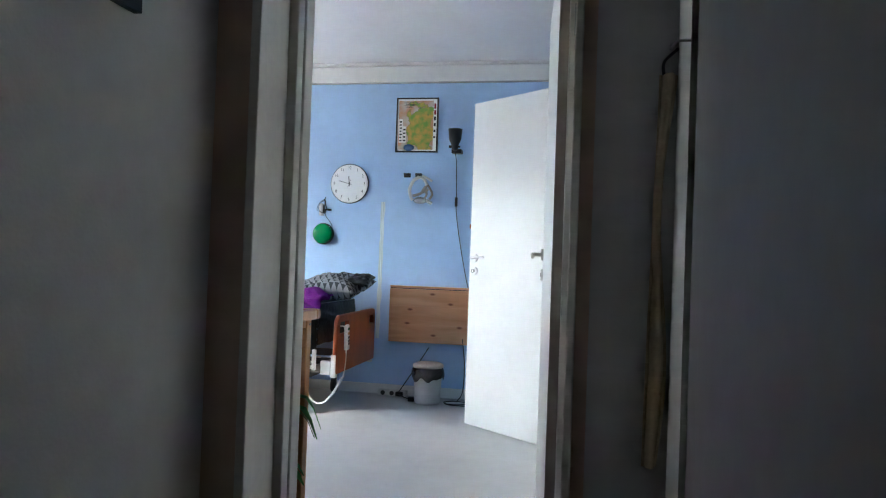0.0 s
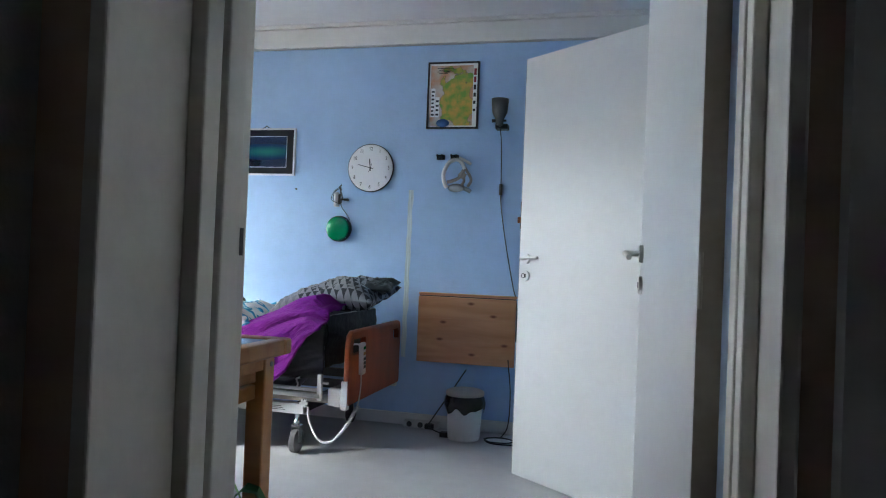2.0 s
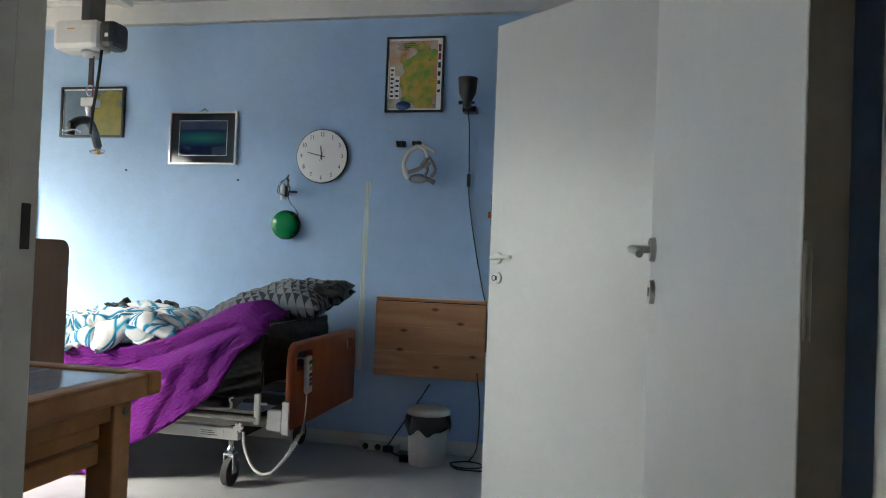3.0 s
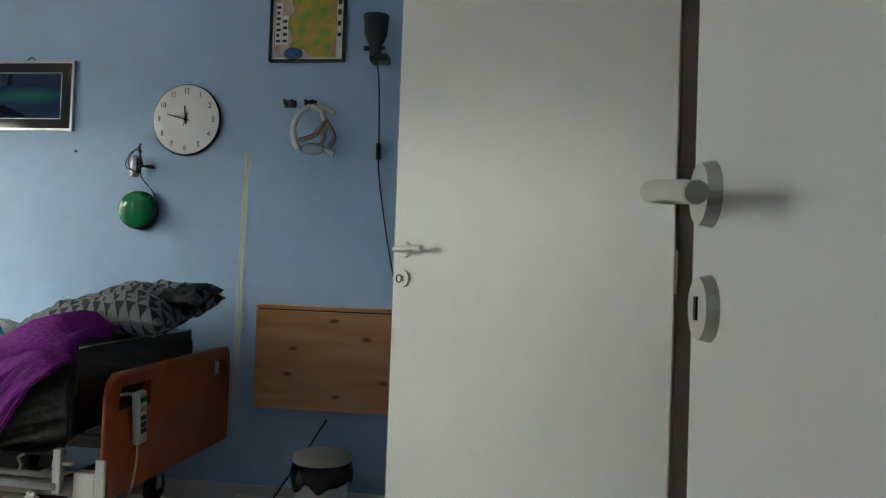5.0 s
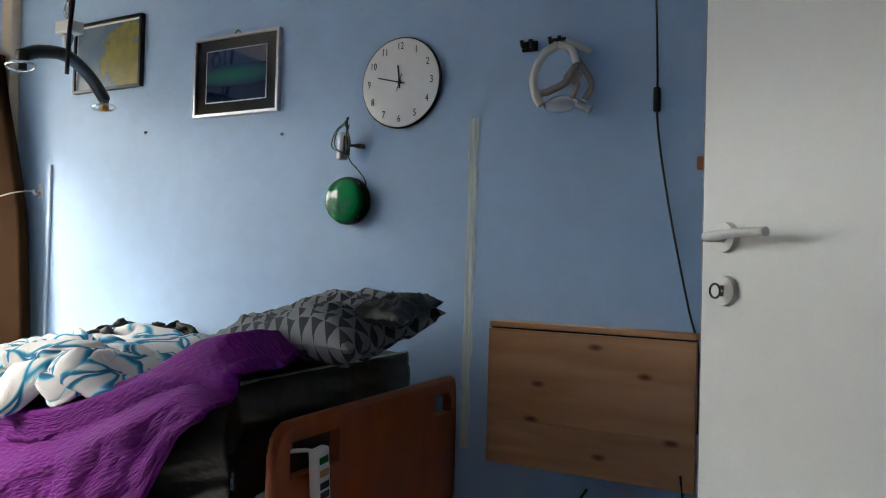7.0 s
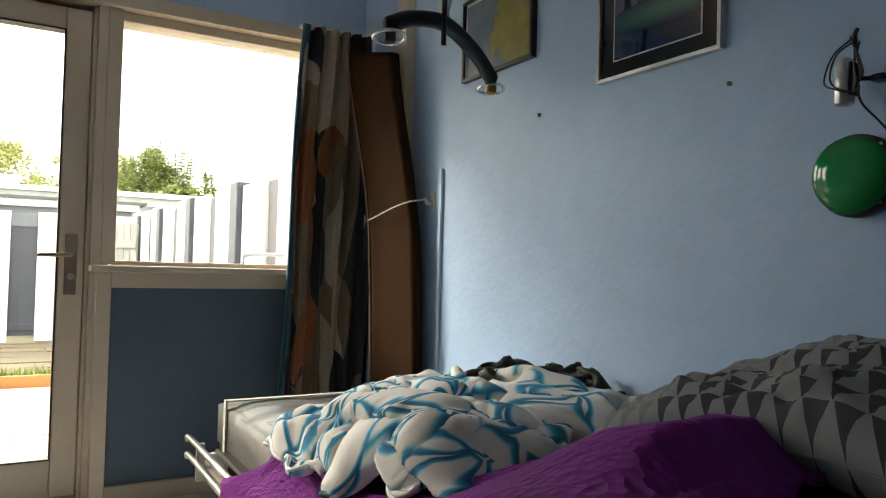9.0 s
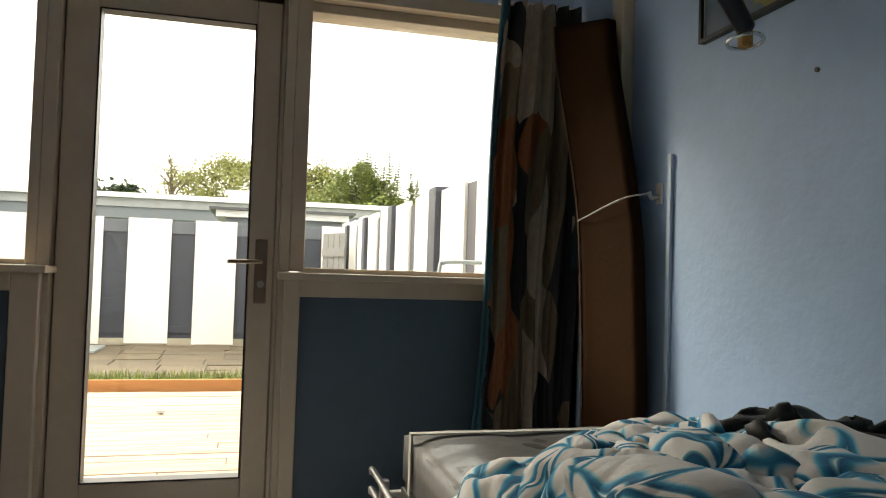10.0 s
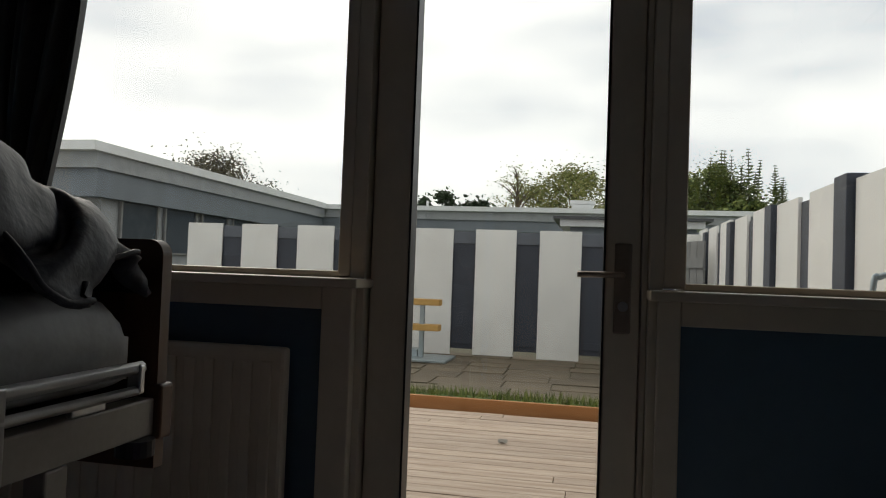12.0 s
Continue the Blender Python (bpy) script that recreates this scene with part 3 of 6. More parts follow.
single("baseboard", boxes((-4.44, 0.0, NORTH - 0.014, NORTH, 0.0, 0.075), bevel=0.003), WHITE_WALL, "off-white baseboard along the blue wall", "baseboard", kind=S)

BX0, BX1 = 3.20, 4.115   # bathroom doorway, along y
bm = boxes((EAST, EAST + 0.07, SOUTH - 0.3, BX0, -0.1, 2.5399), (EAST, EAST + 0.07, BX1, NORTH, -0.1, 2.5399), (EAST, EAST + 0.07, BX0, BX1, 2.08, 2.5399))
single("wall_east", bm, BLUE, "blue painted wall with the bathroom doorway", "wall", kind=S)
fr = thing("door_frame_bathroom", "grey-brown painted frame of the bathroom doorway", "door frame", kind=S, at=(EAST, BX1, 0))
part("jamb_north", moved(boxes((EAST - 0.035, EAST + 0.075, BX1 - 0.03, BX1 + 0.06, 0, 2.05), (EAST + 0.02, EAST + 0.05, BX1 - 0.045, BX1 - 0.03, 0, 2.05), bevel=0.002), Matrix.Translation((-EAST, -BX1, 0))), BROWN_FRAME, fr)
part("jamb_south", moved(boxes((EAST - 0.012, EAST + 0.075, BX0 - 0.001, BX0 + 0.03, 0, 2.05), bevel=0.002), Matrix.Translation((-EAST, -BX1, 0))), BROWN_FRAME, fr)
part("head", moved(boxes((EAST - 0.012, EAST + 0.075, BX0, BX1, 2.05, 2.082), bevel=0.002), Matrix.Translation((-EAST, -BX1, 0))), BROWN_FRAME, fr)
# bathroom behind it
single("bathroom_wall", boxes((0.10, 1.3, 2.5, 2.6, 0, 2.5), (0.10, 1.3, 4.9, 5.0, 1.0, 2.5), (1.2, 1.3, 2.6, 4.9, 0, 2.5)), ORANGE_WALL, "orange-brown bathroom wall seen through the doorway", "wall", kind=S)
# lowest metre of the north bathroom wall has a darker colour
single("bathroom_wall_lower", boxes((0.10, 1.2, 4.88, 5.0, 0, 1.0)), BATH_DARK, "dark lower part of the bathroom wall", "wall", kind=S)
single("bathroom_ceiling", boxes((0.10, 1.3, 2.5, 5.0, 2.5, 2.6)), CEILING, "bathroom ceiling", "ceiling", kind=S)

# wall with the entrance doorway: blue towards the room, grey towards the hall
DX0, DX1 = -0.90, -0.005
def entrance_wall():
    b = boxes((-4.48, DX0, SOUTH_HALL, SOUTH, -0.1, 2.5399), (DX1, EAST, SOUTH_HALL, SOUTH, -0.1, 2.5399), (DX0, DX1, SOUTH_HALL, SOUTH, 2.09, 2.5399))
    b.normal_update()
    for f in b.faces:
        f.material_index = 0 if f.normal.y > 0.5 else 1
    return b
single("wall_entrance", entrance_wall(), [BLUE, HALL_BROWN], "thick wall with the bedroom doorway", "wall", kind=S)
fr = thing("door_frame_entrance", "off-white painted door lining with stop grooves", "door frame", kind=S, at=(DX0, SOUTH, 0))
o = Matrix.Translation((-DX0, -SOUTH, 0))
part("jamb_west", moved(boxes((DX0 - 0.001, -0.872, 1.930, 2.318, 0, 2.06), (-0.873, -0.842, 2.118, 2.165, 0, 2.06), (-0.873, -0.846, 2.190, 2.250, 0, 2.06), bevel=0.004), o), JAMB, fr)
part("jamb_east", moved(boxes((-0.026, DX1 + 0.001, 1.980, 2.318, 0, 2.06), (-0.046, -0.025, 2.115, 2.165, 0, 2.06), (-0.046, -0.025, 2.190, 2.250, 0, 2.06), bevel=0.004), o), JAMB, fr)
part("head", moved(boxes((DX0, DX1, 1.980, 2.318, 2.06, 2.095), bevel=0.003), o), JAMB, fr)
part("strike_plate", moved(boxes((-0.8745, -0.8715, 2.293, 2.306, 1.03, 1.08)), o), BLACK, fr, "dark metal strike plate")
part("hinge_plate", moved(boxes((-0.029, -0.0255, 2.06, 2.09, 1.62, 1.63), (-0.031, -0.0255, 2.06, 2.085, 1.66, 1.74)), o), METAL, fr, "small metal plates on the lining")

# hall
single("wall_hall_west", boxes((-1.20, -1.03, -2.2, SOUTH_HALL, -0.1, 2.4499)), HALL, "grey-white hall wall with a picture", "wall", kind=S)
single("wall_hall_east", boxes((0.235, 0.40, -2.2, 1.70, -0.1, 2.4499)), HALL_SHADE, "hall wall in shade beside the doorway", "wall", kind=S)
single("wall_hall_recess", boxes((EAST, 0.60, 1.95, 2.06, -0.1, 2.4499), (0.40, 0.60, 1.60, 1.95, -0.1, 2.4499)), HALL, "shaded end wall of the hall", "wall", kind=S)
single("wall_hall_south", boxes((-1.2, 0.4, -2.3, -2.2, -0.1, 2.4499)), HALL, "plain wall closing the hall", "wall", kind=S)
single("trim_hall_corner", boxes((0.2215, 0.30, 1.7002, 1.904, 0, 2.4), (0.2215, 0.2349, 1.682, 1.7002, 0, 2.4)), WHITE_WALL, "white painted corner post in the hall", "trim", kind=S)

# window wall: frame members, sills, panels, glass
WX0, WX1 = -4.66, WEST
bm = boxes((WX0, WX1 + 0.0, 2.0, 5.7, 2.13, 2.5399), (WX0, WX1, 2.0, 2.20, -0.1, 2.13), (WX0, WX1, 5.42, 5.7, -0.1, 2.13))
single("wall_west", bm, BLUE, "blue wall above and beside the windows", "wall", kind=S)
wf = thing("window_frame", "cream painted timber window frame", "window frame", kind=S, at=(-4.56, 3.9, 0))
o = Matrix.Translation((4.56, -3.9, 0))
FX0, FX1 = -4.66, -4.50
def member(name, *spec, label=""):
    return part(name, moved(boxes(*spec, bevel=0.004), o), FRAME, wf, label)
member("door_stop", (-4.655, -4.632, 3.49, 3.53, 0.03, 2.07), (-4.655, -4.632, 4.262, 4.30, 0.03, 2.07), (-4.655, -4.632, 3.53, 4.262, 2.03, 2.07))
member("head", (FX0, FX1 + 0.03, 2.20, 5.42, 2.07, 2.132))
member("post", (FX0, FX1, 3.416, 3.455, 0.99, 2.07), (FX0, FX1, 3.455, 3.500, -0.05, 2.07))
member("post", (FX0, FX1, 4.345, 4.402, 0.99, 2.07), (FX0, FX1, 4.306, 4.345, -0.05, 2.07), (FX0, FX1 - 0.03, 4.289, 4.306, -0.05, 2.07))
member("post", (FX0, FX1, 2.20, 2.222, 0.99, 2.07))
member("post", (FX0, FX1, 5.36, 5.42, 0.99, 2.07))
member("glazing_bar", (FX0, FX1 - 0.03, 2.222, 3.416, 2.03, 2.07), (FX0, FX1 - 0.03, 2.222, 3.416, 0.985, 1.005))
member("glazing_bar", (FX0, FX1 - 0.03, 4.398, 5.36, 2.03, 2.07), (FX0, FX1 - 0.03, 4.398, 5.36, 0.985, 1.005))
for a, b in ((2.20, 3.515), (4.303, 5.42)):
    member("window_sill", (FX0, -4.385, a, b, 0.958, 0.985))
member("panel_frame", (FX0, WX1 + 0.01, 3.385, 3.478, -0.05, 0.958), (FX0, WX1 + 0.01, 2.20, 3.385, 0.892, 0.958), (FX0, WX1 + 0.01, 2.20, 3.385, -0.05, 0.07))
member("panel_frame", (FX0, WX1 + 0.01, 4.33, 4.388, -0.05, 0.958), (FX0, WX1 + 0.01, 4.388, 5.42, 0.892, 0.958), (FX0, WX1 + 0.01, 4.388, 5.42, -0.05, 0.07))
part("panel", moved(boxes((FX0, WX1 - 0.015, 2.20, 3.385, 0.07, 0.892)), o), BLUE_DARK, wf, "dark blue painted panel under the sill")
part("panel", moved(boxes((FX0, WX1 - 0.015, 4.388, 5.42, 0.07, 0.892)), o), BLUE_DARK, wf, "dark blue painted panel under the sill")
for i, (a, b) in enumerate(((2.222, 3.416), (4.398, 5.36))):
    w = thing("window_%d" % (i + 1), "clear fixed window pane facing the garden", "window", kind=S, at=(-4.60, (a + b) / 2, 1.5))
    pane = part("pane", boxes((-0.004, 0.004, (a - b) / 2, (b - a) / 2, -0.495, 0.53)), GLASS, w)
    pane.visible_shadow = False

# glazed garden door
gd = thing("door_garden", "cream glazed garden door, closed, with a lever handle", "door", kind=S, at=(-4.58, 3.51, 0))
o = Matrix.Translation((4.58, -3.51, 0))
part("stile", moved(boxes((-4.63, -4.54, 3.505, 3.620, 0.03, 2.05), bevel=0.005), o), FRAME, gd)
part("stile", moved(boxes((-4.63, -4.54, 4.190, 4.286, 0.03, 2.05), bevel=0.005), o), FRAME, gd)
part("rail", moved(boxes((-4.63, -4.54, 3.620, 4.190, 0.03, 0.185), bevel=0.005), o), FRAME, gd)
part("rail", moved(boxes((-4.63, -4.54, 3.620, 4.190, 1.957, 2.05), bevel=0.005), o), FRAME, gd)
part("gasket", moved(boxes((-4.60, -4.537, 3.620, 3.626, 0.185, 1.957), (-4.60, -4.537, 4.184, 4.190, 0.185, 1.957), (-4.60, -4.537, 3.626, 4.184, 0.185, 0.191), (-4.60, -4.537, 3.626, 4.184, 1.951, 1.957)), o), BLACK, gd)
pane = part("pane", moved(boxes((-4.592, -4.584, 3.620, 4.190, 0.185, 1.957)), o), GLASS, gd)
pane.visible_shadow = False
hb = part("handle_plate", moved(boxes((-4.541, -4.530, 4.215, 4.262, 0.86, 1.11), bevel=0.004), o), BRONZE, gd, "brown bronze handle plate")
part("lever", moved(tube(curve_points([(-4.53, 4.236, 1.022), (-4.49, 4.236, 1.022), (-4.482, 4.225, 1.022), (-4.48, 4.18, 1.022), (-4.48, 4.115, 1.021)], 6), 0.0085), o), BRONZE, gd)
part("cylinder", moved(cyl(bmesh.new(), (-4.532, 4.24, 0.935), (-4.522, 4.24, 0.935), 0.014), o), METAL, gd)
single("threshold", boxes((-4.66, -4.50, 3.498, 4.292, -0.05, 0.028), bevel=0.004), FRAME, "timber threshold under the garden door", "threshold", kind=S)


# ---- doors standing open ----
def lever_handle(parent, at, towards, out, mat, sag=0.0):
    """Rosette, neck, lever and keyhole rosette on one side of a leaf. towards: along the leaf, out: away from it."""
    t, u = Vector(towards), Vector(out)
    p = Vector(at)
    part("rosette", cyl(bmesh.new(), p, p + u * 0.010, 0.0245, 0.0225, 28), mat, parent)
    q = p + u * 0.046
    part("lever", tube(curve_points([p + u * 0.008, p + u * 0.040, q + t * 0.012, q + t * 0.06 + Vector((0, 0, 0.004 - 0.5 * sag)), q + t * 0.118 + Vector((0, 0, 0.005 - sag))], 6), [0.0080] * 8 + [0.0078] * 8 + [0.0070] * 9, 12), mat, parent)
    k = p - Vector((0, 0, 0.083))
    part("key_rosette", cyl(bmesh.new(), k, k + u * 0.009, 0.0245, 0.0225, 28), mat, parent)
    part("keyhole", moved(boxes((-0.0028, 0.0028, -0.0015, 0.0015, -0.0085, 0.0085)), Matrix.Translation(k + u * 0.0092) @ Matrix(((t.x, u.x, 0, 0), (t.y, u.y, 0, 0), (0, 0, 1, 0), (0, 0, 0, 1)))), BLACK, parent)
    return k


def door_leaf(name, label, hinge, free, width_side, mat_handle, inset, handle_z, key=False, sag=0.0):
    """A flush leaf from hinge to free edge; width_side is the unit way its thickness goes."""
    h, f = Vector((*hinge, 0)), Vector((*free, 0))
    t = (f - h).normalized()
    s = Vector((*width_side, 0)).normalized()
    L = (f - h).length
    d = thing(name, label, "door", kind=S, at=h)
    m = Matrix(((t.x, s.x, 0, 0), (t.y, s.y, 0, 0), (0, 0, 1, 0), (0, 0, 0, 1)))
    part("leaf", moved(boxes((0, L, 0, 0.040, 0.012, 2.04), bevel=0.002), m), DOOR, d)
    part("edge_band", moved(boxes((-0.0025, -0.0002, 0.001, 0.039, 0.014, 2.038), (L + 0.0002, L + 0.0022, 0.001, 0.039, 0.014, 2.038)), m), LEAF_EDGE, d)
    for sgn, off in ((-1, 0.0), (1, 0.040)):
        k = lever_handle(d, m @ Vector((L - inset, off, handle_z)), -t, s * sgn, mat_handle, sag)
        if key and sgn < 0:
            kk = part("key", tube([k - s * 0.0, k - s * 0.014], 0.003, 6), METAL, d)
            part("bow", tube([k - s * 0.024 + 0.011 * (math.cos(a) * t + math.sin(a) * Vector((0, 0, 1))) - t * -0.0 for a in np.linspace(0, 2 * math.pi, 14)[:-1]], 0.0018, 6, True), BLACK, d)
    for z in (0.25, 1.02, 1.80):
        part("hinge", cyl(bmesh.new(), m @ Vector((-0.006, 0.004, z - 0.045)), m @ Vector((-0.006, 0.004, z + 0.045)), 0.0035, seg=10), LEAF_EDGE, d)
    return d


door_leaf("door_bedroom", "white flush bedroom door standing wide open", (-0.084, 2.331), (-0.158, 3.150), (0.99, 0.083), NYLON, 0.044, 1.074, sag=0.017)
door_leaf("door_bathroom", "white flush bathroom door standing open, key in the lock", (-0.010, 4.078), (-0.705, 4.655), (0.62, 0.784), NYLON_W, 0.055, 1.06, key=True)


# ---- the made-up bed along the blue wall ----
def smooth(a, b, x):
    t = max(0.0, min(1.0, (x - a) / (b - a)))
    return t * t * (3 - 2 * t)


def ridge(p, octaves=3):
    """Creases: sharp crests with soft valleys, 0 to 1."""
    s, a, w = 0.0, 1.0, 0.0
    q = Vector(p)
    for _ in range(octaves):
        s += a * (1 - min(1.0, abs(noise.noise(q)) * 2.2))
        w += a
        a *= 0.5
        q = q * 2.05 + Vector((3.1, 1.7, 0.4))
    return s / w


def settle(P, slack, steps=90, iters=6, gravity=3.0, pressure=0.0, solid=None, pins=None, bend=0.25, rough=0.004, seed=1, dt=0.02, damp=0.94, tether=0.1):
    """Lets a grid of cloth, cut larger than its shape by slack, buckle and come to rest on a solid."""
    nu, nv, _ = P.shape
    rng = np.random.default_rng(seed)
    X = P.reshape(-1, 3).copy()
    links = []

    def link(du, dv, along_u, block, k):
        I, J = np.meshgrid(np.arange(0, nu - du), np.arange(max(0, -dv), nv - max(0, dv)), indexing="ij")
        A, B = (I * nv + J).ravel(), ((I + du) * nv + J + dv).ravel()
        side = (I if along_u else J).ravel() // block % 2
        for c in (0, 1):
            a, b = A[side == c], B[side == c]
            links.append((a, b, np.linalg.norm(X[a] - X[b], axis=1)[:, None] * slack, k))
    link(1, 0, True, 1, 1.0)
    link(0, 1, False, 1, 1.0)
    link(1, 1, True, 1, 0.6)
    link(1, -1, True, 1, 0.6)
    link(2, 0, True, 2, bend)
    link(0, 2, False, 2, bend)
    start = X.copy()
    held = np.zeros(len(X), bool) if pins is None else pins.ravel()
    X += rough * rng.standard_normal(X.shape) * (~held)[:, None]
    V = np.zeros_like(X)
    for _ in range(steps):
        acc = np.zeros_like(X)
        acc[:, 2] = -gravity
        if pressure:
            G = X.reshape(nu, nv, 3)
            N = np.cross(np.gradient(G, axis=0), np.gradient(G, axis=1)).reshape(-1, 3)
            acc += pressure * N / (np.linalg.norm(N, axis=1)[:, None] + 1e-9)
        V = (V + dt * acc) * damp
        Q = X + dt * V
        for _ in range(iters):
            for a, b, L, k in links:
                d = Q[b] - Q[a]
                l = np.linalg.norm(d, axis=1)[:, None] + 1e-9
                c = d * (0.5 * k * (l - L) / l)
                Q[a] += c
                Q[b] -= c
            if solid is not None:
                Q = solid(Q)
            Q[held] = start[held]
        off = Q - start
        far = np.linalg.norm(off, axis=1)[:, None]
        Q = start + off * np.minimum(1.0, tether / (far + 1e-9))
        V = (Q - X) / dt
        X = Q
    G = X.reshape(nu, nv, 3)
    G[1:-1, 1:-1] = 0.5 * G[1:-1, 1:-1] + 0.125 * (G[2:, 1:-1] + G[:-2, 1:-1] + G[1:-1, 2:] + G[1:-1, :-2])
    return G


def settled(nu, nv, f, slack, pin=None, **how):
    """A cloth that starts as f(u, v) and has come to rest; gives the place at (u, v) again."""
    P = np.array([[tuple(f(i / (nu - 1), j / (nv - 1))) for j in range(nv)] for i in range(nu)])
    pins = None
    if pin is not None:
        pins = np.array([[pin(i / (nu - 1), j / (nv - 1)) for j in range(nv)] for i in range(nu)])
    G = settle(P, slack, pins=pins, **how)
    return lambda u, v: Vector(G[int(round(u * (nu - 1))), int(round(v * (nv - 1)))])


def above(height):
    """Keeps cloth over a surface given as height(x, y), on arrays."""
    def solid(Q):
        Q[:, 2] = np.maximum(Q[:, 2], height(Q[:, 0], Q[:, 1]))
        return Q
    return solid


def soft_step(a, b, x):
    t = np.clip((x - a) / (b - a), 0.0, 1.0)
    return t * t * (3 - 2 * t)


def bed_height(x):
    return 0.55 + 0.18 * soft_step(-2.50, -1.70, x)


def mattress_top(x):
    """Height of the bed's upper side: flat at the foot, raised under the back."""
    return 0.55 + 0.18 * smooth(-2.50, -1.70, x)


def slab_along(x0, x1, y0, y1, top, depth, nx=40, ny=16, wrinkle=0.006, seed=0.0, worn=0.022):
    """A padded slab whose upper side follows top(x)."""
    b = bmesh.new()
    up, lo = [], []
    for i in range(nx):
        x = x0 + (x1 - x0) * i / (nx - 1)
        ru, rl = [], []
        for j in range(ny):
            y = y0 + (y1 - y0) * j / (ny - 1)
            kx, ky = (0.045 * nx, 0.09 * ny) if worn > 0.03 else (2.5, 2.5)
            ex, ey = min(1.0, min(i, nx - 1 - i) / kx), min(1.0, min(j, ny - 1 - j) / ky)
            e = math.sqrt(ex * (2 - ex) * ey * (2 - ey)) if worn > 0.03 else min(ex, ey)
            z = top(x) - worn * (1 - e) ** 1.5 + wrinkle * (ridge((x * 6 + seed, y * 7, 0.3)) - 0.5)
            ru.append(b.verts.new((x, y, z)))
            rl.append(b.verts.new((x, y, top(x) - depth + 0.015 * (1 - e) ** 2)))
        up.append(ru)
        lo.append(rl)
    for i in range(nx - 1):
        for j in range(ny - 1):
            b.faces.new((up[i][j], up[i + 1][j], up[i + 1][j + 1], up[i][j + 1]))
            b.faces.new((lo[i][j], lo[i][j + 1], lo[i + 1][j + 1], lo[i + 1][j]))
    for i in range(nx - 1):
        b.faces.new((up[i][0], lo[i][0], lo[i + 1][0], up[i + 1][0]))
        b.faces.new((up[i][-1], up[i + 1][-1], lo[i + 1][-1], lo[i][-1]))
    for j in range(ny - 1):
        b.faces.new((up[0][j], up[0][j + 1], lo[0][j + 1], lo[0][j]))
        b.faces.new((up[-1][j], lo[-1][j], lo[-1][j + 1], up[-1][j + 1]))
    for f in b.faces:
        f.smooth = True
    return b


def slotted_board(y0, y1, z0, z1, x0, x1, slots, r=0.05):
    """An upright panel across the bed with rounded upper corners and grip slots (y0, y1, z0, z1)."""
    b = bmesh.new()
    ys = sorted({y0, y1, *[s[0] for s in slots], *[s[1] for s in slots], y0 + r, y1 - r})
    zs = sorted({z0, z1 - r, z1, *[s[2] for s in slots], *[s[3] for s in slots]})
    for a, c in zip(ys, ys[1:]):
        for d, e in zip(zs, zs[1:]):
            if any(s[0] <= a + 1e-6 and c <= s[1] + 1e-6 and s[2] <= d + 1e-6 and e <= s[3] + 1e-6 for s in slots):
                continue
            if d >= z1 - r - 1e-6 and (a < y0 + r - 1e-6 or c > y1 - r + 1e-6):
                continue
            box(b, x0, x1, a, c, d, e)
    for yc, a0 in ((y0 + r, 90), (y1 - r, 0)):
        f1, f2 = [], []
        pts = [(yc, z1 - r)] + [(yc + r * math.cos(radians(a0 + 90 * k / 8)), z1 - r + r * math.sin(radians(a0 + 90 * k / 8))) for k in range(9)]
        f1 = [b.verts.new((x0, y, z)) for y, z in pts]
        f2 = [b.verts.new((x1, y, z)) for y, z in pts]
        b.faces.new(f1)
        b.faces.new(f2[::-1])
        for k in range(len(pts)):
            n = (k + 1) % len(pts)
            b.faces.new((f1[k], f1[n], f2[n], f2[k]))
    bmesh.ops.remove_doubles(b, verts=b.verts, dist=1e-5)
    return b


def caster(parent, x, y, top, r=0.062):
    stem = part("caster", lathe([(0.001, 0.145), (0.017, 0.145), (0.017, 0.165), (0.011, 0.17), (0.011, top), (0.001, top)], 16, Matrix.Translation((x, y, 0))), CHROME, parent)
    part("fork", moved(boxes((-0.024, -0.018, -0.022, 0.022, 0.0, 0.088), (0.018, 0.024, -0.022, 0.022, 0.0, 0.088), (-0.024, 0.024, -0.022, 0.022, 0.082, 0.092), bevel=0.003), Matrix.Translation((x, y, 0.055))), CHROME, stem)
    part("wheel", cyl(bmesh.new(), (x - 0.014, y, r), (x + 0.014, y, r), r, seg=28), RUBBER, stem)
    return stem


BY0, BY1 = 4.63, 5.45
bed = thing("hospital_bed", "adjustable care bed with raised back and orange wooden ends", "bed")
part("head_panel", slotted_board(4.63, 5.465, 0.27, 0.635, -1.585, -1.555, [(4.668, 4.85, 0.525, 0.605), (5.33, 5.435, 0.545, 0.605)], 0.045), ORANGEWOOD, bed, "orange-brown laminated end panel with grip slots")
part("edge_rim", tube(curve_points([(-1.57, 4.632, 0.28), (-1.57, 4.632, 0.52), (-1.57, 4.636, 0.60), (-1.57, 4.66, 0.632), (-1.57, 4.72, 0.637), (-1.57, 5.05, 0.638), (-1.57, 5.42, 0.637), (-1.57, 5.455, 0.62), (-1.57, 5.464, 0.57), (-1.57, 5.464, 0.28)], 5), 0.0165, 8), ORANGEWOOD, bed)
part("foot_bar", boxes((-3.80, -3.775, 4.63, 5.465, 0.27, 0.34), bevel=0.004), BEDWHITE, bed)
for y in (4.635, 5.44):
    part("panel_bracket", boxes((-1.594, -1.560, y - 0.022, y + 0.020, 0.245, 0.395), bevel=0.005), BEDWHITE, bed)
    part("bracket_block", boxes((-1.665, -1.5945, y - 0.020, y + 0.018, 0.262, 0.352), bevel=0.005), BEDWHITE, bed)
    # beams darkened for the shade under the bed, most on the wall side
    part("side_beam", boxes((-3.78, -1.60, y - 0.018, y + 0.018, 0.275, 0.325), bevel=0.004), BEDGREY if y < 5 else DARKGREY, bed)
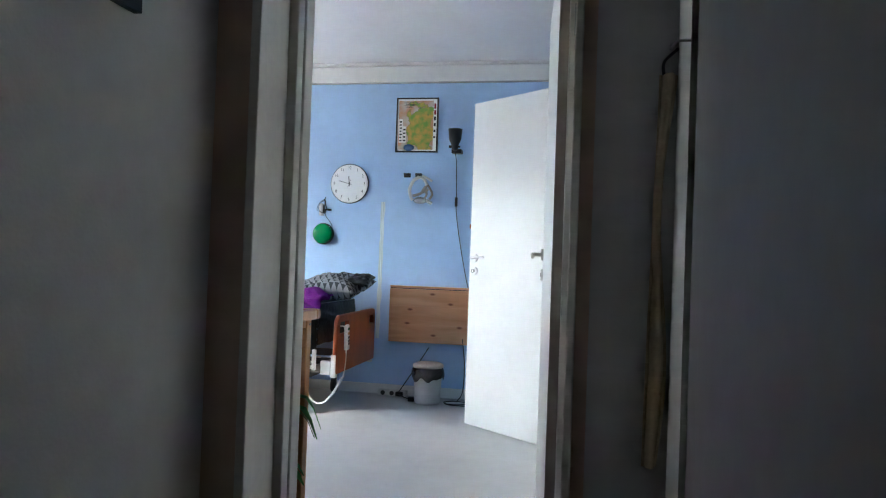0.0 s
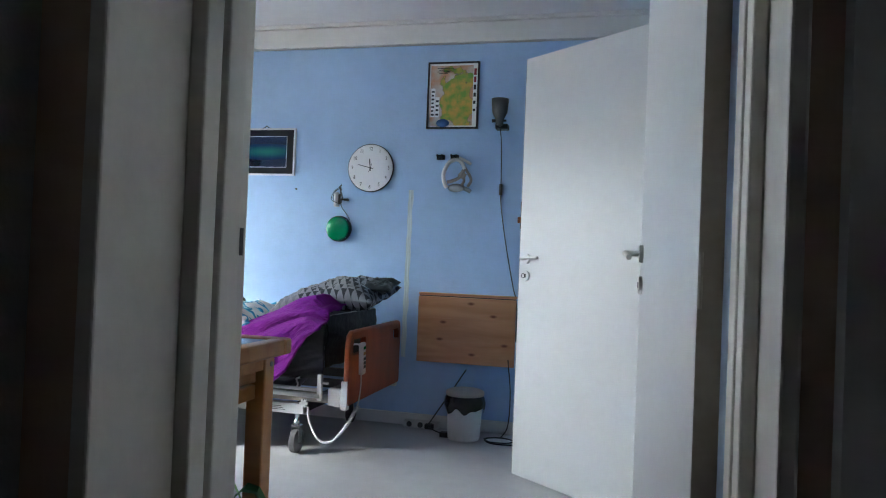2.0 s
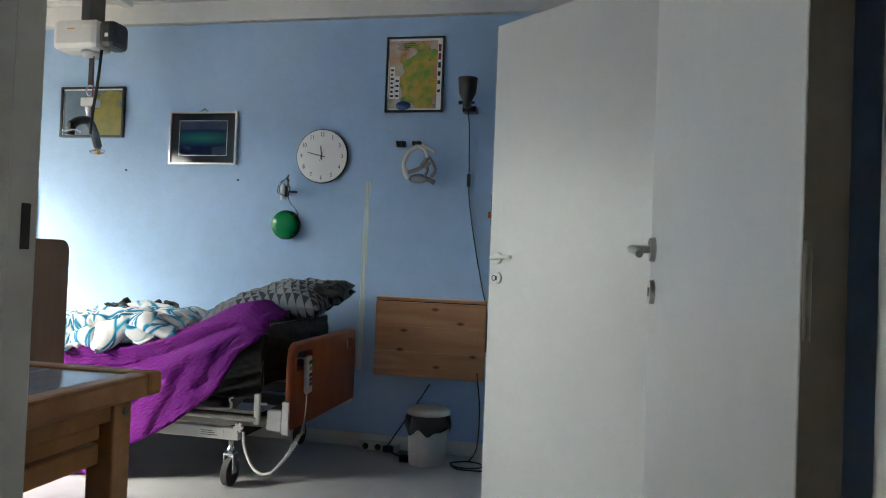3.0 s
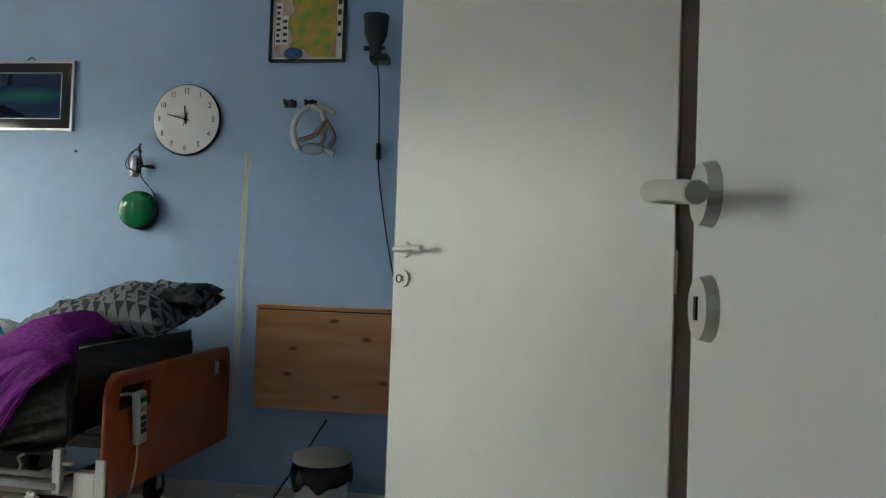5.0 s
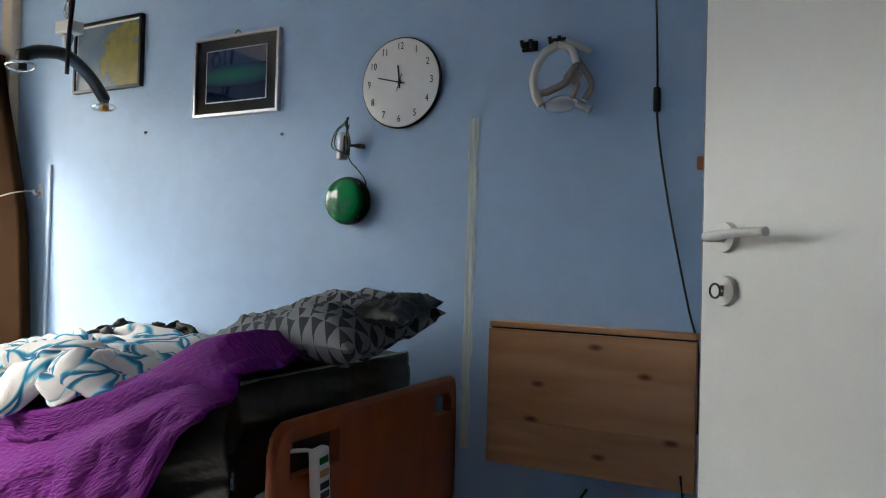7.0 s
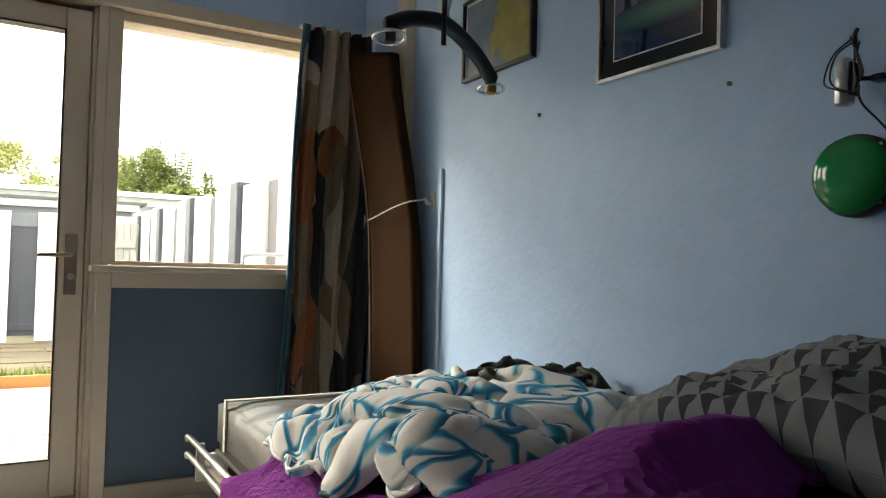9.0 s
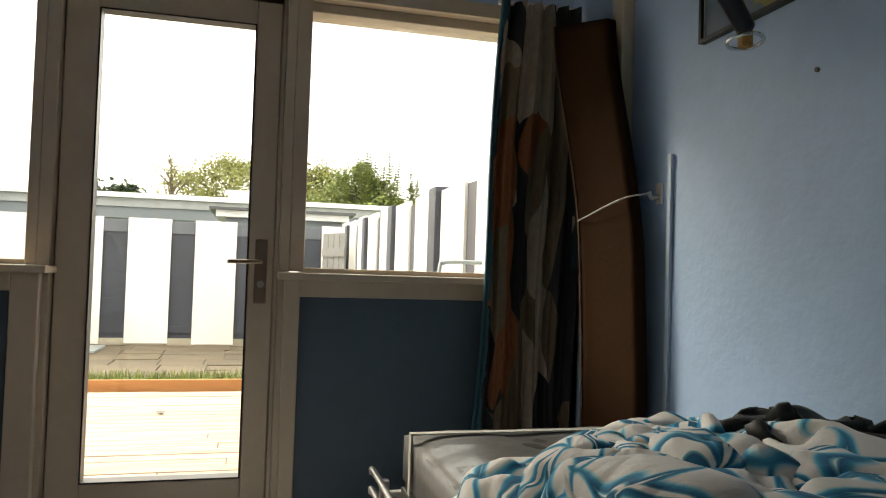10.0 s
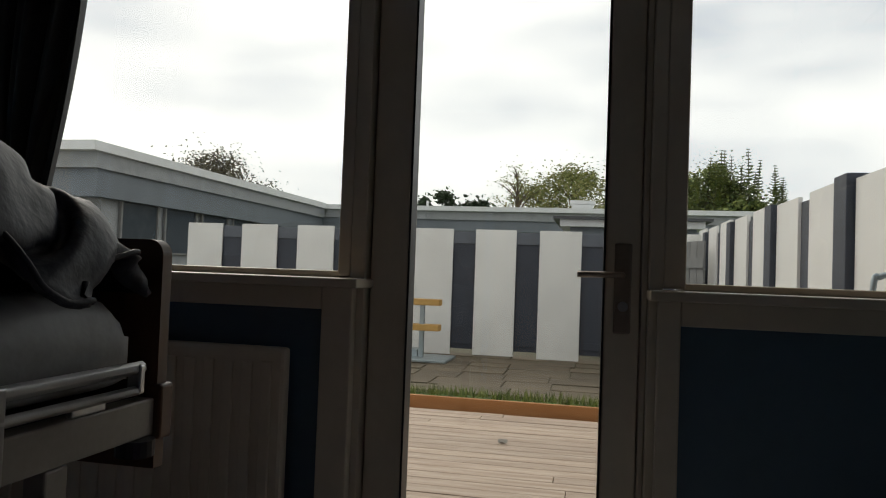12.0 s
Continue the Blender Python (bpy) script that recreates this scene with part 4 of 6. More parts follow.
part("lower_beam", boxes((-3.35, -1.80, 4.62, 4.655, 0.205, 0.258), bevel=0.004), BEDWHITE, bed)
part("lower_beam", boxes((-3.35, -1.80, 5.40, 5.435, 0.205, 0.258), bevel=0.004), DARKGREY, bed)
# cross beams dark too, as shade in the colour
part("cross_beam", boxes((-1.86, -1.81, 4.655, 5.40, 0.205, 0.258)), DARKGREY, bed)
part("cross_beam", boxes((-3.35, -3.30, 4.655, 5.40, 0.205, 0.258)), DARKGREY, bed)
part("type_label", boxes((-1.99, -1.87, 4.6185, 4.6197, 0.215, 0.248)), WHITEPL, bed, "small rating plate with grey lines")
for k in range(3):
    part("label_line", boxes((-1.98, -1.90 - 0.012 * k, 4.6172, 4.6182, 0.221 + 0.009 * k, 0.2235 + 0.009 * k)), PRINT, bed)
for x in (-1.84, -3.32):
    for y in (4.637, 5.418):
        caster(bed, x, y, 0.21)
# solid dark plates, legs and strut stand in for shade below the mattress
part("back_plate", boxes((-2.48, -1.73, 4.66, 5.42, -0.004, 0.014), bevel=0.004), DARKGREY, bed, "raised dark back plate").matrix_local = Matrix.Translation((-2.48, 0, 0.345)) @ Matrix.Rotation(radians(-12.5), 4, "Y") @ Matrix.Translation((2.48, 0, 0))
part("base_plate", boxes((-3.74, -2.48, 4.66, 5.42, 0.35, 0.366), bevel=0.004), DARKGREY, bed)
for x in (-3.6, -2.6):
    part("slat_leg", boxes((x - 0.02, x + 0.02, 4.665, 4.695, 0.255, 0.354)), DARKGREY, bed)
    part("slat_leg", boxes((x - 0.02, x + 0.02, 5.385, 5.415, 0.255, 0.354)), DARKGREY, bed)
part("back_strut", tube([(-2.05, 5.0, 0.25), (-1.82, 5.0, 0.50)], 0.02), DARKGREY, bed)
part("motor", boxes((-2.45, -2.05, 4.93, 5.07, 0.22, 0.31), bevel=0.015), DARKGREY, bed)
# lowered side rail on its pegs
part("rail_tube", tube([(-2.55, 4.60, 0.352), (-1.72, 4.60, 0.342)], 0.0095), BEDWHITE, bed)
part("rail_tube", tube([(-2.55, 4.592, 0.322), (-1.70, 4.592, 0.312)], 0.012), BEDWHITE, bed)
part("peg", boxes((-1.715, -1.69, 4.588, 4.612, 0.29, 0.425), (-1.69, -1.655, 4.594, 4.606, 0.375, 0.387), bevel=0.004), BEDWHITE, bed)
part("rail_hook", tube(curve_points([(-1.84, 4.598, 0.335), (-1.825, 4.598, 0.365), (-1.835, 4.598, 0.39), (-1.818, 4.598, 0.40)], 5), 0.005), BEDWHITE, bed)
st = bmesh.new()
for k in range(3):
    box(st, -0.022, 0.022, -0.006, 0.006, -0.006, 0.006, m=Matrix.Rotation(radians(60 * k), 4, "Y"))
part("star_knob", moved(st, Matrix.Translation((-1.79, 4.603, 0.268))), WHITEPL, bed)
for z in (0.395, 0.335):
    part("foot_rail", tube(curve_points([(-3.83, 4.588, z - 0.015), (-3.80, 4.588, z), (-3.3, 4.588, z), (-2.62, 4.588, z)], 6), 0.010), METAL, bed, "steel side rail at the foot")
part("foot_rail_post", boxes((-3.71, -3.685, 4.588, 4.615, 0.275, 0.40), bevel=0.003), METAL, bed)
part("foot_rail_post", boxes((-2.75, -2.725, 4.588, 4.615, 0.275, 0.40), bevel=0.003), METAL, bed)
# wired handset in the slot of the end panel, and its coiled lead
hs = part("handset", moved(boxes((-0.013, 0.013, -0.026, 0.026, -0.085, 0.085), bevel=0.008), Matrix.Translation((-1.533, 4.748, 0.50)) @ Matrix.Rotation(radians(5), 4, "X")), WHITEPL, bed, "white wired handset with coloured keys")
hm = Matrix.Translation((-1.533, 4.748, 0.50)) @ Matrix.Rotation(radians(5), 4, "X")
for dz, col in ((0.058, GREEN), (0.028, YELLOWWOOD), (0.0, BLACK), (-0.022, DARKGREY), (-0.042, DARKGREY)):
    part("key_pad", moved(boxes((0.0131, 0.0145, -0.016, 0.016, dz - 0.008, dz + 0.008), bevel=0.0006), hm), col, hs)
part("hanger", tube(curve_points([(-1.545, 4.748, 0.565), (-1.56, 4.735, 0.575), (-1.60, 4.72, 0.57)], 5), 0.005), WHITEPL, hs)
lead = curve_points([(-1.533, 4.742, 0.415), (-1.53, 4.735, 0.36), (-1.528, 4.71, 0.29), (-1.53, 4.685, 0.25)], 6)
part("lead", tube(lead, 0.0035, 6), WHITEPL, bed)
coil = []
cp = curve_points([(-1.53, 4.685, 0.25), (-1.56, 4.62, 0.165), (-1.61, 4.575, 0.095)], 70)
for i, p in enumerate(cp):
    a = i * 0.66
    coil.append(p + Vector((0.013 * math.cos(a), 0.015 * math.sin(a), 0.009 * math.cos(a))))
part("coiled_lead", tube(coil, 0.0036, 6), WHITEPL, bed)
part("lead", tube(curve_points([(-1.61, 4.575, 0.095), (-1.66, 4.575, 0.085), (-1.71, 4.585, 0.11), (-1.755, 4.60, 0.18), (-1.77, 4.61, 0.25)], 8), 0.0065, 8), WHITEPL, bed)

mt = thing("mattress", "dark grey-green mattress with a creased cover, grey at the foot", "mattress")
part("core", slab_along(-3.66, -1.715, 4.655, 5.43, mattress_top, 0.185, 60, 22, 0.016), MATTRESS, mt)
part("piping", tube([(-3.64 + 1.92 * k / 40, 4.652, mattress_top(-3.64 + 1.92 * k / 40) - 0.02) for k in range(41)], 0.004, 6), SHEET, mt, "pale seam along the edge")
part("piping", tube([(-1.712, 4.66 + 0.76 * k / 20, mattress_top(-1.715) - 0.012) for k in range(21)], 0.005, 6), STRING, mt, "pale seam along the edge")
def loose_at(u, v):
    x = -2.95 + 1.245 * u
    drop = max(0.0, (v - 0.22) / 0.78)
    crease = 0.8 * noise.noise((x * 1.5 + 0.4, v * 4.2 + x * 2.0, 1.5)) + 0.45 * noise.noise((x * 3 + 0.4, v * 13 + x * 9.0, 4.5)) + 0.22 * noise.noise((x * 7, v * 30 + x * 20, 2.5))
    y = 4.74 - 0.098 * min(1.0, v / 0.22) - 0.012 * math.sin(math.pi * drop) - 0.021 * crease * (0.3 + drop)
    return Vector((x, y, mattress_top(x) + 0.010 + 0.012 * crease * (1 - drop) - (mattress_top(x) - 0.40 + 0.03 * noise.noise((x * 3, 1, 1))) * drop - 0.014 * smooth(0.1, 0.22, v)))
thick(part("loose_cover", sheet(120, 50, loose_at), MATTRESS, mt, "creased olive cover hanging over the edge"), 0.004)
def loose_end_at(u, v):
    y = 4.66 + 0.76 * u
    crease = 0.8 * noise.noise((y * 2.0, v * 4.2 - y * 2.0, 7.5)) + 0.4 * noise.noise((y * 4, v * 13 - y * 8, 3.5)) + 0.2 * noise.noise((y * 8, v * 28 - y * 18, 3.5))
    return Vector((-1.706 + 0.016 * crease + 0.008 * math.sin(math.pi * v), y, mattress_top(-1.715) - 0.012 - 0.27 * v - 0.012 * noise.noise((y * 6, 0, 3)) * v))
thick(part("loose_cover", sheet(60, 30, loose_end_at), MATTRESS, mt, "creased olive cover hanging over the edge"), 0.004, 1)
fs = part("foot_cover", slab_along(-3.665, -3.02, 4.648, 5.435, lambda x: 0.556, 0.16, 26, 22, 0.008, 4.0), SHEET, mt, "grey vinyl cover with a soft sheen")
part("strap", boxes((-3.56, -3.535, 4.640, 4.646, 0.40, 0.566), (-3.56, -3.535, 4.640, 5.30, 0.5615, 0.5655)), STRING, mt, "off-white strap")


def mound(x, y):
    """The stuffing under the duvet: a low heap on the bed."""
    foot = -2.95 - 0.46 * (y - 4.66) / 0.7
    e = soft_step(0.0, 0.16, x - foot) * soft_step(-2.16, -2.34, x) * soft_step(4.60, 4.76, y) * soft_step(5.46, 5.32, y)
    return bed_height(x) + 0.012 + e * (0.085 + 0.055 * soft_step(-3.1, -2.65, x) + 0.02 * np.sin(9 * x + 5 * y) * np.sin(11 * y))


def duvet_flat(u, v):
    y = 4.625 + 0.745 * v + 0.03 * math.sin(7 * u + 1)
    left = -2.93 - 0.44 * v + 0.03 * math.sin(9 * v)
    x = left + (-2.24 - left) * u + 0.03 * math.sin(8 * v)
    e = min(1.0, u / 0.2, (1 - u) / 0.2, v / 0.2, (1 - v) / 0.2)
    z = mattress_top(x) + 0.035 + (0.10 + 0.05 * smooth(-3.1, -2.65, x)) * smooth(0, 1, e)
    return Vector((x, y, z + 0.085 * noise.noise((x * 7.5, y * 7.5, 2.0)) + 0.045 * noise.noise((x * 17, y * 17, 5.0))))


duvet_at = settled(150, 120, duvet_flat, 1.55, gravity=3.0, pressure=4.0, solid=above(mound), bend=0.32, steps=85, tether=0.09)
dv = thing("duvet", "crumpled white duvet with wandering blue bands on the bed", "duvet")
thick(part("cover", sheet(150, 120, duvet_at, su=1.25, sv=1.05), DUVET, dv), 0.012)
part("seam", tube([duvet_at(k / 149, 0.0) for k in range(150)], 0.005, 6), CLOCKFACE, dv, "white sewn seam")


def hem(x):
    """Height of the purple quilt's lower edge along the bedside."""
    xs = (-3.25, -3.0, -2.75, -2.5, -2.35, -2.1, -1.88, -1.82, -1.77, -1.70)
    zs = (0.26, 0.16, 0.06, 0.07, 0.21, 0.345, 0.49, 0.60, 0.67, 0.715)
    return float(np.interp(x, xs, zs))


RIDGE_X, RIDGE_Z = (-2.40, -2.15, -2.0, -1.9, -1.8, -1.70), (0.0, 0.018, 0.055, 0.085, 0.090, 0.0)


def quilt_flat(u, v):
    x = -3.25 + 1.56 * u
    bulge = float(np.interp(x, RIDGE_X, RIDGE_Z))
    low = smooth(-2.80, -3.25, x)
    inner = 4.70 - 0.09 * low + 0.23 * smooth(-2.25, -1.85, x)
    top = mattress_top(x) + 0.035 + bulge - 0.19 * low
    k = 0.40
    fold = (0.012 + 0.028 * smooth(-2.0, -2.3, x)) * noise.noise((x * 5.5 + 2.4 * v, v * 1.2, 2.0)) + 0.007 * noise.noise((x * 12 + 3 * v, v * 4, 4.0)) + 0.010 * (ridge((x * 5.0 - 3.0 * v, v * 4.0 + x * 2.0, 8.0), 2) - 0.6)
    if v < k:
        t = v / k
        return Vector((x, inner + (4.63 - 0.05 * low - inner) * t, top - bulge * (0.55 * smooth(0.60, 1.0, t) + 0.35 * smooth(0.35, 0.0, t)) - 0.03 * smooth(0.7, 1.0, t) + fold * (0.35 + 0.65 * t)))
    t = (v - k) / (1 - k)
    z0 = top - 0.55 * bulge - 0.03
    z1 = min(hem(x), z0 - 0.004)
    y = 4.63 - 0.05 * low - 0.062 * smooth(0, 0.25, t) * (1 - low) - 0.03 * t + 1.6 * fold * smooth(0.0, 0.5, t)
    return Vector((x + 0.06 * t * smooth(-1.7, -2.3, x), y, z0 + (z1 - z0) * t))


def bedside(Q):
    """Keeps the quilt over the mattress and in front of the bed's side rails."""
    x, y, z = Q[:, 0], Q[:, 1], Q[:, 2]
    top = bed_height(x) + 0.016 + 0.85 * np.interp(x, RIDGE_X, RIDGE_Z) * soft_step(4.62, 4.74, y) * soft_step(4.98, 4.84, y)
    front = 4.628 - 0.058 * soft_step(0.50, 0.42, z)
    inside = (y > front) & (z < top) & (x < -1.70)
    up = inside & (top - z < y - front)
    out = inside & ~up
    Q[up, 2] = top[up]
    Q[out, 1] = front[out]
    Q[:, 2] = np.maximum(Q[:, 2], 0.012)
    return Q


quilt_at = settled(190, 110, quilt_flat, 1.012, pin=lambda u, v: v < 0.01 or (v < 0.12 and u > 0.99), gravity=1.5, solid=bedside, bend=0.3, rough=0.002, steps=40, seed=5, tether=0.05)
qt = thing("quilt", "purple quilted bedspread hanging over the bedside", "bedspread")
thick(part("cloth", sheet(190, 110, quilt_at, su=1.6, sv=1.1), PURPLE, qt), 0.010, 1)
part("hem", tube([quilt_at(k / 189, 1.0) for k in range(190)], 0.006, 6), PURPLE, qt)


def cushion(w, d, h, n=34, bend=0.0, seed=0.0, wr=0.012):
    """A stuffed pillow, pinched at its four corners, with a uv map."""
    b = bmesh.new()
    uvl = b.loops.layers.uv.new("UVMap")
    def at(u, v, s):
        a, c = 2 * u - 1, 2 * v - 1
        puff = max(0.0, (1 - a ** 4) * (1 - c ** 4)) ** 0.5
        pin = 1 - 0.17 * (1 - abs(a)) * abs(c) ** 3
        pin2 = 1 - 0.15 * (1 - abs(c)) * abs(a) ** 3
        z = s * h / 2 * puff * (0.85 + 0.3 * noise.noise((a * 2 + seed, c * 2, s))) - bend * a * a
        z += wr * (0.9 * noise.noise((a * 3.0 + seed, c * 3.4, s * 2.0)) + 0.5 * noise.noise((a * 8 + seed, c * 6, s * 2.0)) + 0.3 * noise.noise((a * 5 + seed, c * 17, s * 2.0))) * (0.3 + puff)
        return Vector((w / 2 * a * pin2, d / 2 * c * pin, z))
    for s in (1, -1):
        g = [[b.verts.new(at(i / (n - 1), j / (n - 1), s)) for j in range(n)] for i in range(n)]
        for i in range(n - 1):
            for j in range(n - 1):
                q = [(i, j), (i + 1, j), (i + 1, j + 1), (i, j + 1)]
                f = b.faces.new([g[a][c] for a, c in q])
                f.smooth = True
                for lp, (a, c) in zip(f.loops, q):
                    lp[uvl].uv = (a / (n - 1), c / (n - 1))
    bmesh.ops.remove_doubles(b, verts=b.verts, dist=0.0006)
    return b


p = thing("pillow", "grey pillow printed with dark triangles, on the raised bed", "pillow")
part("cover", cushion(0.71, 0.43, 0.18, 64, bend=0.045, seed=1.3, wr=0.020), PILLOW, p)
part("flap", moved(cushion(0.19, 0.28, 0.06, 28, bend=0.01, seed=7.7, wr=0.014), Matrix.Translation((0.300, 0.05, 0.010)) @ Matrix.Rotation(radians(10), 4, "Y") @ Matrix.Rotation(radians(12), 4, "Z")), DARKCLOTH, p, "pinched dark end of the pillowcase")
p.matrix_world = Matrix.Translation((-1.87, 5.10, 0.803)) @ Matrix.Rotation(radians(-8), 4, "Z") @ Matrix.Rotation(radians(-11), 4, "Y") @ Matrix.Rotation(radians(10), 4, "X")
p = single("pillow", cushion(0.50, 0.42, 0.12, seed=4.1), DARKCLOTH, "dark flat pillow under the patterned one", "pillow")
p.matrix_world = Matrix.Translation((-1.90, 5.17, 0.735)) @ Matrix.Rotation(radians(6), 4, "Z") @ Matrix.Rotation(radians(-13), 4, "Y")


def clothes_flat(u, v):
    x = -3.05 + 0.60 * u
    y = 5.13 + 0.31 * v
    return Vector((x, y, 0.69 + 0.06 * math.sin(math.pi * u) + 0.07 * noise.noise((x * 11, y * 11, 2)) + 0.03 * noise.noise((x * 24, y * 24, 6))))


def clothes_mound(x, y):
    e = soft_step(-3.06, -2.94, x) * soft_step(-2.42, -2.62, x) * soft_step(5.10, 5.24, y) * soft_step(5.47, 5.36, y)
    return bed_height(x) + 0.02 + 0.15 * e


clothes_at = settled(72, 44, clothes_flat, 1.6, gravity=3.0, pressure=0.6, solid=above(clothes_mound), bend=0.25, steps=60, seed=3, tether=0.06)
thick(single("jacket", sheet(72, 44, clothes_at), DARKCLOTH, "black-green jacket thrown on the bed by the wall", "jacket"), 0.008)

# ---- the second bed, by the entrance wall ----
bed2 = thing("care_bed", "raised care bed with brown wooden ends and steel rails", "bed")
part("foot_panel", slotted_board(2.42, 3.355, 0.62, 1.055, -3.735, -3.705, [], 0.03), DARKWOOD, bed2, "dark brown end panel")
part("head_panel", slotted_board(2.42, 3.355, 0.42, 1.055, -1.705, -1.675, [], 0.03), LIGHTWOOD, bed2, "mid-brown end panel")
for y in (2.45, 3.335):
    part("side_beam", boxes((-3.70, -1.71, y - 0.02, y + 0.02, 0.685, 0.755), bevel=0.004), BEDGREY, bed2)
    for x in (-3.45, -1.95):
        part("leg", boxes((x - 0.025, x + 0.025, y - 0.02, y + 0.02, 0.10, 0.685), bevel=0.004), BEDGREY, bed2)
        part("wheel", cyl(bmesh.new(), (x, y - 0.02, 0.06), (x, y + 0.02, 0.06), 0.06, seg=24), RUBBER, bed2)
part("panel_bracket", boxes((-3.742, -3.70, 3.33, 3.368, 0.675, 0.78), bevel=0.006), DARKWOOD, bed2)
part("corner_bumper", cyl(bmesh.new(), (-3.66, 3.345, 0.655), (-3.66, 3.345, 0.685), 0.035, seg=18), BLACK, bed2)
part("rail_tube", tube([(-3.612, 3.382, 0.824), (-2.2, 3.382, 0.826)], 0.012), METAL, bed2)
part("rail_tube", tube([(-3.600, 3.386, 0.786), (-2.2, 3.386, 0.787)], 0.009), METAL, bed2)
part("rail_post", boxes((-3.607, -3.590, 3.37, 3.396, 0.780, 0.832), bevel=0.004), METAL, bed2)
part("rail_link", boxes((-3.52, -3.44, 3.372, 3.384, 0.765, 0.785), bevel=0.003), METAL, bed2)
part("rail_arm", boxes((-3.30, -3.28, 3.352, 3.394, 0.70, 0.835), bevel=0.003), METAL, bed2)
part("rail_arm", boxes((-2.40, -2.38, 3.352, 3.394, 0.70, 0.835), bevel=0.003), METAL, bed2)
part("base_plate", boxes((-3.69, -1.72, 2.47, 3.315, 0.70, 0.752)), DARKGREY, bed2)
m2 = thing("mattress", "grey covered mattress on the raised bed", "mattress")
part("core", slab_along(-3.625, -1.72, 2.46, 3.345, lambda x: 0.945, 0.16, 170, 80, 0.018, 7.0, 0.07), SHEET_PALE, m2)
part("piping", tube([(-3.66 + 1.93 * k / 40, 3.347, 0.775) for k in range(41)], 0.004, 6), DARKGREY, m2)


def heap_mound(x, y):
    a = soft_step(-3.70, -3.40, x) ** 0.7 * soft_step(-2.30, -2.6, x)
    b = soft_step(2.45, 2.7, y) * soft_step(3.42, 3.22, y) ** 0.7
    return 0.948 + 0.205 * a * b


def heap_flat(u, v):
    x = -3.655 + 1.33 * u
    y = 2.50 + 0.86 * v
    e = min(1.0, u / 0.25, (1 - u) / 0.2, (1 - v) / 0.2, v / 0.2)
    return Vector((x, y, 0.962 + 0.248 * smooth(0, 1, e) ** 0.55 + 0.05 * noise.noise((x * 5.5, y * 5.5, 3.0)) + 0.02 * noise.noise((x * 13, y * 13, 7.0))))


def behind_panel(Q):
    Q = above(heap_mound)(Q)
    Q[:, 0] = np.where(Q[:, 2] < 1.07, np.maximum(Q[:, 0], -3.69), Q[:, 0])
    return Q


heap_at = settled(170, 116, heap_flat, 1.27, gravity=3.0, pressure=4.0, solid=behind_panel, bend=0.7, steps=80, seed=9, tether=0.075)
dd = thing("dark_duvet", "dark blue duvet heaped on the raised bed", "duvet")
thick(part("cover", sheet(170, 116, heap_at), DENIM, dd), 0.012)
part("seam", tube([heap_at(k / 169, 1.0) for k in range(170)], 0.005, 6), DENIM, dd)

# ---- table by the doorway, with a plant under it ----
tb = thing("side_table", "oak side table with a tiled top and a drawer", "table")
part("top_rim", boxes((-1.60, -0.957, 2.668, 2.705, 0.80, 0.838), (-1.60, -0.957, 2.335, 2.372, 0.80, 0.838), (-0.994, -0.957, 2.372, 2.668, 0.80, 0.838), (-1.60, -1.563, 2.372, 2.668, 0.80, 0.838), bevel=0.007), OAK, tb, "rounded oak rim round the tiles")
part("top_board", boxes((-1.565, -0.992, 2.37, 2.67, 0.80, 0.826)), GROUT, tb)
for i in range(4):
    for j in range(2):
        x, y = -1.561 + 0.142 * i, 2.374 + 0.147 * j
        part("tile", boxes((x, x + 0.139, y, y + 0.144, 0.826, 0.834), bevel=0.0015), TILE, tb)
for x in (-1.012, -1.575):
    for y in (2.620, 2.39):
        part("leg", boxes((x - 0.003, x + 0.042, y - 0.02, y + 0.025, 0.0, 0.80), bevel=0.004), OAK, tb)
part("apron", boxes((-1.53, -1.015, 2.622, 2.640, 0.770, 0.80)), OAK, tb)
part("apron", boxes((-0.995, -0.975, 2.415, 2.600, 0.774, 0.80)), OAK, tb)
# drawer body coloured dark, giving the gaps round its fronts their shade
dr = part("drawer", boxes((-1.52, -1.03, 2.42, 2.595, 0.712, 0.766), bevel=0.004), LEAF_EDGE, tb)
part("drawer_front", boxes((-1.029, -0.990, 2.418, 2.598, 0.745, 0.769), bevel=0.004), OAK, dr)
part("drawer_front", boxes((-1.029, -0.990, 2.418, 2.598, 0.708, 0.741), bevel=0.004), OAK, dr)
part("dowel", cyl(bmesh.new(), (-0.969, 2.625, 0.785), (-0.966, 2.625, 0.785), 0.006, seg=12), LEAF_EDGE, tb)

pl = thing("spider_plant", "green striped houseplant in a pot beside the table", "plant", at=(-1.075, 2.45, 0))
part("pot", lathe([(0.001, 0.0), (0.07, 0.0), (0.095, 0.17), (0.10, 0.17), (0.10, 0.19), (0.085, 0.19), (0.08, 0.15), (0.001, 0.15)], 24), TERRACOTTA, pl)
prng = random.Random(11)
lb = bmesh.new()
for k in range(26):
    a = prng.uniform(0, 2 * math.pi)
    L, up = prng.uniform(0.14, 0.27), prng.uniform(0.16, 0.40)
    d, s = Vector((math.cos(a), math.sin(a), 0)), Vector((-math.sin(a), math.cos(a), 0))
    prev = None
    for i in range(9):
        t = i / 8
        c = Vector((0, 0, 0.16)) + d * L * 0.8 * t + Vector((0, 0, up * math.sin(math.pi * 0.75 * t)))
        w = 0.034 * math.sin(math.pi * (0.12 + 0.86 * t)) + 0.0008
        cur = (lb.verts.new(c - s * w), lb.verts.new(c - Vector((0, 0, 0.004))), lb.verts.new(c + s * w))
        if prev:
            lb.faces.new((prev[0], prev[1], cur[1], cur[0]))
            lb.faces.new((prev[1], prev[2], cur[2], cur[1]))
        prev = cur
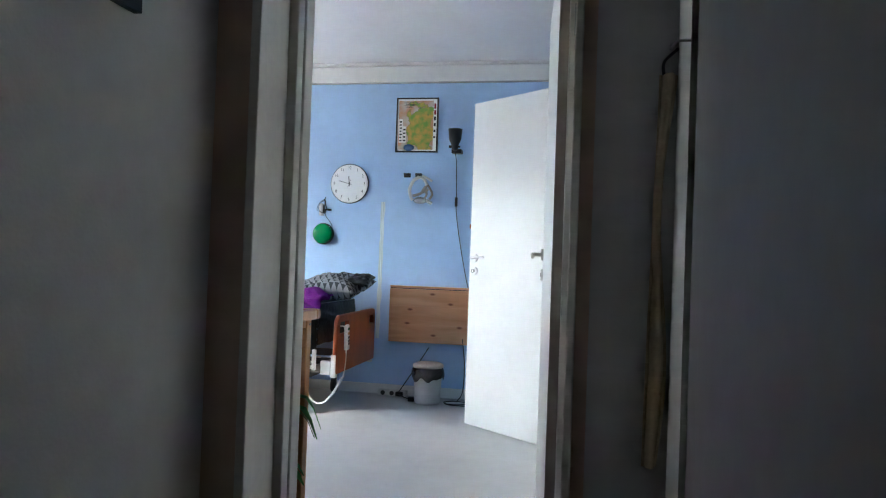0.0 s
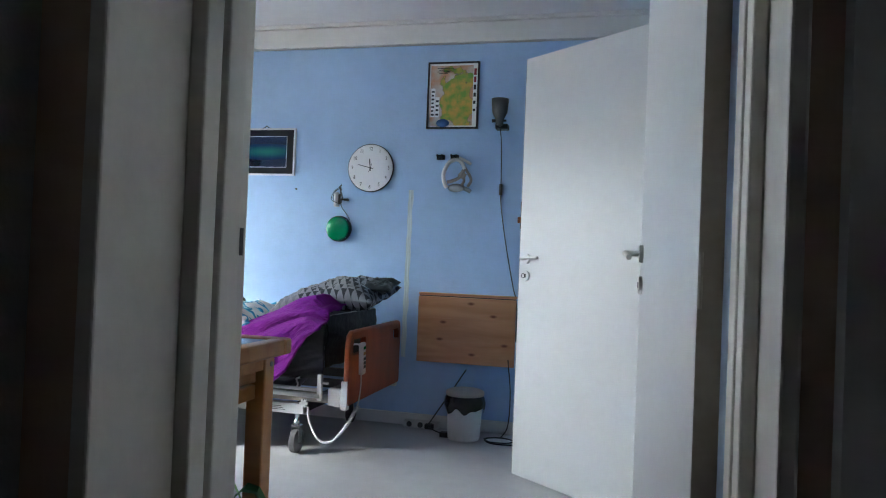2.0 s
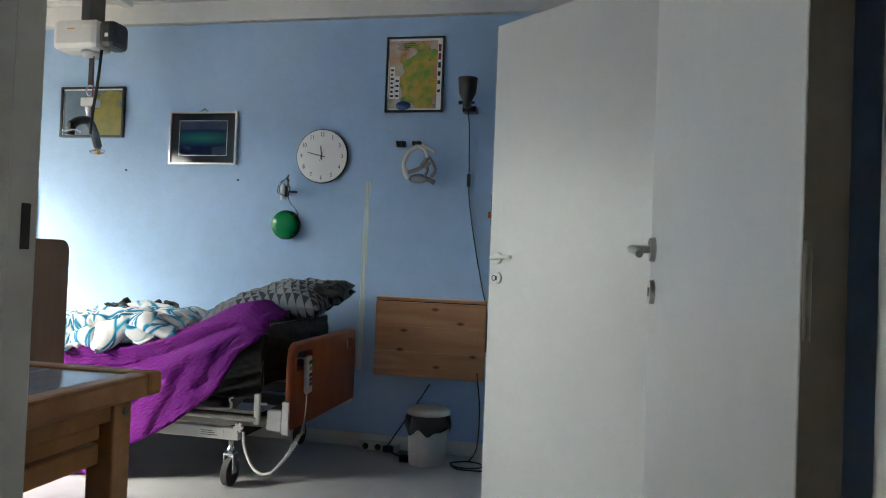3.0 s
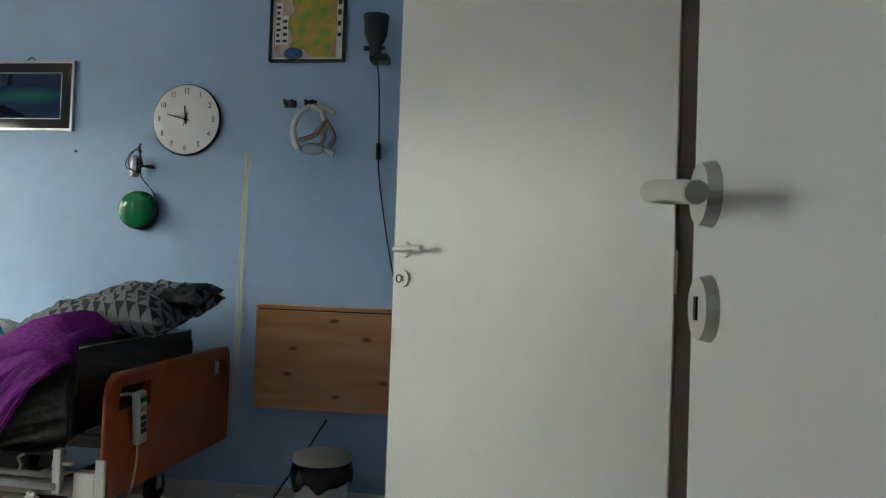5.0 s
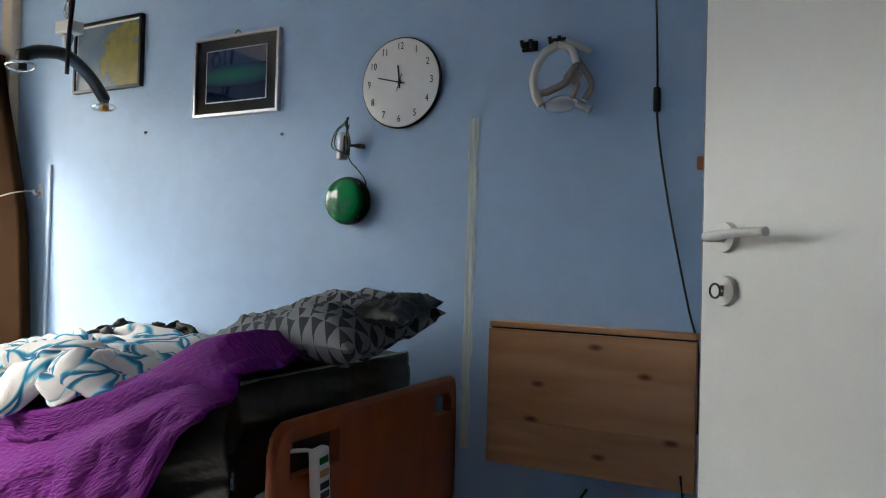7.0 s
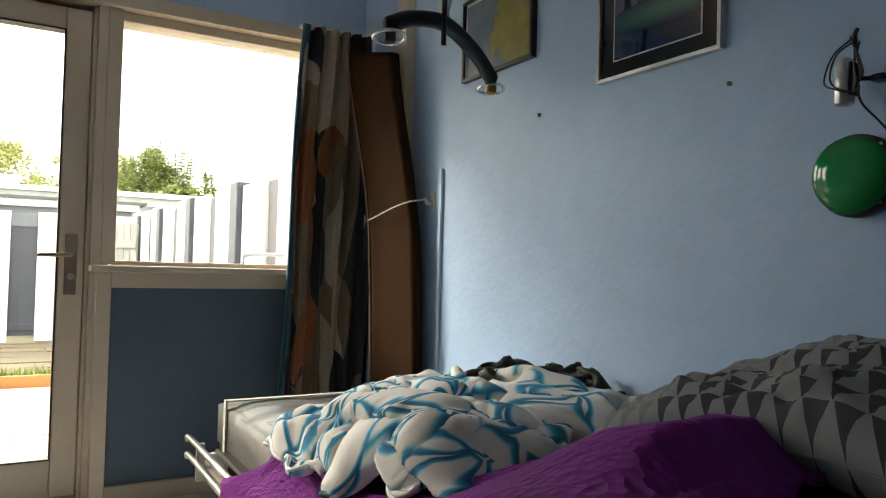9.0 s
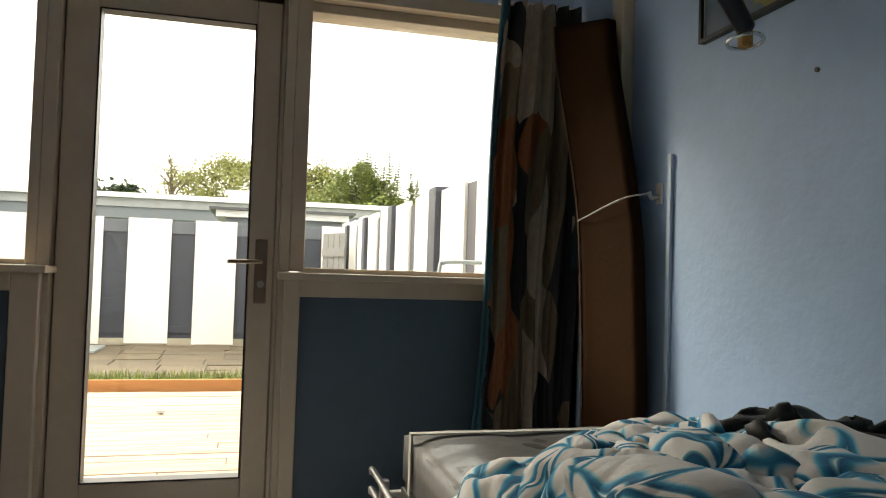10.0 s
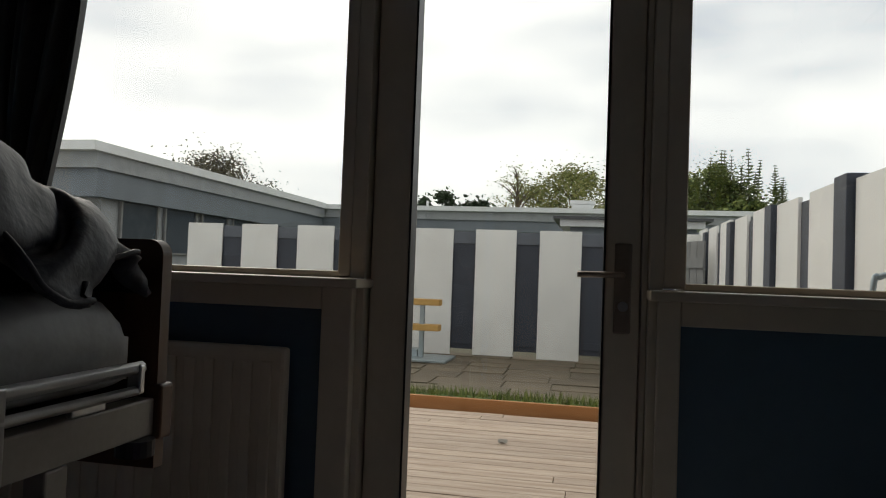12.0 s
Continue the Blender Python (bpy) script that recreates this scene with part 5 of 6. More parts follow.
part("leaves", lb, PLANT, pl)

# ---- things on the blue wall ----
def picture(name, label, x0, x1, z0, z1, w, depth, frame_mat, print_mat, y=NORTH):
    cx, cz = (x0 + x1) / 2, (z0 + z1) / 2
    t = thing(name, label, "picture", at=(cx, y, cz))
    a, b = (x1 - x0) / 2, (z1 - z0) / 2
    part("frame", boxes((-a, a, -depth, 0, b - w, b), (-a, a, -depth, 0, -b, -b + w), (-a, -a + w, -depth, 0, -b + w, b - w), (a - w, a, -depth, 0, -b + w, b - w)), frame_mat, t)
    part("print", boxes((-a + w, a - w, -depth * 0.5, -0.002, -b + w, b - w)), print_mat, t)
    return t, a - w, b - w


CH1 = chart_paper("map_print_country", (0.55, 0.50, 0.46), (0.17, 0.34, 0.05), (0.58, 0.36, 0.07), (0.028, -0.03), (0.118, 0.205), (0.55, 0.28, 0.17))
CH2 = chart_paper("map_print_coast", (0.10, 0.15, 0.22), (0.27, 0.23, 0.05), (0.20, 0.19, 0.05), (0.09, -0.02), (0.13, 0.15), (0.14, 0.19, 0.24))
t, a, b = picture("map_poster", "framed colour map in a thin black frame", -1.445, -1.117, 1.855, 2.272, 0.010, 0.020, BLACK_FRAME, CH1)
part("margin", boxes((-a, a, -0.0115, -0.0105, b - 0.012, b), (-a, a, -0.0115, -0.0105, -b, -b + 0.010), (-a, -a + 0.008, -0.0115, -0.0105, -b + 0.01, b - 0.012), (a - 0.028, a, -0.0115, -0.0105, -b + 0.01, b - 0.012)), CLOCKFACE, t)
for k in range(4):
    part("title_line", boxes((-0.105 + 0.01 * (k % 2), 0.0 - 0.012 * k, -0.0122, -0.0118, b - 0.030 - 0.011 * k, b - 0.026 - 0.011 * k)), PRINT, t)
part("icon_box", boxes((-a + 0.012, -a + 0.040, -0.0116, -0.0108, -0.135, 0.045)), CLOCKFACE, t)
part("icon_box", boxes((-a + 0.042, -a + 0.068, -0.0116, -0.0108, -0.135, -0.01)), CLOCKFACE, t)
for k in range(7):
    part("icon", boxes((-a + 0.017, -a + 0.035 - 0.004 * (k % 2), -0.0125, -0.0117, -0.125 + 0.024 * k, -0.114 + 0.024 * k)), PRINT, t)
for k in range(4):
    part("icon", boxes((-a + 0.046, -a + 0.064, -0.0125, -0.0117, -0.125 + 0.028 * k, -0.113 + 0.028 * k)), PRINT, t)
for k in range(6):
    part("icon", boxes((a - 0.024, a - 0.009, -0.0125, -0.0117, -0.10 + 0.045 * k, -0.085 + 0.05 * k)), RED if k > 3 else PRINT, t)
part("lake_panel", moved(lathe([(0.001, 0), (0.042, 0), (0.042, 0.0008), (0.001, 0.0008)], 24), Matrix.Translation((-0.06, -0.0108, -b + 0.026)) @ Matrix.Diagonal((1, 1, 0.6, 1)) @ Matrix.Rotation(radians(90), 4, "X")), material("map_blue", (0.05, 0.13, 0.35), 0.4), t)

t, a, b = picture("coast_map", "framed map of a yellow coast on grey sea", -3.513, -3.078, 1.712, 2.018, 0.012, 0.022, BLACK_FRAME, CH2)
part("margin", boxes((-a, a, -0.0125, -0.0115, b - 0.008, b), (-a, -a + 0.006, -0.0125, -0.0115, -b, b - 0.008)), CLOCKFACE, t)
t, a, b = picture("night_photograph", "framed night photograph with a green streak, in a silver frame", -2.765, -2.333, 1.553, 1.864, 0.010, 0.020, SILVER, MAT_BOARD)
part("inner_frame", boxes((-0.155, 0.155, -0.0125, -0.010, 0.100, 0.103), (-0.155, 0.155, -0.0125, -0.010, -0.103, -0.100), (-0.155, -0.152, -0.0125, -0.010, -0.1, 0.1), (0.152, 0.155, -0.0125, -0.010, -0.1, 0.1)), SILVER, t)
part("photograph", boxes((-0.152, 0.152, -0.012, -0.0101, -0.1, 0.1)), aurora_print("night_sky_print"), t)
part("hanger", tube(curve_points([(-0.04, -0.005, b + 0.008), (-0.015, -0.006, b + 0.016), (0, -0.006, b + 0.028), (0.015, -0.006, b + 0.016), (0.04, -0.005, b + 0.008)], 5), 0.003), DARKGREY, t)

clock = thing("wall_clock", "round white wall clock with a steel rim, near ten to twelve", "clock", at=(-1.802, NORTH, 1.606))
front = Matrix.Rotation(radians(90), 4, "X")
part("case", lathe([(0.001, 0.0), (0.150, 0.0), (0.1535, 0.006), (0.1535, 0.016), (0.150, 0.0195), (0.001, 0.0195)], 64, front), BLACK_FRAME, clock, "thin black rim")
part("face", lathe([(0.1495, 0.0197), (0.147, 0.0205), (0.10, 0.0212), (0.001, 0.0215)], 64, front), DIAL, clock)


def lettering(name, text, size, m, mat, parent):
    """Words in the built-in font, as a mesh."""
    cu = bpy.data.curves.new(name, "FONT")
    cu.body, cu.size, cu.align_x, cu.align_y, cu.extrude, cu.resolution_u = text, size, "CENTER", "CENTER", 0.0004, 2
    tmp = bpy.data.objects.new(name, cu)
    scene.collection.objects.link(tmp)
    bpy.context.view_layer.update()
    me = bpy.data.meshes.new_from_object(tmp.evaluated_get(bpy.context.evaluated_depsgraph_get()))
    bpy.data.objects.remove(tmp)
    me.transform(m)
    me.materials.clear()
    me.materials.append(mat)
    ob = new(name, me)
    ob.parent = parent
    return ob


for k in range(12):
    a = radians(90 - 30 * (k + 1))
    lettering("numeral", str(k + 1), 0.034, Matrix.Translation((0.122 * math.cos(a), -0.0222, 0.122 * math.sin(a))) @ Matrix.Diagonal((0.8, 1, 1, 1)) @ front, PRINT, clock)
def pointer(length, tail, w, deg):
    return moved(boxes((-w, w, -0.0262, -0.0248, -tail, length)), Matrix.Rotation(radians(deg), 4, "Y"))
part("hour_pointer", pointer(0.058, 0.02, 0.0028, -6), PRINT, clock)
part("minute_pointer", pointer(0.086, 0.02, 0.002, 284), PRINT, clock)
part("second_pointer", pointer(0.03, 0.03, 0.0009, 20), PRINT, clock)
part("boss", cyl(bmesh.new(), (0, -0.022, 0), (0, -0.0275, 0), 0.006), PRINT, clock)

dome = thing("alarm_button", "green dome button on a black ring, on the wall", "button", at=(-2.0, NORTH, 1.212))
part("ring", lathe([(0.001, 0.0), (0.080, 0.0), (0.083, 0.006), (0.083, 0.030), (0.078, 0.034), (0.001, 0.034)], 40, front), BLACK, dome)
part("dome", lathe([(0.0775, 0.034), (0.0775, 0.042), (0.075, 0.052), (0.066, 0.058), (0.040, 0.0605), (0.001, 0.061)], 40, front), GREEN, dome)
for sx, sz in ((-0.055, 0.053), (0.053, 0.056), (-0.05, -0.057), (0.052, -0.055)):
    part("screw", cyl(bmesh.new(), (sx, -0.034, sz), (sx, -0.037, sz), 0.004, seg=10), METAL, dome)

spot = thing("clip_lamp", "small silver wall spotlight with its black lead wound round it", "lamp", at=(-1.988, NORTH, 1.43))
part("bracket", boxes((0.016, 0.042, -0.030, 0, -0.036, -0.022), bevel=0.003), DARKGREY, spot)
part("arm", tube([(0.02, -0.026, -0.029), (-0.008, -0.045, -0.029)], 0.005, 8), DARKGREY, spot)
part("shade", lathe([(0.001, -0.078), (0.0165, -0.078), (0.0185, -0.074), (0.0185, 0.0), (0.015, 0.010), (0.008, 0.016), (0.001, 0.017)], 28, Matrix.Translation((-0.023, -0.048, 0.0))), SILVER, spot)
part("shade_ring", lathe([(0.0188, -0.004), (0.0195, -0.002), (0.0195, 0.002), (0.0188, 0.004)], 28, Matrix.Translation((-0.004, -0.048, -0.03)) @ Matrix.Diagonal((0.2, 1, 8.0, 1))), BLACK, spot)
for bow, top, reach in ((0.0, 0.046, -0.052), (0.006, 0.040, -0.040), (-0.004, 0.050, 0.022), (0.003, 0.036, 0.026)):
    part("wound_lead", tube(curve_points([(0.004 + bow, -0.068, top), (reach * 0.6, -0.074, 0.018), (reach, -0.07, -0.030 + bow), (reach * 0.5, -0.074, -0.050), (0.012 + bow, -0.07, -0.058), (0.010, -0.072, -0.010), (0.012 + bow, -0.068, top - 0.004)], 7), 0.0019, 6), BLACK, spot)
part("plug", tube(curve_points([(0.008, -0.07, 0.030), (0.010, -0.07, 0.052), (0.014, -0.068, 0.062)], 4), 0.004, 8), BLACK, spot)
part("lead", tube(curve_points([(0.012, -0.07, -0.050), (0.020, -0.06, -0.085), (0.034, -0.03, -0.115), (0.052, -0.012, -0.150), (0.050, -0.012, -0.180), (0.036, -0.02, -0.196)], 6), 0.0022, 6), BLACK, spot)

wl_ = thing("wall_spotlight", "dark grey cup-shaped wall uplight on a black bracket", "lamp", at=(-0.965, NORTH, 1.86))
part("base", boxes((-0.03, 0.045, -0.075, 0, -0.018, 0.012), bevel=0.004), BLACK, wl_)
part("arm", boxes((-0.006, 0.006, -0.11, -0.06, -0.005, 0.03), bevel=0.002), BLACK, wl_)
part("shade", lathe([(0.001, 0.0), (0.022, 0.0), (0.026, 0.035), (0.045, 0.075), (0.0525, 0.155), (0.0505, 0.155), (0.043, 0.076), (0.023, 0.038), (0.001, 0.02)], 36, Matrix.Translation((0, -0.10, 0.0))), DARKGREY, wl_)
part("knob", cyl(bmesh.new(), (-0.045, -0.10, 0.025), (-0.02, -0.10, 0.025), 0.010, seg=14), BLACK, wl_)
part("knob", cyl(bmesh.new(), (0.02, -0.10, 0.025), (0.04, -0.10, 0.025), 0.007, seg=14), BLACK, wl_)
part("lead", tube(curve_points([(0, -0.07, -0.015), (0.004, -0.03, -0.10), (0.008, -0.014, -0.30), (0.012, -0.012, -0.46), (0.05, -0.012, -0.70), (0.105, -0.016, -0.96), (0.134, -0.02, -1.08), (0.136, -0.02, -1.30)], 6), 0.0032, 6), BLACK, wl_)
part("inline_switch", boxes((0.000, 0.018, -0.030, -0.006, -0.415, -0.345), bevel=0.005), BLACK, wl_)

hooks = []
for x in (-1.345, -1.255):
    h = thing("coat_hook", "small black double wall hook", "hook", group="wall hooks", at=(x, NORTH, 1.678))
    part("plate", boxes((-0.026, 0.026, -0.012, 0, -0.016, 0.016), bevel=0.004), BLACK, h)
    part("peg", tube(curve_points([(-0.012, -0.01, 0.0), (-0.014, -0.03, -0.006), (-0.015, -0.04, 0.012)], 4), 0.006), BLACK, h)
    part("peg", tube(curve_points([(0.012, -0.01, 0.0), (0.014, -0.03, -0.006), (0.015, -0.04, 0.012)], 4), 0.006), BLACK, h)
mask = thing("breathing_mask", "white breathing mask with grey straps hanging from a hook", "mask", at=(-1.21, NORTH, 1.568))
part("tube_loop", tube(curve_points([(-0.03, -0.05, 0.092), (-0.07, -0.06, 0.065), (-0.098, -0.065, 0.0), (-0.09, -0.06, -0.06), (-0.075, -0.055, -0.085)], 8), 0.0125, 10), NYLON_W, mask)
part("tube_loop", tube(curve_points([(-0.03, -0.05, 0.092), (0.01, -0.05, 0.075), (0.03, -0.05, 0.03)], 8), 0.011, 10), NYLON_W, mask)
part("strap", tube(curve_points([(0.03, -0.045, 0.035), (0.0, -0.05, -0.02), (-0.05, -0.055, -0.045), (-0.075, -0.055, -0.05)], 6), 0.011, 8), STRAP_GREY, mask, "grey fabric strap")
part("strap", tube(curve_points([(-0.02, -0.04, 0.10), (0.03, -0.04, 0.04), (0.07, -0.035, -0.03), (0.05, -0.035, -0.075)], 6), 0.009, 8), STRAP_GREY, mask, "grey fabric strap")
part("strap", tube(curve_points([(-0.01, -0.035, 0.105), (0.03, -0.03, 0.085), (0.065, -0.03, 0.065)], 6), 0.009, 8), NYLON_W, mask)
part("strap_patch", moved(boxes((-0.022, 0.022, -0.004, 0.004, -0.020, 0.020), bevel=0.003), Matrix.Translation((0.018, -0.05, -0.005)) @ Matrix.Rotation(radians(38), 4, "Y")), STRAP_GREY, mask, "grey fabric strap joint")
part("strap", tube(curve_points([(0.02, -0.045, -0.005), (0.03, -0.045, -0.035), (0.012, -0.045, -0.075)], 6), 0.008, 8), STRAP_GREY, mask, "grey fabric strap")
cup = lathe([(0.045, 0.0), (0.05, 0.01), (0.036, 0.03), (0.018, 0.042), (0.001, 0.045)], 24, Matrix.Translation((-0.02, -0.03, -0.085)) @ Matrix.Rotation(radians(75), 4, "X") @ Matrix.Diagonal((1.1, 0.55, 0.8, 1)))
part("cup", cup, SHADE_PLASTIC, mask)
part("connector", tube([(0.03, -0.04, -0.085), (0.07, -0.035, -0.105)], 0.013, 10), SHADE_PLASTIC, mask)

fold = thing("fold_down_table", "pine wall table folded down, knots in the boards", "table", at=(-1.13, NORTH, 0.615))
part("top_rail", boxes((-0.305, 0.30, -0.058, 0, 0.203, 0.219), bevel=0.003), PINE, fold)
# black filler painted in for the shade between rail and planks
part("slot", boxes((-0.300, 0.295, -0.050, -0.040, 0.1975, 0.2025)), BLACK, fold, "black strip for the shade in the gap under the top rail")
for k, (a, b) in enumerate(((-0.205, -0.07), (-0.0697, 0.0653), (0.0655, 0.197))):
    part("plank", boxes((-0.305, 0.30, -0.060, -0.038, a, b), bevel=0.0008), PINE, fold)
part("bracket", boxes((-0.25, -0.22, -0.038, 0, -0.15, 0.20)), PINE, fold)
part("bracket", boxes((0.22, 0.25, -0.038, 0, -0.15, 0.20)), PINE, fold)

bin_ = thing("waste_bin", "white round waste bin with a black bag under its lid", "bin", at=(-1.085, 5.285, 0))
part("body", lathe([(0.001, 0.0), (0.090, 0.0), (0.094, 0.01), (0.104, 0.24), (0.100, 0.24), (0.090, 0.012), (0.001, 0.012)], 36), WHITEPL, bin_)
def bag_at(u, v):
    a = 2 * math.pi * u
    r = 0.107 + 0.012 * math.sin(v * 3) + 0.014 * v * (0.5 + noise.noise((3 * math.cos(a), 3 * math.sin(a), 0.5)))
    return Vector((r * math.cos(a), r * math.sin(a), 0.262 - (0.085 + 0.04 * noise.noise((2 * math.cos(a), 2 * math.sin(a), 2.0))) * v))
part("bag", sheet(60, 10, bag_at), BAG, bin_, "black bin bag folded over the rim")
part("lid", lathe([(0.110, 0.255), (0.113, 0.262), (0.111, 0.278), (0.09, 0.288), (0.001, 0.291)], 36), LID, bin_, "beige lid")

strip = thing("power_strip", "white power strip with dark sockets and black leads", "power strip", at=(-1.385, 5.455, 0))
part("body", boxes((-0.115, 0.105, -0.028, 0.028, 0.0, 0.042), bevel=0.006), WHITEPL, strip)
for k in range(3):
    part("socket", cyl(bmesh.new(), (-0.075 + 0.07 * k, -0.0275, 0.021), (-0.075 + 0.07 * k, -0.0292, 0.021), 0.017, seg=20), DARKGREY, strip)
part("plug", boxes((0.03, 0.085, -0.062, -0.028, 0.004, 0.038), bevel=0.008), BLACK, strip)
part("lead", tube(curve_points([(0.06, -0.06, 0.02), (0.12, -0.10, 0.008), (0.20, -0.14, 0.006), (0.16, -0.17, 0.006)], 6), 0.004, 6), BLACK, strip)
part("lead", tube(curve_points([(0.05, -0.05, 0.03), (0.13, -0.02, 0.16), (0.20, -0.015, 0.27), (0.27, -0.03, 0.38)], 6), 0.004, 6), BLACK, strip)
part("adapter", boxes((0.16, 0.22, -0.20, -0.155, 0.0, 0.03), bevel=0.006), BLACK, strip)
fl = thing("floor_lead", "black lead coiled on the floor by the bin", "cable", at=(-0.90, 5.30, 0.005))
part("loop", tube(curve_points([(-0.07, 0.02, 0.0), (-0.02, -0.06, 0.002), (0.08, -0.05, 0.003), (0.10, 0.03, 0.0), (0.02, 0.06, 0.002), (-0.06, 0.0, 0.004), (-0.01, -0.09, 0.002), (0.12, -0.08, 0.0)], 8), 0.004, 6), BLACK, fl)
part("riser", tube(curve_points([(0.02, 0.06, 0.0), (0.05, 0.13, 0.06), (0.055, 0.15, 0.25), (0.035, 0.14, 0.45)], 8), 0.0035, 6), BLACK, fl)

single("glue_strip", sheet(5, 90, lambda u, v: Vector((-1.550 + 0.006 * noise.noise((v * 14, 3, 1)) * (1 - u) + (0.031 + 0.010 * noise.noise((v * 11, u, 1))) * u + 0.010 * (v - 0.5), NORTH - 0.0022, 0.42 + 1.05 * v))), TAPE, "pale strip of old glue on the blue wall", "tape")
single("cable_duct", boxes((-3.682, -3.662, NORTH - 0.012, NORTH, 0.08, 1.405), bevel=0.002), DUCT, "thin pale cable duct on the wall", "cable duct")
single("heating_pipe", boxes((-4.015, -3.935, NORTH - 0.05, NORTH, 0.0, 2.39), bevel=0.006), FRAME, "cream boxed pipe running up the corner", "pipe")
for x, z in ((-2.318, 1.466), (-3.053, 1.516)):
    single("wall_plug", cyl(bmesh.new(), (x, NORTH, z), (x, NORTH - 0.006, z), 0.006, seg=10), DARKGREY, "small grey plug in the blue wall", "wall plug", group="wall plugs")
ho = thing("phone_holder", "small black holder with an orange tag on the wall", "holder", at=(-0.80, NORTH, 1.33))
part("body", boxes((-0.03, 0.05, -0.02, 0, -0.09, 0.08), bevel=0.005), BLACK, ho)
part("tag", boxes((-0.045, -0.02, -0.024, -0.006, -0.05, -0.015), bevel=0.003), TAG, ho)

# ---- ceiling hoist ----
hoist = thing("ceiling_hoist", "white and grey ceiling hoist with a black spreader bar", "hoist", at=(-3.03, 5.12, 0))
part("track", boxes((-0.03, 0.03, -1.6, 0.30, 2.47, 2.5399), bevel=0.004), WHITEPL, hoist)
part("trolley", boxes((-0.03, 0.03, -0.06, 0.06, 2.28, 2.47), bevel=0.005), DARKGREY, hoist)
part("housing", boxes((-0.20, 0.085, -0.075, 0.075, 2.115, 2.285), bevel=0.035), WHITEPL, hoist, "white rounded motor housing")
part("end_cap", boxes((0.085, 0.185, -0.07, 0.07, 2.125, 2.275), bevel=0.030), DARKGREY, hoist, "dark grey end cap")
part("badge", boxes((-0.10, -0.055, -0.0765, -0.0752, 2.225, 2.232)), YELLOWWOOD, hoist)
part("badge", boxes((0.13, 0.15, -0.0715, -0.0702, 2.18, 2.20)), CLOCKFACE, hoist)
part("collar", lathe([(0.001, 2.085), (0.045, 2.09), (0.055, 2.118), (0.001, 2.118)], 24), WHITEPL, hoist)
part("strap", boxes((-0.013, 0.013, -0.002, 0.002, 1.93, 2.10)), DARKGREY, hoist)
part("cord", tube(curve_points([(0.03, -0.02, 2.12), (0.034, -0.02, 1.95), (0.030, -0.02, 1.80), (0.028, -0.01, 1.71)], 5), 0.003, 6), RED, hoist)
part("cable", tube(curve_points([(0.085, -0.03, 2.12), (0.07, -0.03, 1.95), (0.05, -0.03, 1.80), (0.03, -0.02, 1.66)], 5), 0.008, 8), BLACK, hoist)
part("shackle", tube([(0.022 * math.cos(a), 0, 1.905 + 0.03 * math.sin(a)) for a in np.linspace(0, 2 * math.pi, 18)[:-1]], 0.005, 6, True), CHROME, hoist)
part("coupler", boxes((-0.035, 0.05, -0.03, 0.03, 1.815, 1.862), bevel=0.006), NYLON_W, hoist)
part("swivel", lathe([(0.001, 1.725), (0.014, 1.725), (0.018, 1.75), (0.012, 1.77), (0.02, 1.80), (0.02, 1.816), (0.001, 1.816)], 18), METAL, hoist)
A, B = Vector((0.07, -0.215, 1.672)), Vector((-0.14, 0.265, 1.642))
bar = curve_points([A, A * 0.62 + B * 0.0 + Vector((0, 0, 1.712 - A.z * 0.62)), Vector((0, 0, 1.735)), B * 0.6 + Vector((0, 0, 1.70 - B.z * 0.6)), B], 8)
part("spreader_bar", tube(bar, 0.024, 14), BLACK, hoist, "black curved spreader bar")
for e, s in ((A, 1), (B, -1)):
    part("end_hook", tube([e + Vector((0.045 * math.cos(a) * 0.9, 0.045 * math.sin(a), -0.035 + 0.008 * math.cos(a))) for a in np.linspace(0, 2 * math.pi, 18)[:-1]], 0.005, 6, True), CHROME, hoist)
    part("latch", moved(boxes((-0.012, 0.012, -0.016, 0.016, -0.045, 0.02), bevel=0.005), Matrix.Translation(e + Vector((0, 0, -0.005)))), YELLOWWOOD if s < 0 else BLACK, hoist)

# ---- by the window ----
def drape(y0, y1, z0, z1, folds, depth, x, lean=0.0, seed=0.0, far=0.0):
    def f(u, v):
        k = 0.5 + 0.5 * v
        return Vector((x + depth * (math.sin(2 * math.pi * folds * u + seed) * (0.55 + 0.45 * v) + 0.35 * math.sin(2 * math.pi * folds * 2.3 * u + 1 + seed)), y0 + (y1 - y0) * u + lean * (1 - v) * (1 - u) + far * (1 - v) * u + 0.012 * math.sin(6 * v + 5 * u), z0 + (z1 - z0) * v))
    return f
cur = thing("curtain", "patterned curtain in navy, beige and copper, drawn aside", "curtain", at=(0, 0, 0))
thick(part("cloth", sheet(120, 40, drape(5.135, 5.492, 0.33, 2.105, 5.5, 0.026, -4.345, -0.085)), CURTAIN, cur), 0.004)
part("heading", boxes((-4.385, -4.365, 5.13, 5.49, 2.095, 2.115), bevel=0.004), WHITEPL, cur)
cur = thing("curtain", "dark curtain drawn aside at the window's end", "curtain", at=(0, 0, 0))
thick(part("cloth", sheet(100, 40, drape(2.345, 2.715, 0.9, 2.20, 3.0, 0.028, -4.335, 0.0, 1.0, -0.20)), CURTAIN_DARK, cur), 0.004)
part("heading", boxes((-4.385, -4.365, 2.345, 2.67, 2.19, 2.21), bevel=0.004), WHITEPL, cur)


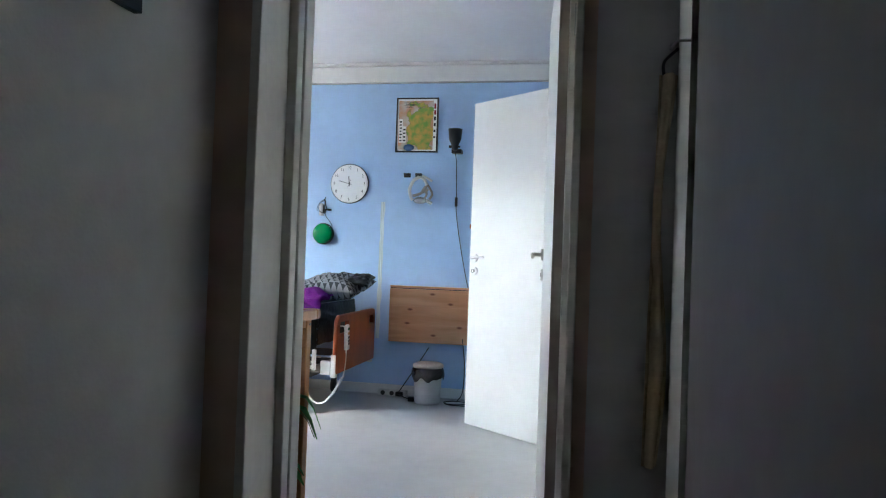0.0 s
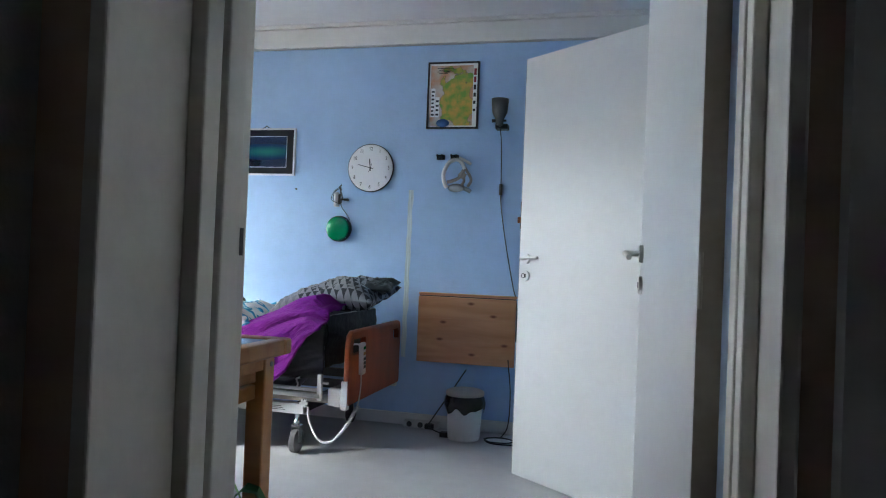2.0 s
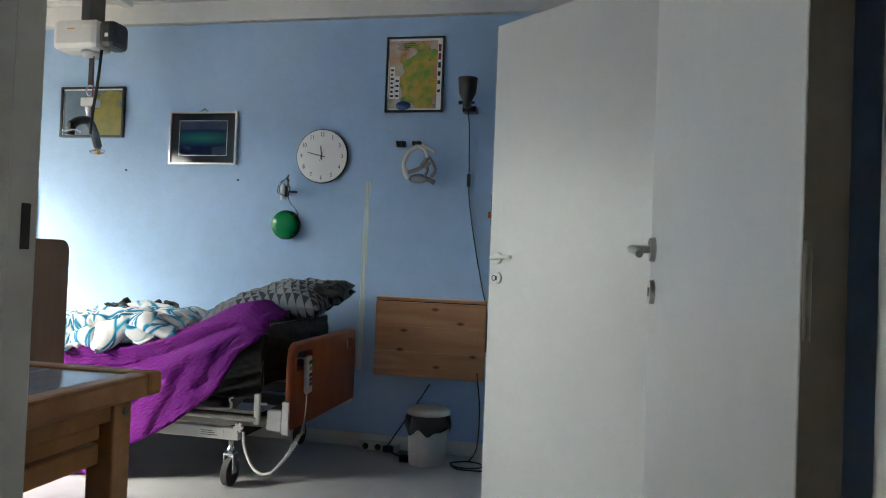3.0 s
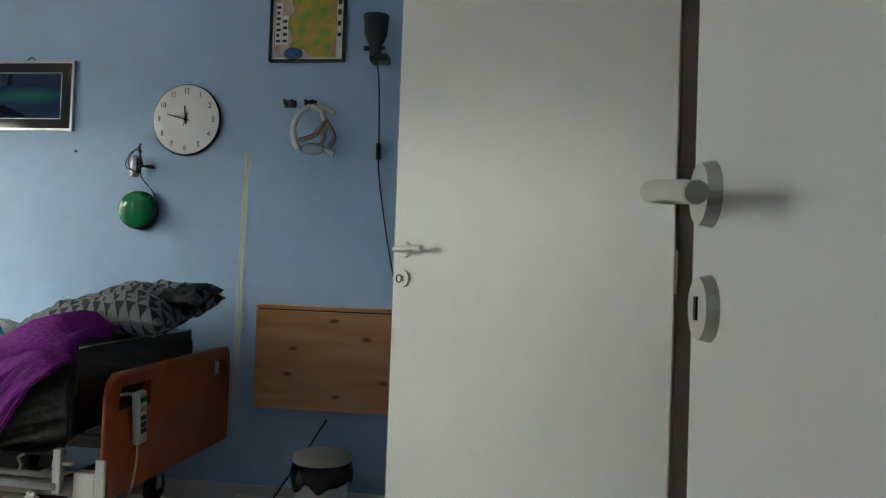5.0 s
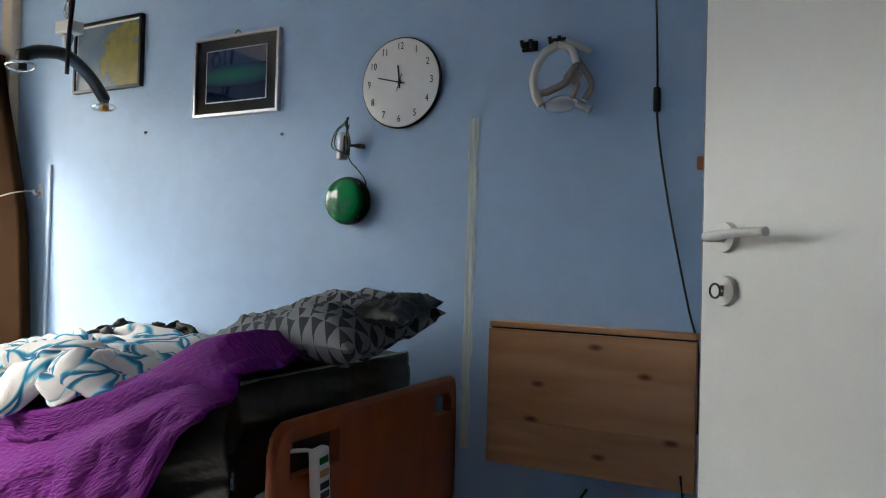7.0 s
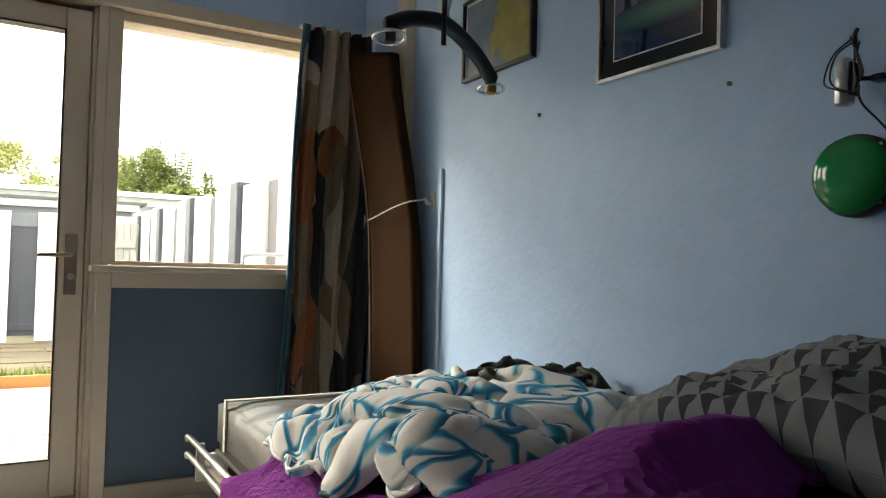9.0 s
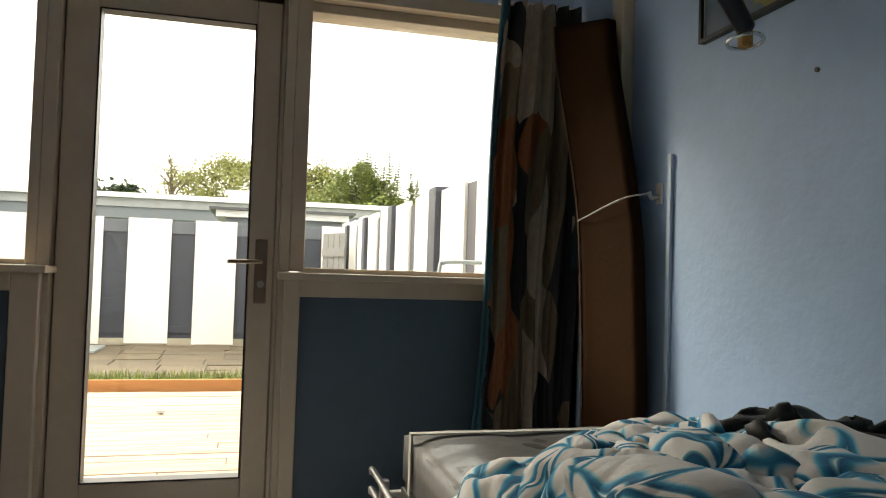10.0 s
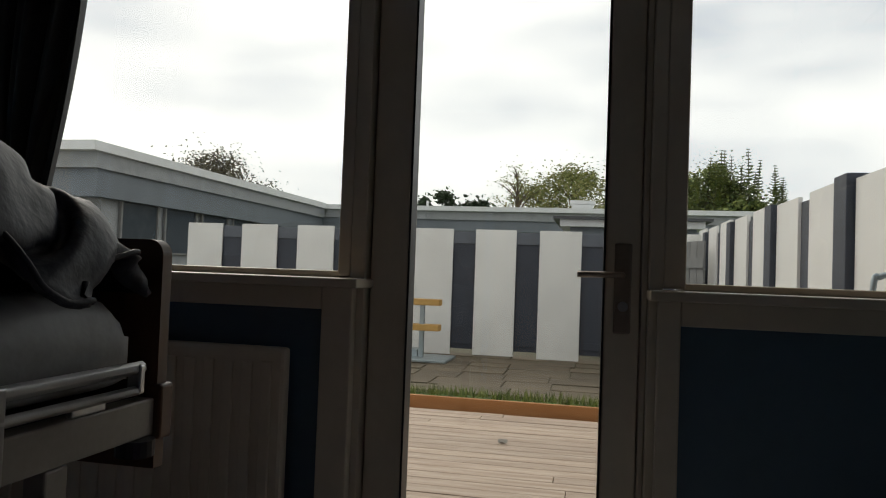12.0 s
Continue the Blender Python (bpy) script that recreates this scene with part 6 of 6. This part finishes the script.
def pad_at(u, v):
    sway = -0.05 * smooth(0.3, 0.7, v) - 0.26 * smooth(0.55, 1.05, v)
    back = 1 - smooth(0.62, 0.95, v)
    lx, rx = -3.925 - 0.095 * back + sway * 1.08 + 0.005 * noise.noise((v * 30, u, 0)), -3.615 - 0.095 * back + sway * 0.95
    return Vector((lx + (rx - lx) * u, 5.325 + 0.052 * back + 0.05 * u - 0.01 * math.sin(math.pi * v), 0.02 + 1.965 * v - 0.075 * u * v))
pad = thing("foam_board", "tall bowed brown board tied upright in the corner", "board")
thick(part("board", sheet(10, 60, pad_at), FOAM, pad), 0.035, 1)
# lighter strip added for the light catching this edge of the board
part("edge", tube([pad_at(0.0, k / 30) + Vector((0.0, -0.004, 0.0)) for k in range(31)], 0.003, 6), LIGHTWOOD, pad, "pale strip for light along the edge")
part("string", tube(curve_points([(-4.075, 5.385, 1.205), (-4.07, 5.36, 1.207), (-3.98, 5.355, 1.22), (-3.86, 5.372, 1.25), (-3.775, 5.40, 1.272), (-3.745, 5.462, 1.285)], 6), 0.003, 6), STRING, pad)
hk = thing("wall_hook", "white plastic hook plate on the wall", "hook", at=(-3.745, NORTH, 1.285))
part("plate", boxes((-0.016, 0.022, -0.006, 0, -0.035, 0.035), bevel=0.003), WHITEPL, hk)
part("peg", tube(curve_points([(0, -0.005, -0.01), (0, -0.03, -0.015), (0, -0.04, 0.005)], 5), 0.008), METAL, hk)

rad_ = thing("radiator", "cream panel radiator with vertical flutes under the window", "radiator", at=(-4.40, 2.81, 0.44))
b = boxes((-0.035, 0.012, -0.50, 0.50, -0.33, 0.34), bevel=0.012)
part("panel", b, FRAME, rad_)
for k in range(16):
    part("flute", boxes((0.012, 0.021, -0.47 + 0.06 * k, -0.435 + 0.06 * k, -0.30, 0.30), bevel=0.004), FRAME, rad_)
part("bracket", boxes((-0.07, -0.035, -0.35, -0.31, -0.25, 0.25)), FRAME, rad_)
part("bracket", boxes((-0.07, -0.035, 0.31, 0.35, -0.25, 0.25)), FRAME, rad_)

# ---- hall ----
t = thing("hall_picture", "dark-framed picture on the hall wall", "picture", at=(-1.03, 1.30, 1.80))
part("frame", boxes((0, 0.02, -0.30, 0.30, -0.215, -0.195), (0, 0.02, -0.30, 0.30, 0.195, 0.215), (0, 0.02, -0.30, -0.28, -0.195, 0.195), (0, 0.02, 0.28, 0.30, -0.195, 0.195)), BLACK_FRAME, t)
part("print", boxes((0, 0.008, -0.28, 0.28, -0.195, 0.195)), CH2, t)
sc = thing("hanging_scarf", "beige canvas strap hanging on a wire hook in the hall", "strap", at=(0.194, 1.905, 0))
thick(part("cloth", sheet(8, 40, lambda u, v: Vector((-0.016 + 0.05 * u * (0.7 + 0.3 * math.sin(7 * v)) - 0.015 * (1 - v), 0.02 * math.sin(9 * u) + 0.01 * math.sin(5 * v), 0.56 + 0.94 * v))), SCARF, sc), 0.006)
part("loop", tube(curve_points([(0.0, 0.0, 1.48), (-0.006, 0.0, 1.53), (0.02, -0.05, 1.55)], 5), 0.004, 6), DARKGREY, sc)
hk = thing("wire_hook", "thin metal hook on the hall corner post", "hook", at=(0.214, 1.72, 1.52))
part("wire", tube(curve_points([(0.03, -0.027, 0.0), (-0.015, -0.029, 0.0), (-0.02, 0.0, 0.004), (-0.02, 0.10, 0.02), (-0.018, 0.11, 0.035)], 5), 0.003, 6), METAL, hk)


# ---- outdoors ----
single("ground", boxes((-600, -4.9, -400, 400, -0.30, -0.20)), GRASS, "grass ground reaching the horizon", "ground", kind=S)
single("deck_base", boxes((-8.05, -4.66, -2.0, 5.3, -0.20, -0.085)), FENCE_GREY, "joists under the garden deck", "deck", kind=S)
deck = thing("deck", "pale weathered timber deck with narrow gaps", "deck", kind=S, at=(-6, 2, -0.05))
single("paving_bed", boxes((-15.5, -8.25, -6.0, 5.6, -0.22, -0.145)), material("paving_joint_soil", (0.13, 0.12, 0.08), 0.95), "soil between paving slabs", "paving", kind=S)
single("grass_strip", sheet(60, 8, lambda u, v: Vector((-8.125 - 0.42 * v, -2 + 7.3 * u, 0.03 - 0.12 * v * v + 0.025 * noise.noise((u * 60, v * 5, 0))))), VERGE, "narrow grass verge behind the deck edge", "grass", kind="stuff")
blades = bmesh.new()
grng = random.Random(77)
for _ in range(2600):
    gx, gy = grng.uniform(-8.60, -8.13), grng.uniform(0.5, 5.2)
    gz, a, h, w = -0.03 + 0.25 * max(0, gx + 8.40), grng.uniform(0, 2 * math.pi), grng.uniform(0.05, 0.11), 0.006
    lean = Vector((grng.uniform(-0.03, 0.03), grng.uniform(-0.03, 0.03), h))
    c, d = Vector((gx, gy, gz)), Vector((math.cos(a) * w, math.sin(a) * w, 0))
    blades.faces.new([blades.verts.new(q) for q in (c - d, c + d, c + lean)])
single("grass_blades", blades, LEAF_B, "short green grass along the deck edge", "grass", kind="stuff")
single("deck_edge_board", boxes((-8.12, -8.08, -2.0, 5.3, -0.15, 0.036), bevel=0.004), EDGE_WOOD, "orange-brown edge board of the deck", "board", kind=S)

FXW = -12.55
wfence = thing("fence_west", "garden fence of wide white boards on dark blue-black panels", "fence", at=(FXW, 1.0, -0.13))
wo = Matrix.Translation((-FXW, -1.0, 0.13))
nfence = thing("fence_north", "white boarded garden fence with dark posts", "fence", at=(-9, 5.5, -0.13))
no_ = Matrix.Translation((9, -5.5, 0.13))
for i in range(-5, 4):
    y = 2.497 + 0.892 * i
    part("board", moved(boxes((FXW - 0.0, FXW + 0.028, y, y + 0.57, -0.12 - 0.02 * (i % 2), 1.632), bevel=0.003), wo), FENCE_WHITE, wfence)
    part("dark_panel", moved(boxes((FXW - 0.05, FXW - 0.02, y + 0.50, y + 0.96, -0.05, 1.55), bevel=0.003), wo), FENCE_DARK, wfence)
    part("rail", moved(boxes((FXW - 0.019, FXW - 0.002, y + 0.571, y + 0.891, 1.43, 1.60), bevel=0.003), wo), FENCE_RAIL, wfence, "grey-blue top rail")
    part("rail", moved(boxes((FXW - 0.019, FXW - 0.002, y + 0.571, y + 0.891, 0.02, 0.12), bevel=0.003), wo), FENCE_DARK, wfence)
for i in range(-2, 8):
    x = -6.67 - 0.865 * i
    part("board", moved(boxes((x, x + 0.60, 5.5, 5.53, -0.10, 1.592 + 0.012 * i + 0.012 * (i % 2)), bevel=0.003), no_), FENCE_WHITE, nfence)
    part("post", moved(boxes((x - (0.235 if i % 2 == 0 else 0.262), x - 0.02, 5.46 if i % 2 == 0 else 5.52, 5.58, -0.12, 1.625 if i % 2 == 0 else 1.58), bevel=0.004), no_), FENCE_DARK, nfence)
    part("rail", moved(boxes((x - 0.30, x + 0.01, 5.56, 5.60, 1.34, 1.44)), no_), FENCE_WHITE, nfence)
gate = thing("garden_gate", "small grey weathered garden gate ajar", "gate", at=(-11.9, 5.15, -0.13))
gm = Matrix.Rotation(radians(24), 4, "Z")
for k in range(4):
    part("plank", moved(boxes((0.0 + k * 0.15, 0.14 + k * 0.15, -0.012, 0.012, 0.08, 1.62)), gm), FENCE_GREY, gate)
for z in (1.30, 0.25):
    part("brace", moved(boxes((0, 0.6, -0.03, -0.012, z, z + 0.12)), gm), FENCE_GREY, gate)

# low flat-roofed building in an L round the garden
bld = thing("apartment_building", "low flat-roofed building with grey fascia and white roof edge", "building", at=(-21, -3, -0.2))
bo = Matrix.Translation((21, 3, 0.2))
part("wall", moved(boxes((-27, -21.0, -9, 8.5, -0.2, 2.3), (-21.2, -12.2, -9, -3.25, -0.2, 2.2)), bo), BUILD_WALL, bld)
part("fascia", moved(boxes((-27, -20.85, -9.2, 8.6, 2.38, 2.60), (-20.85, -11.75, -9.2, -3.02, 2.36, 2.60)), bo), BUILD_WALL, bld, "light grey fascia")
part("wall_band", moved(boxes((-27, -20.9, -9.1, 8.55, 2.1, 2.38), (-20.9, -11.85, -9.1, -3.08, 1.95, 2.36)), bo), FASCIA, bld, "dark grey band under the fascia")
part("roof", moved(boxes((-27.1, -20.75, -9.3, 8.7, 2.60, 2.72), (-20.75, -11.6, -9.3, -2.95, 2.60, 2.74)), bo), ROOF_WHITE, bld)
for i in range(7):
    x = -12.6 - i * 1.2
    w = part("window", moved(boxes((x - 1.02, x, -3.235, -3.19, 1.15, 1.18), (x - 1.02, x, -3.235, -3.19, 2.11, 2.14), (x - 1.02, x - 0.98, -3.235, -3.19, 1.18, 2.11), (x - 0.04, x, -3.235, -3.19, 1.18, 2.11)), bo), FENCE_GREY, bld)
    pn = part("pane", moved(boxes((x - 0.98, x - 0.04, -3.235, -3.22, 1.18, 2.11)), bo), WINDOW_DARK, w)
part("roof_vent", moved(boxes((-21.6, -21.1, 3.5, 4.02, 2.72, 2.86), (-21.65, -21.05, 3.45, 4.07, 2.86, 2.95), bevel=0.01), bo), ROOF_WHITE, bld, "white roof vent box")
part("vent_pipe", moved(cyl(bmesh.new(), (-21.3, -0.3, 2.7), (-21.3, -0.3, 2.9), 0.03), bo), ROOF_WHITE, bld)
part("vent_pipe", moved(cyl(bmesh.new(), (-21.3, 1.9, 2.7), (-21.3, 1.9, 2.86), 0.03), bo), ROOF_WHITE, bld)
shed = thing("garden_shed", "small grey garden shed with a thin flat roof", "shed", at=(-14.4, 4.6, -0.2))
so = Matrix.Translation((14.4, -4.6, 0.2))
part("wall", moved(boxes((-15.2, -13.75, 3.75, 5.6, -0.2, 1.78)), so), FASCIA, shed)
part("roof", moved(boxes((-15.5, -13.5, 3.5, 5.8, 1.885, 1.925)), so), DARKGREY, shed)
part("fascia", moved(boxes((-15.4, -13.6, 3.6, 5.7, 1.78, 1.885)), so), ROOF_WHITE, shed)

bench = thing("garden_bench", "yellow timber slats on a galvanised stand", "garden seat", at=(-11.75, 1.95, -0.13))
for z in (0.745, 0.415):
    part("slat", boxes((-0.10, 0.10, -0.28, 0.24, z - 0.04, z + 0.04), bevel=0.006), YELLOWWOOD, bench)
part("post", boxes((-0.03, 0.03, -0.03, 0.03, 0.02, 0.71), bevel=0.004), GALV, bench)
part("foot", boxes((-0.35, 0.35, -0.45, 0.40, 0.0, 0.03), (-0.25, 0.0, -0.30, -0.05, 0.03, 0.12), bevel=0.004), GALV, bench)

lf = single("fallen_leaf", moved(sheet(6, 6, lambda u, v: Vector((0.05 * (u - 0.5), 0.07 * (v - 0.5) * (1 - abs(2 * u - 1) * 0.7), 0.012 * math.sin(6 * u) + 0.016))), Matrix.Translation((-7.05, 3.62, -0.05))), LEAF_EDGE, "dry brown leaf lying on the deck", "leaf")
rail = thing("garden_handrail", "bent grey tubular handrail by the deck", "handrail", at=(-5.6, 5.2, -0.05))
part("tube", tube(curve_points([(0, 0.02, -0.05), (0, 0.02, 0.6), (0, 0.03, 1.06), (0, 0.055, 1.105), (0, 0.10, 1.115), (0, 0.28, 1.115)], 6), 0.0125), GALV, rail)


def leaf_cloud(bm, centre, r, n, size, rng, squash=0.8):
    """Scattered leaf quads round a point, dense at the middle."""
    for _ in range(n):
        d = Vector((rng.gauss(0, 1), rng.gauss(0, 1), rng.gauss(0, 1)))
        d.normalize()
        p = Vector(centre) + d * r * (rng.random() ** 0.45)
        p.z = centre[2] + (p.z - centre[2]) * squash
        a = Vector((rng.gauss(0, 1), rng.gauss(0, 1), rng.gauss(0, 0.6))).normalized()
        b = a.cross(Vector((rng.gauss(0, 1), rng.gauss(0, 1), rng.gauss(0, 1)))).normalized()
        s = size * rng.uniform(0.6, 1.3)
        q = [p - a * s, p + b * s * 0.5, p + a * s, p - b * s * 0.5]
        bm.faces.new([bm.verts.new(k) for k in q])


def tree(name, label, x, y, h, spread, mat, seed, clumps=26, leaves=150, size=0.10, low=0.35, bare=0.0, slim=False):
    rng = random.Random(seed)
    t = thing(name, label, "tree", at=(x, y, -0.2))
    pts = [(0, 0, 0), (0.06 * rng.uniform(-1, 1), 0.05, h * 0.3), (0.12 * rng.uniform(-1, 1), 0.1, h * 0.62), (0.1, 0.05, h * 0.93)]
    cp = curve_points(pts, 5)
    wood_bm = tube(cp, [0.02 + 0.14 * (h / 5) * (1 - i / len(cp)) for i in range(len(cp))], 8)
    crown = bmesh.new()
    for k in range(clumps):
        f = low + (1 - low) * (k + rng.random()) / clumps
        a = rng.uniform(0, 2 * math.pi)
        wide = spread * (math.sin(math.pi * min(1, max(0.08, (f - low) / (1 - low) * 0.86 + 0.12))) ** 0.7 if not slim else (1.12 - f))
        rad = wide * rng.uniform(0.35, 1.0)
        tip = Vector((rad * math.cos(a), rad * math.sin(a), h * f + rng.uniform(-0.1, 0.25)))
        root = Vector((0.05, 0.05, max(0.25 * h, h * f - 0.55 * rad - 0.15)))
        mid = (root + tip) / 2 + Vector((0, 0, 0.12))
        tube(curve_points([root, mid, tip], 3), [0.035, 0.03, 0.026, 0.02, 0.014, 0.010, 0.006], 5, bm=wood_bm)
        if rng.random() > bare:
            leaf_cloud(crown, tip, spread * rng.uniform(0.13, 0.26), leaves, size, rng)
        leaf_cloud(crown, mid, spread * 0.22, leaves // 4, size, rng)
        leaf_cloud(crown, tip + Vector((0.1 * math.cos(a), 0.1 * math.sin(a), 0.12)), spread * 0.42, leaves // 8, size, rng)
    part("trunk", wood_bm, BARK, t)
    part("crown", crown, mat, t)
    return t


tree("tree", "leafy tree with yellowing crown behind the roofs", -29, 3.2, 4.9, 2.6, LEAF_A, 3, 90, 190, 0.052)
tree("tree", "sparse twiggy tree behind the roofs", -28, 1.3, 5.0, 1.7, LEAF_A, 5, 44, 40, 0.045, bare=0.4)
tree("tree", "green tree with feathery shoots behind the fence", -22.5, 7.0, 4.0, 1.6, LEAF_B, 7, 80, 170, 0.050)
feathery = tree("tree", "green tree with upright feathery shoots behind the fence", -21.6, 7.6, 3.1, 1.3, LEAF_B, 8, 50, 90, 0.07)
frng = random.Random(31)
for k in range(15):
    by, bx = -1.15 + 2.3 * k / 14 + frng.uniform(-0.08, 0.08), frng.uniform(-0.5, 0.5)
    top = 4.55 - 0.55 * abs(by + 0.25) + frng.uniform(-0.25, 0.1)
    stem = curve_points([(bx, by, 2.2), (bx + 0.03, by + 0.02, (2.2 + top) / 2), (bx + 0.05, by + frng.uniform(-0.08, 0.08), top)], 6)
    shoot = part("shoot", tube(stem, 0.010, 5), BARK, feathery)
    lb = bmesh.new()
    for j in range(26):
        f = j / 25
        c = stem[min(len(stem) - 1, int(f * (len(stem) - 1)))].copy()
        c.z = 2.35 + (top - 2.33) * f
        reach = 0.30 * (1 - f) + 0.06
        for _ in range(10):
            a = frng.uniform(0, 2 * math.pi)
            d, w = Vector((math.cos(a), math.sin(a), 0.35)), Vector((-math.sin(a), math.cos(a), 0)) * 0.038
            m_ = c + d * reach * 0.5
            lb.faces.new([lb.verts.new(q) for q in (c, m_ + w, c + d * reach * frng.uniform(0.8, 1.15), m_ - w)])
    part("foliage", lb, LEAF_B, shoot)
tree("tree", "green tree behind the fence", -24.5, 5.9, 4.2, 1.9, LEAF_A, 12, 80, 180, 0.050)
tree("tree", "red-brown thin tree behind the long roof", -25.5, -8.9, 4.75, 2.6, LEAF_D, 9, 120, 120, 0.050)
for i, (y, h, r) in enumerate(((-4.0, 5.2, 1.6), (-2.9, 5.5, 1.9), (-1.5, 5.2, 1.7), (5.8, 4.9, 1.6))):
    tree("tree", "dark round tree far behind the roofs", -42, y * 1.35, h, r, LEAF_C, 20 + i, 16, 140, 0.14, low=0.3)

# deck boards and slabs, one piece each
def plank(w, L):
    b = boxes((-w / 2, w / 2, -L / 2, L / 2, -0.028, 0.0), bevel=0.003)
    return mesh_of("deck_board", b, DECK)
rng = random.Random(4)
for i in range(27):
    x = -4.74 - 0.123 * i
    cut = rng.uniform(0.5, 4.6)
    for a, b in ((-2.0, cut - 0.002), (cut + 0.002, 5.3)):
        ob = new("deck_board", plank(0.116, b - a))
        ob.parent = deck
        ob.location = (x + 6, (a + b) / 2 - 2, rng.uniform(-0.0015, 0.0015))
slabs = thing("paving", "brown-grey worn paving slabs with mossy joints", "paving", kind=S, at=(-10.4, 0, -0.13))
variants = []
for w, d in ((0.49, 0.49), (0.49, 0.34), (0.74, 0.49)):
    variants.append((w, d, mesh_of("slab", boxes((-w / 2, w / 2, -d / 2, d / 2, -0.04, 0.0), bevel=0.006), SLAB)))
x = -8.32
while x > -12.45:
    row = rng.choice((0.49, 0.49, 0.34))
    y = -5.9 + rng.uniform(0, 0.3)
    while y < 5.4:
        w, d, me = rng.choice([q for q in ((0.49, 0.49, 0), (0.49, 0.34, 1), (0.74, 0.49, 2))])
        ob = new("slab", variants[me][2])
        ob.parent = slabs
        turn = rng.choice((0, 90)) if me == 0 else 90
        ww = w
        ob.scale = (1, 1, 1)
        ob.rotation_euler = (radians(rng.uniform(-0.5, 0.5)), radians(rng.uniform(-0.5, 0.5)), radians(90))
        ob.location = (x - 0.245 + 10.4, y + ww / 2, rng.uniform(-0.006, 0.004))
        y += ww + 0.012
    x -= 0.503
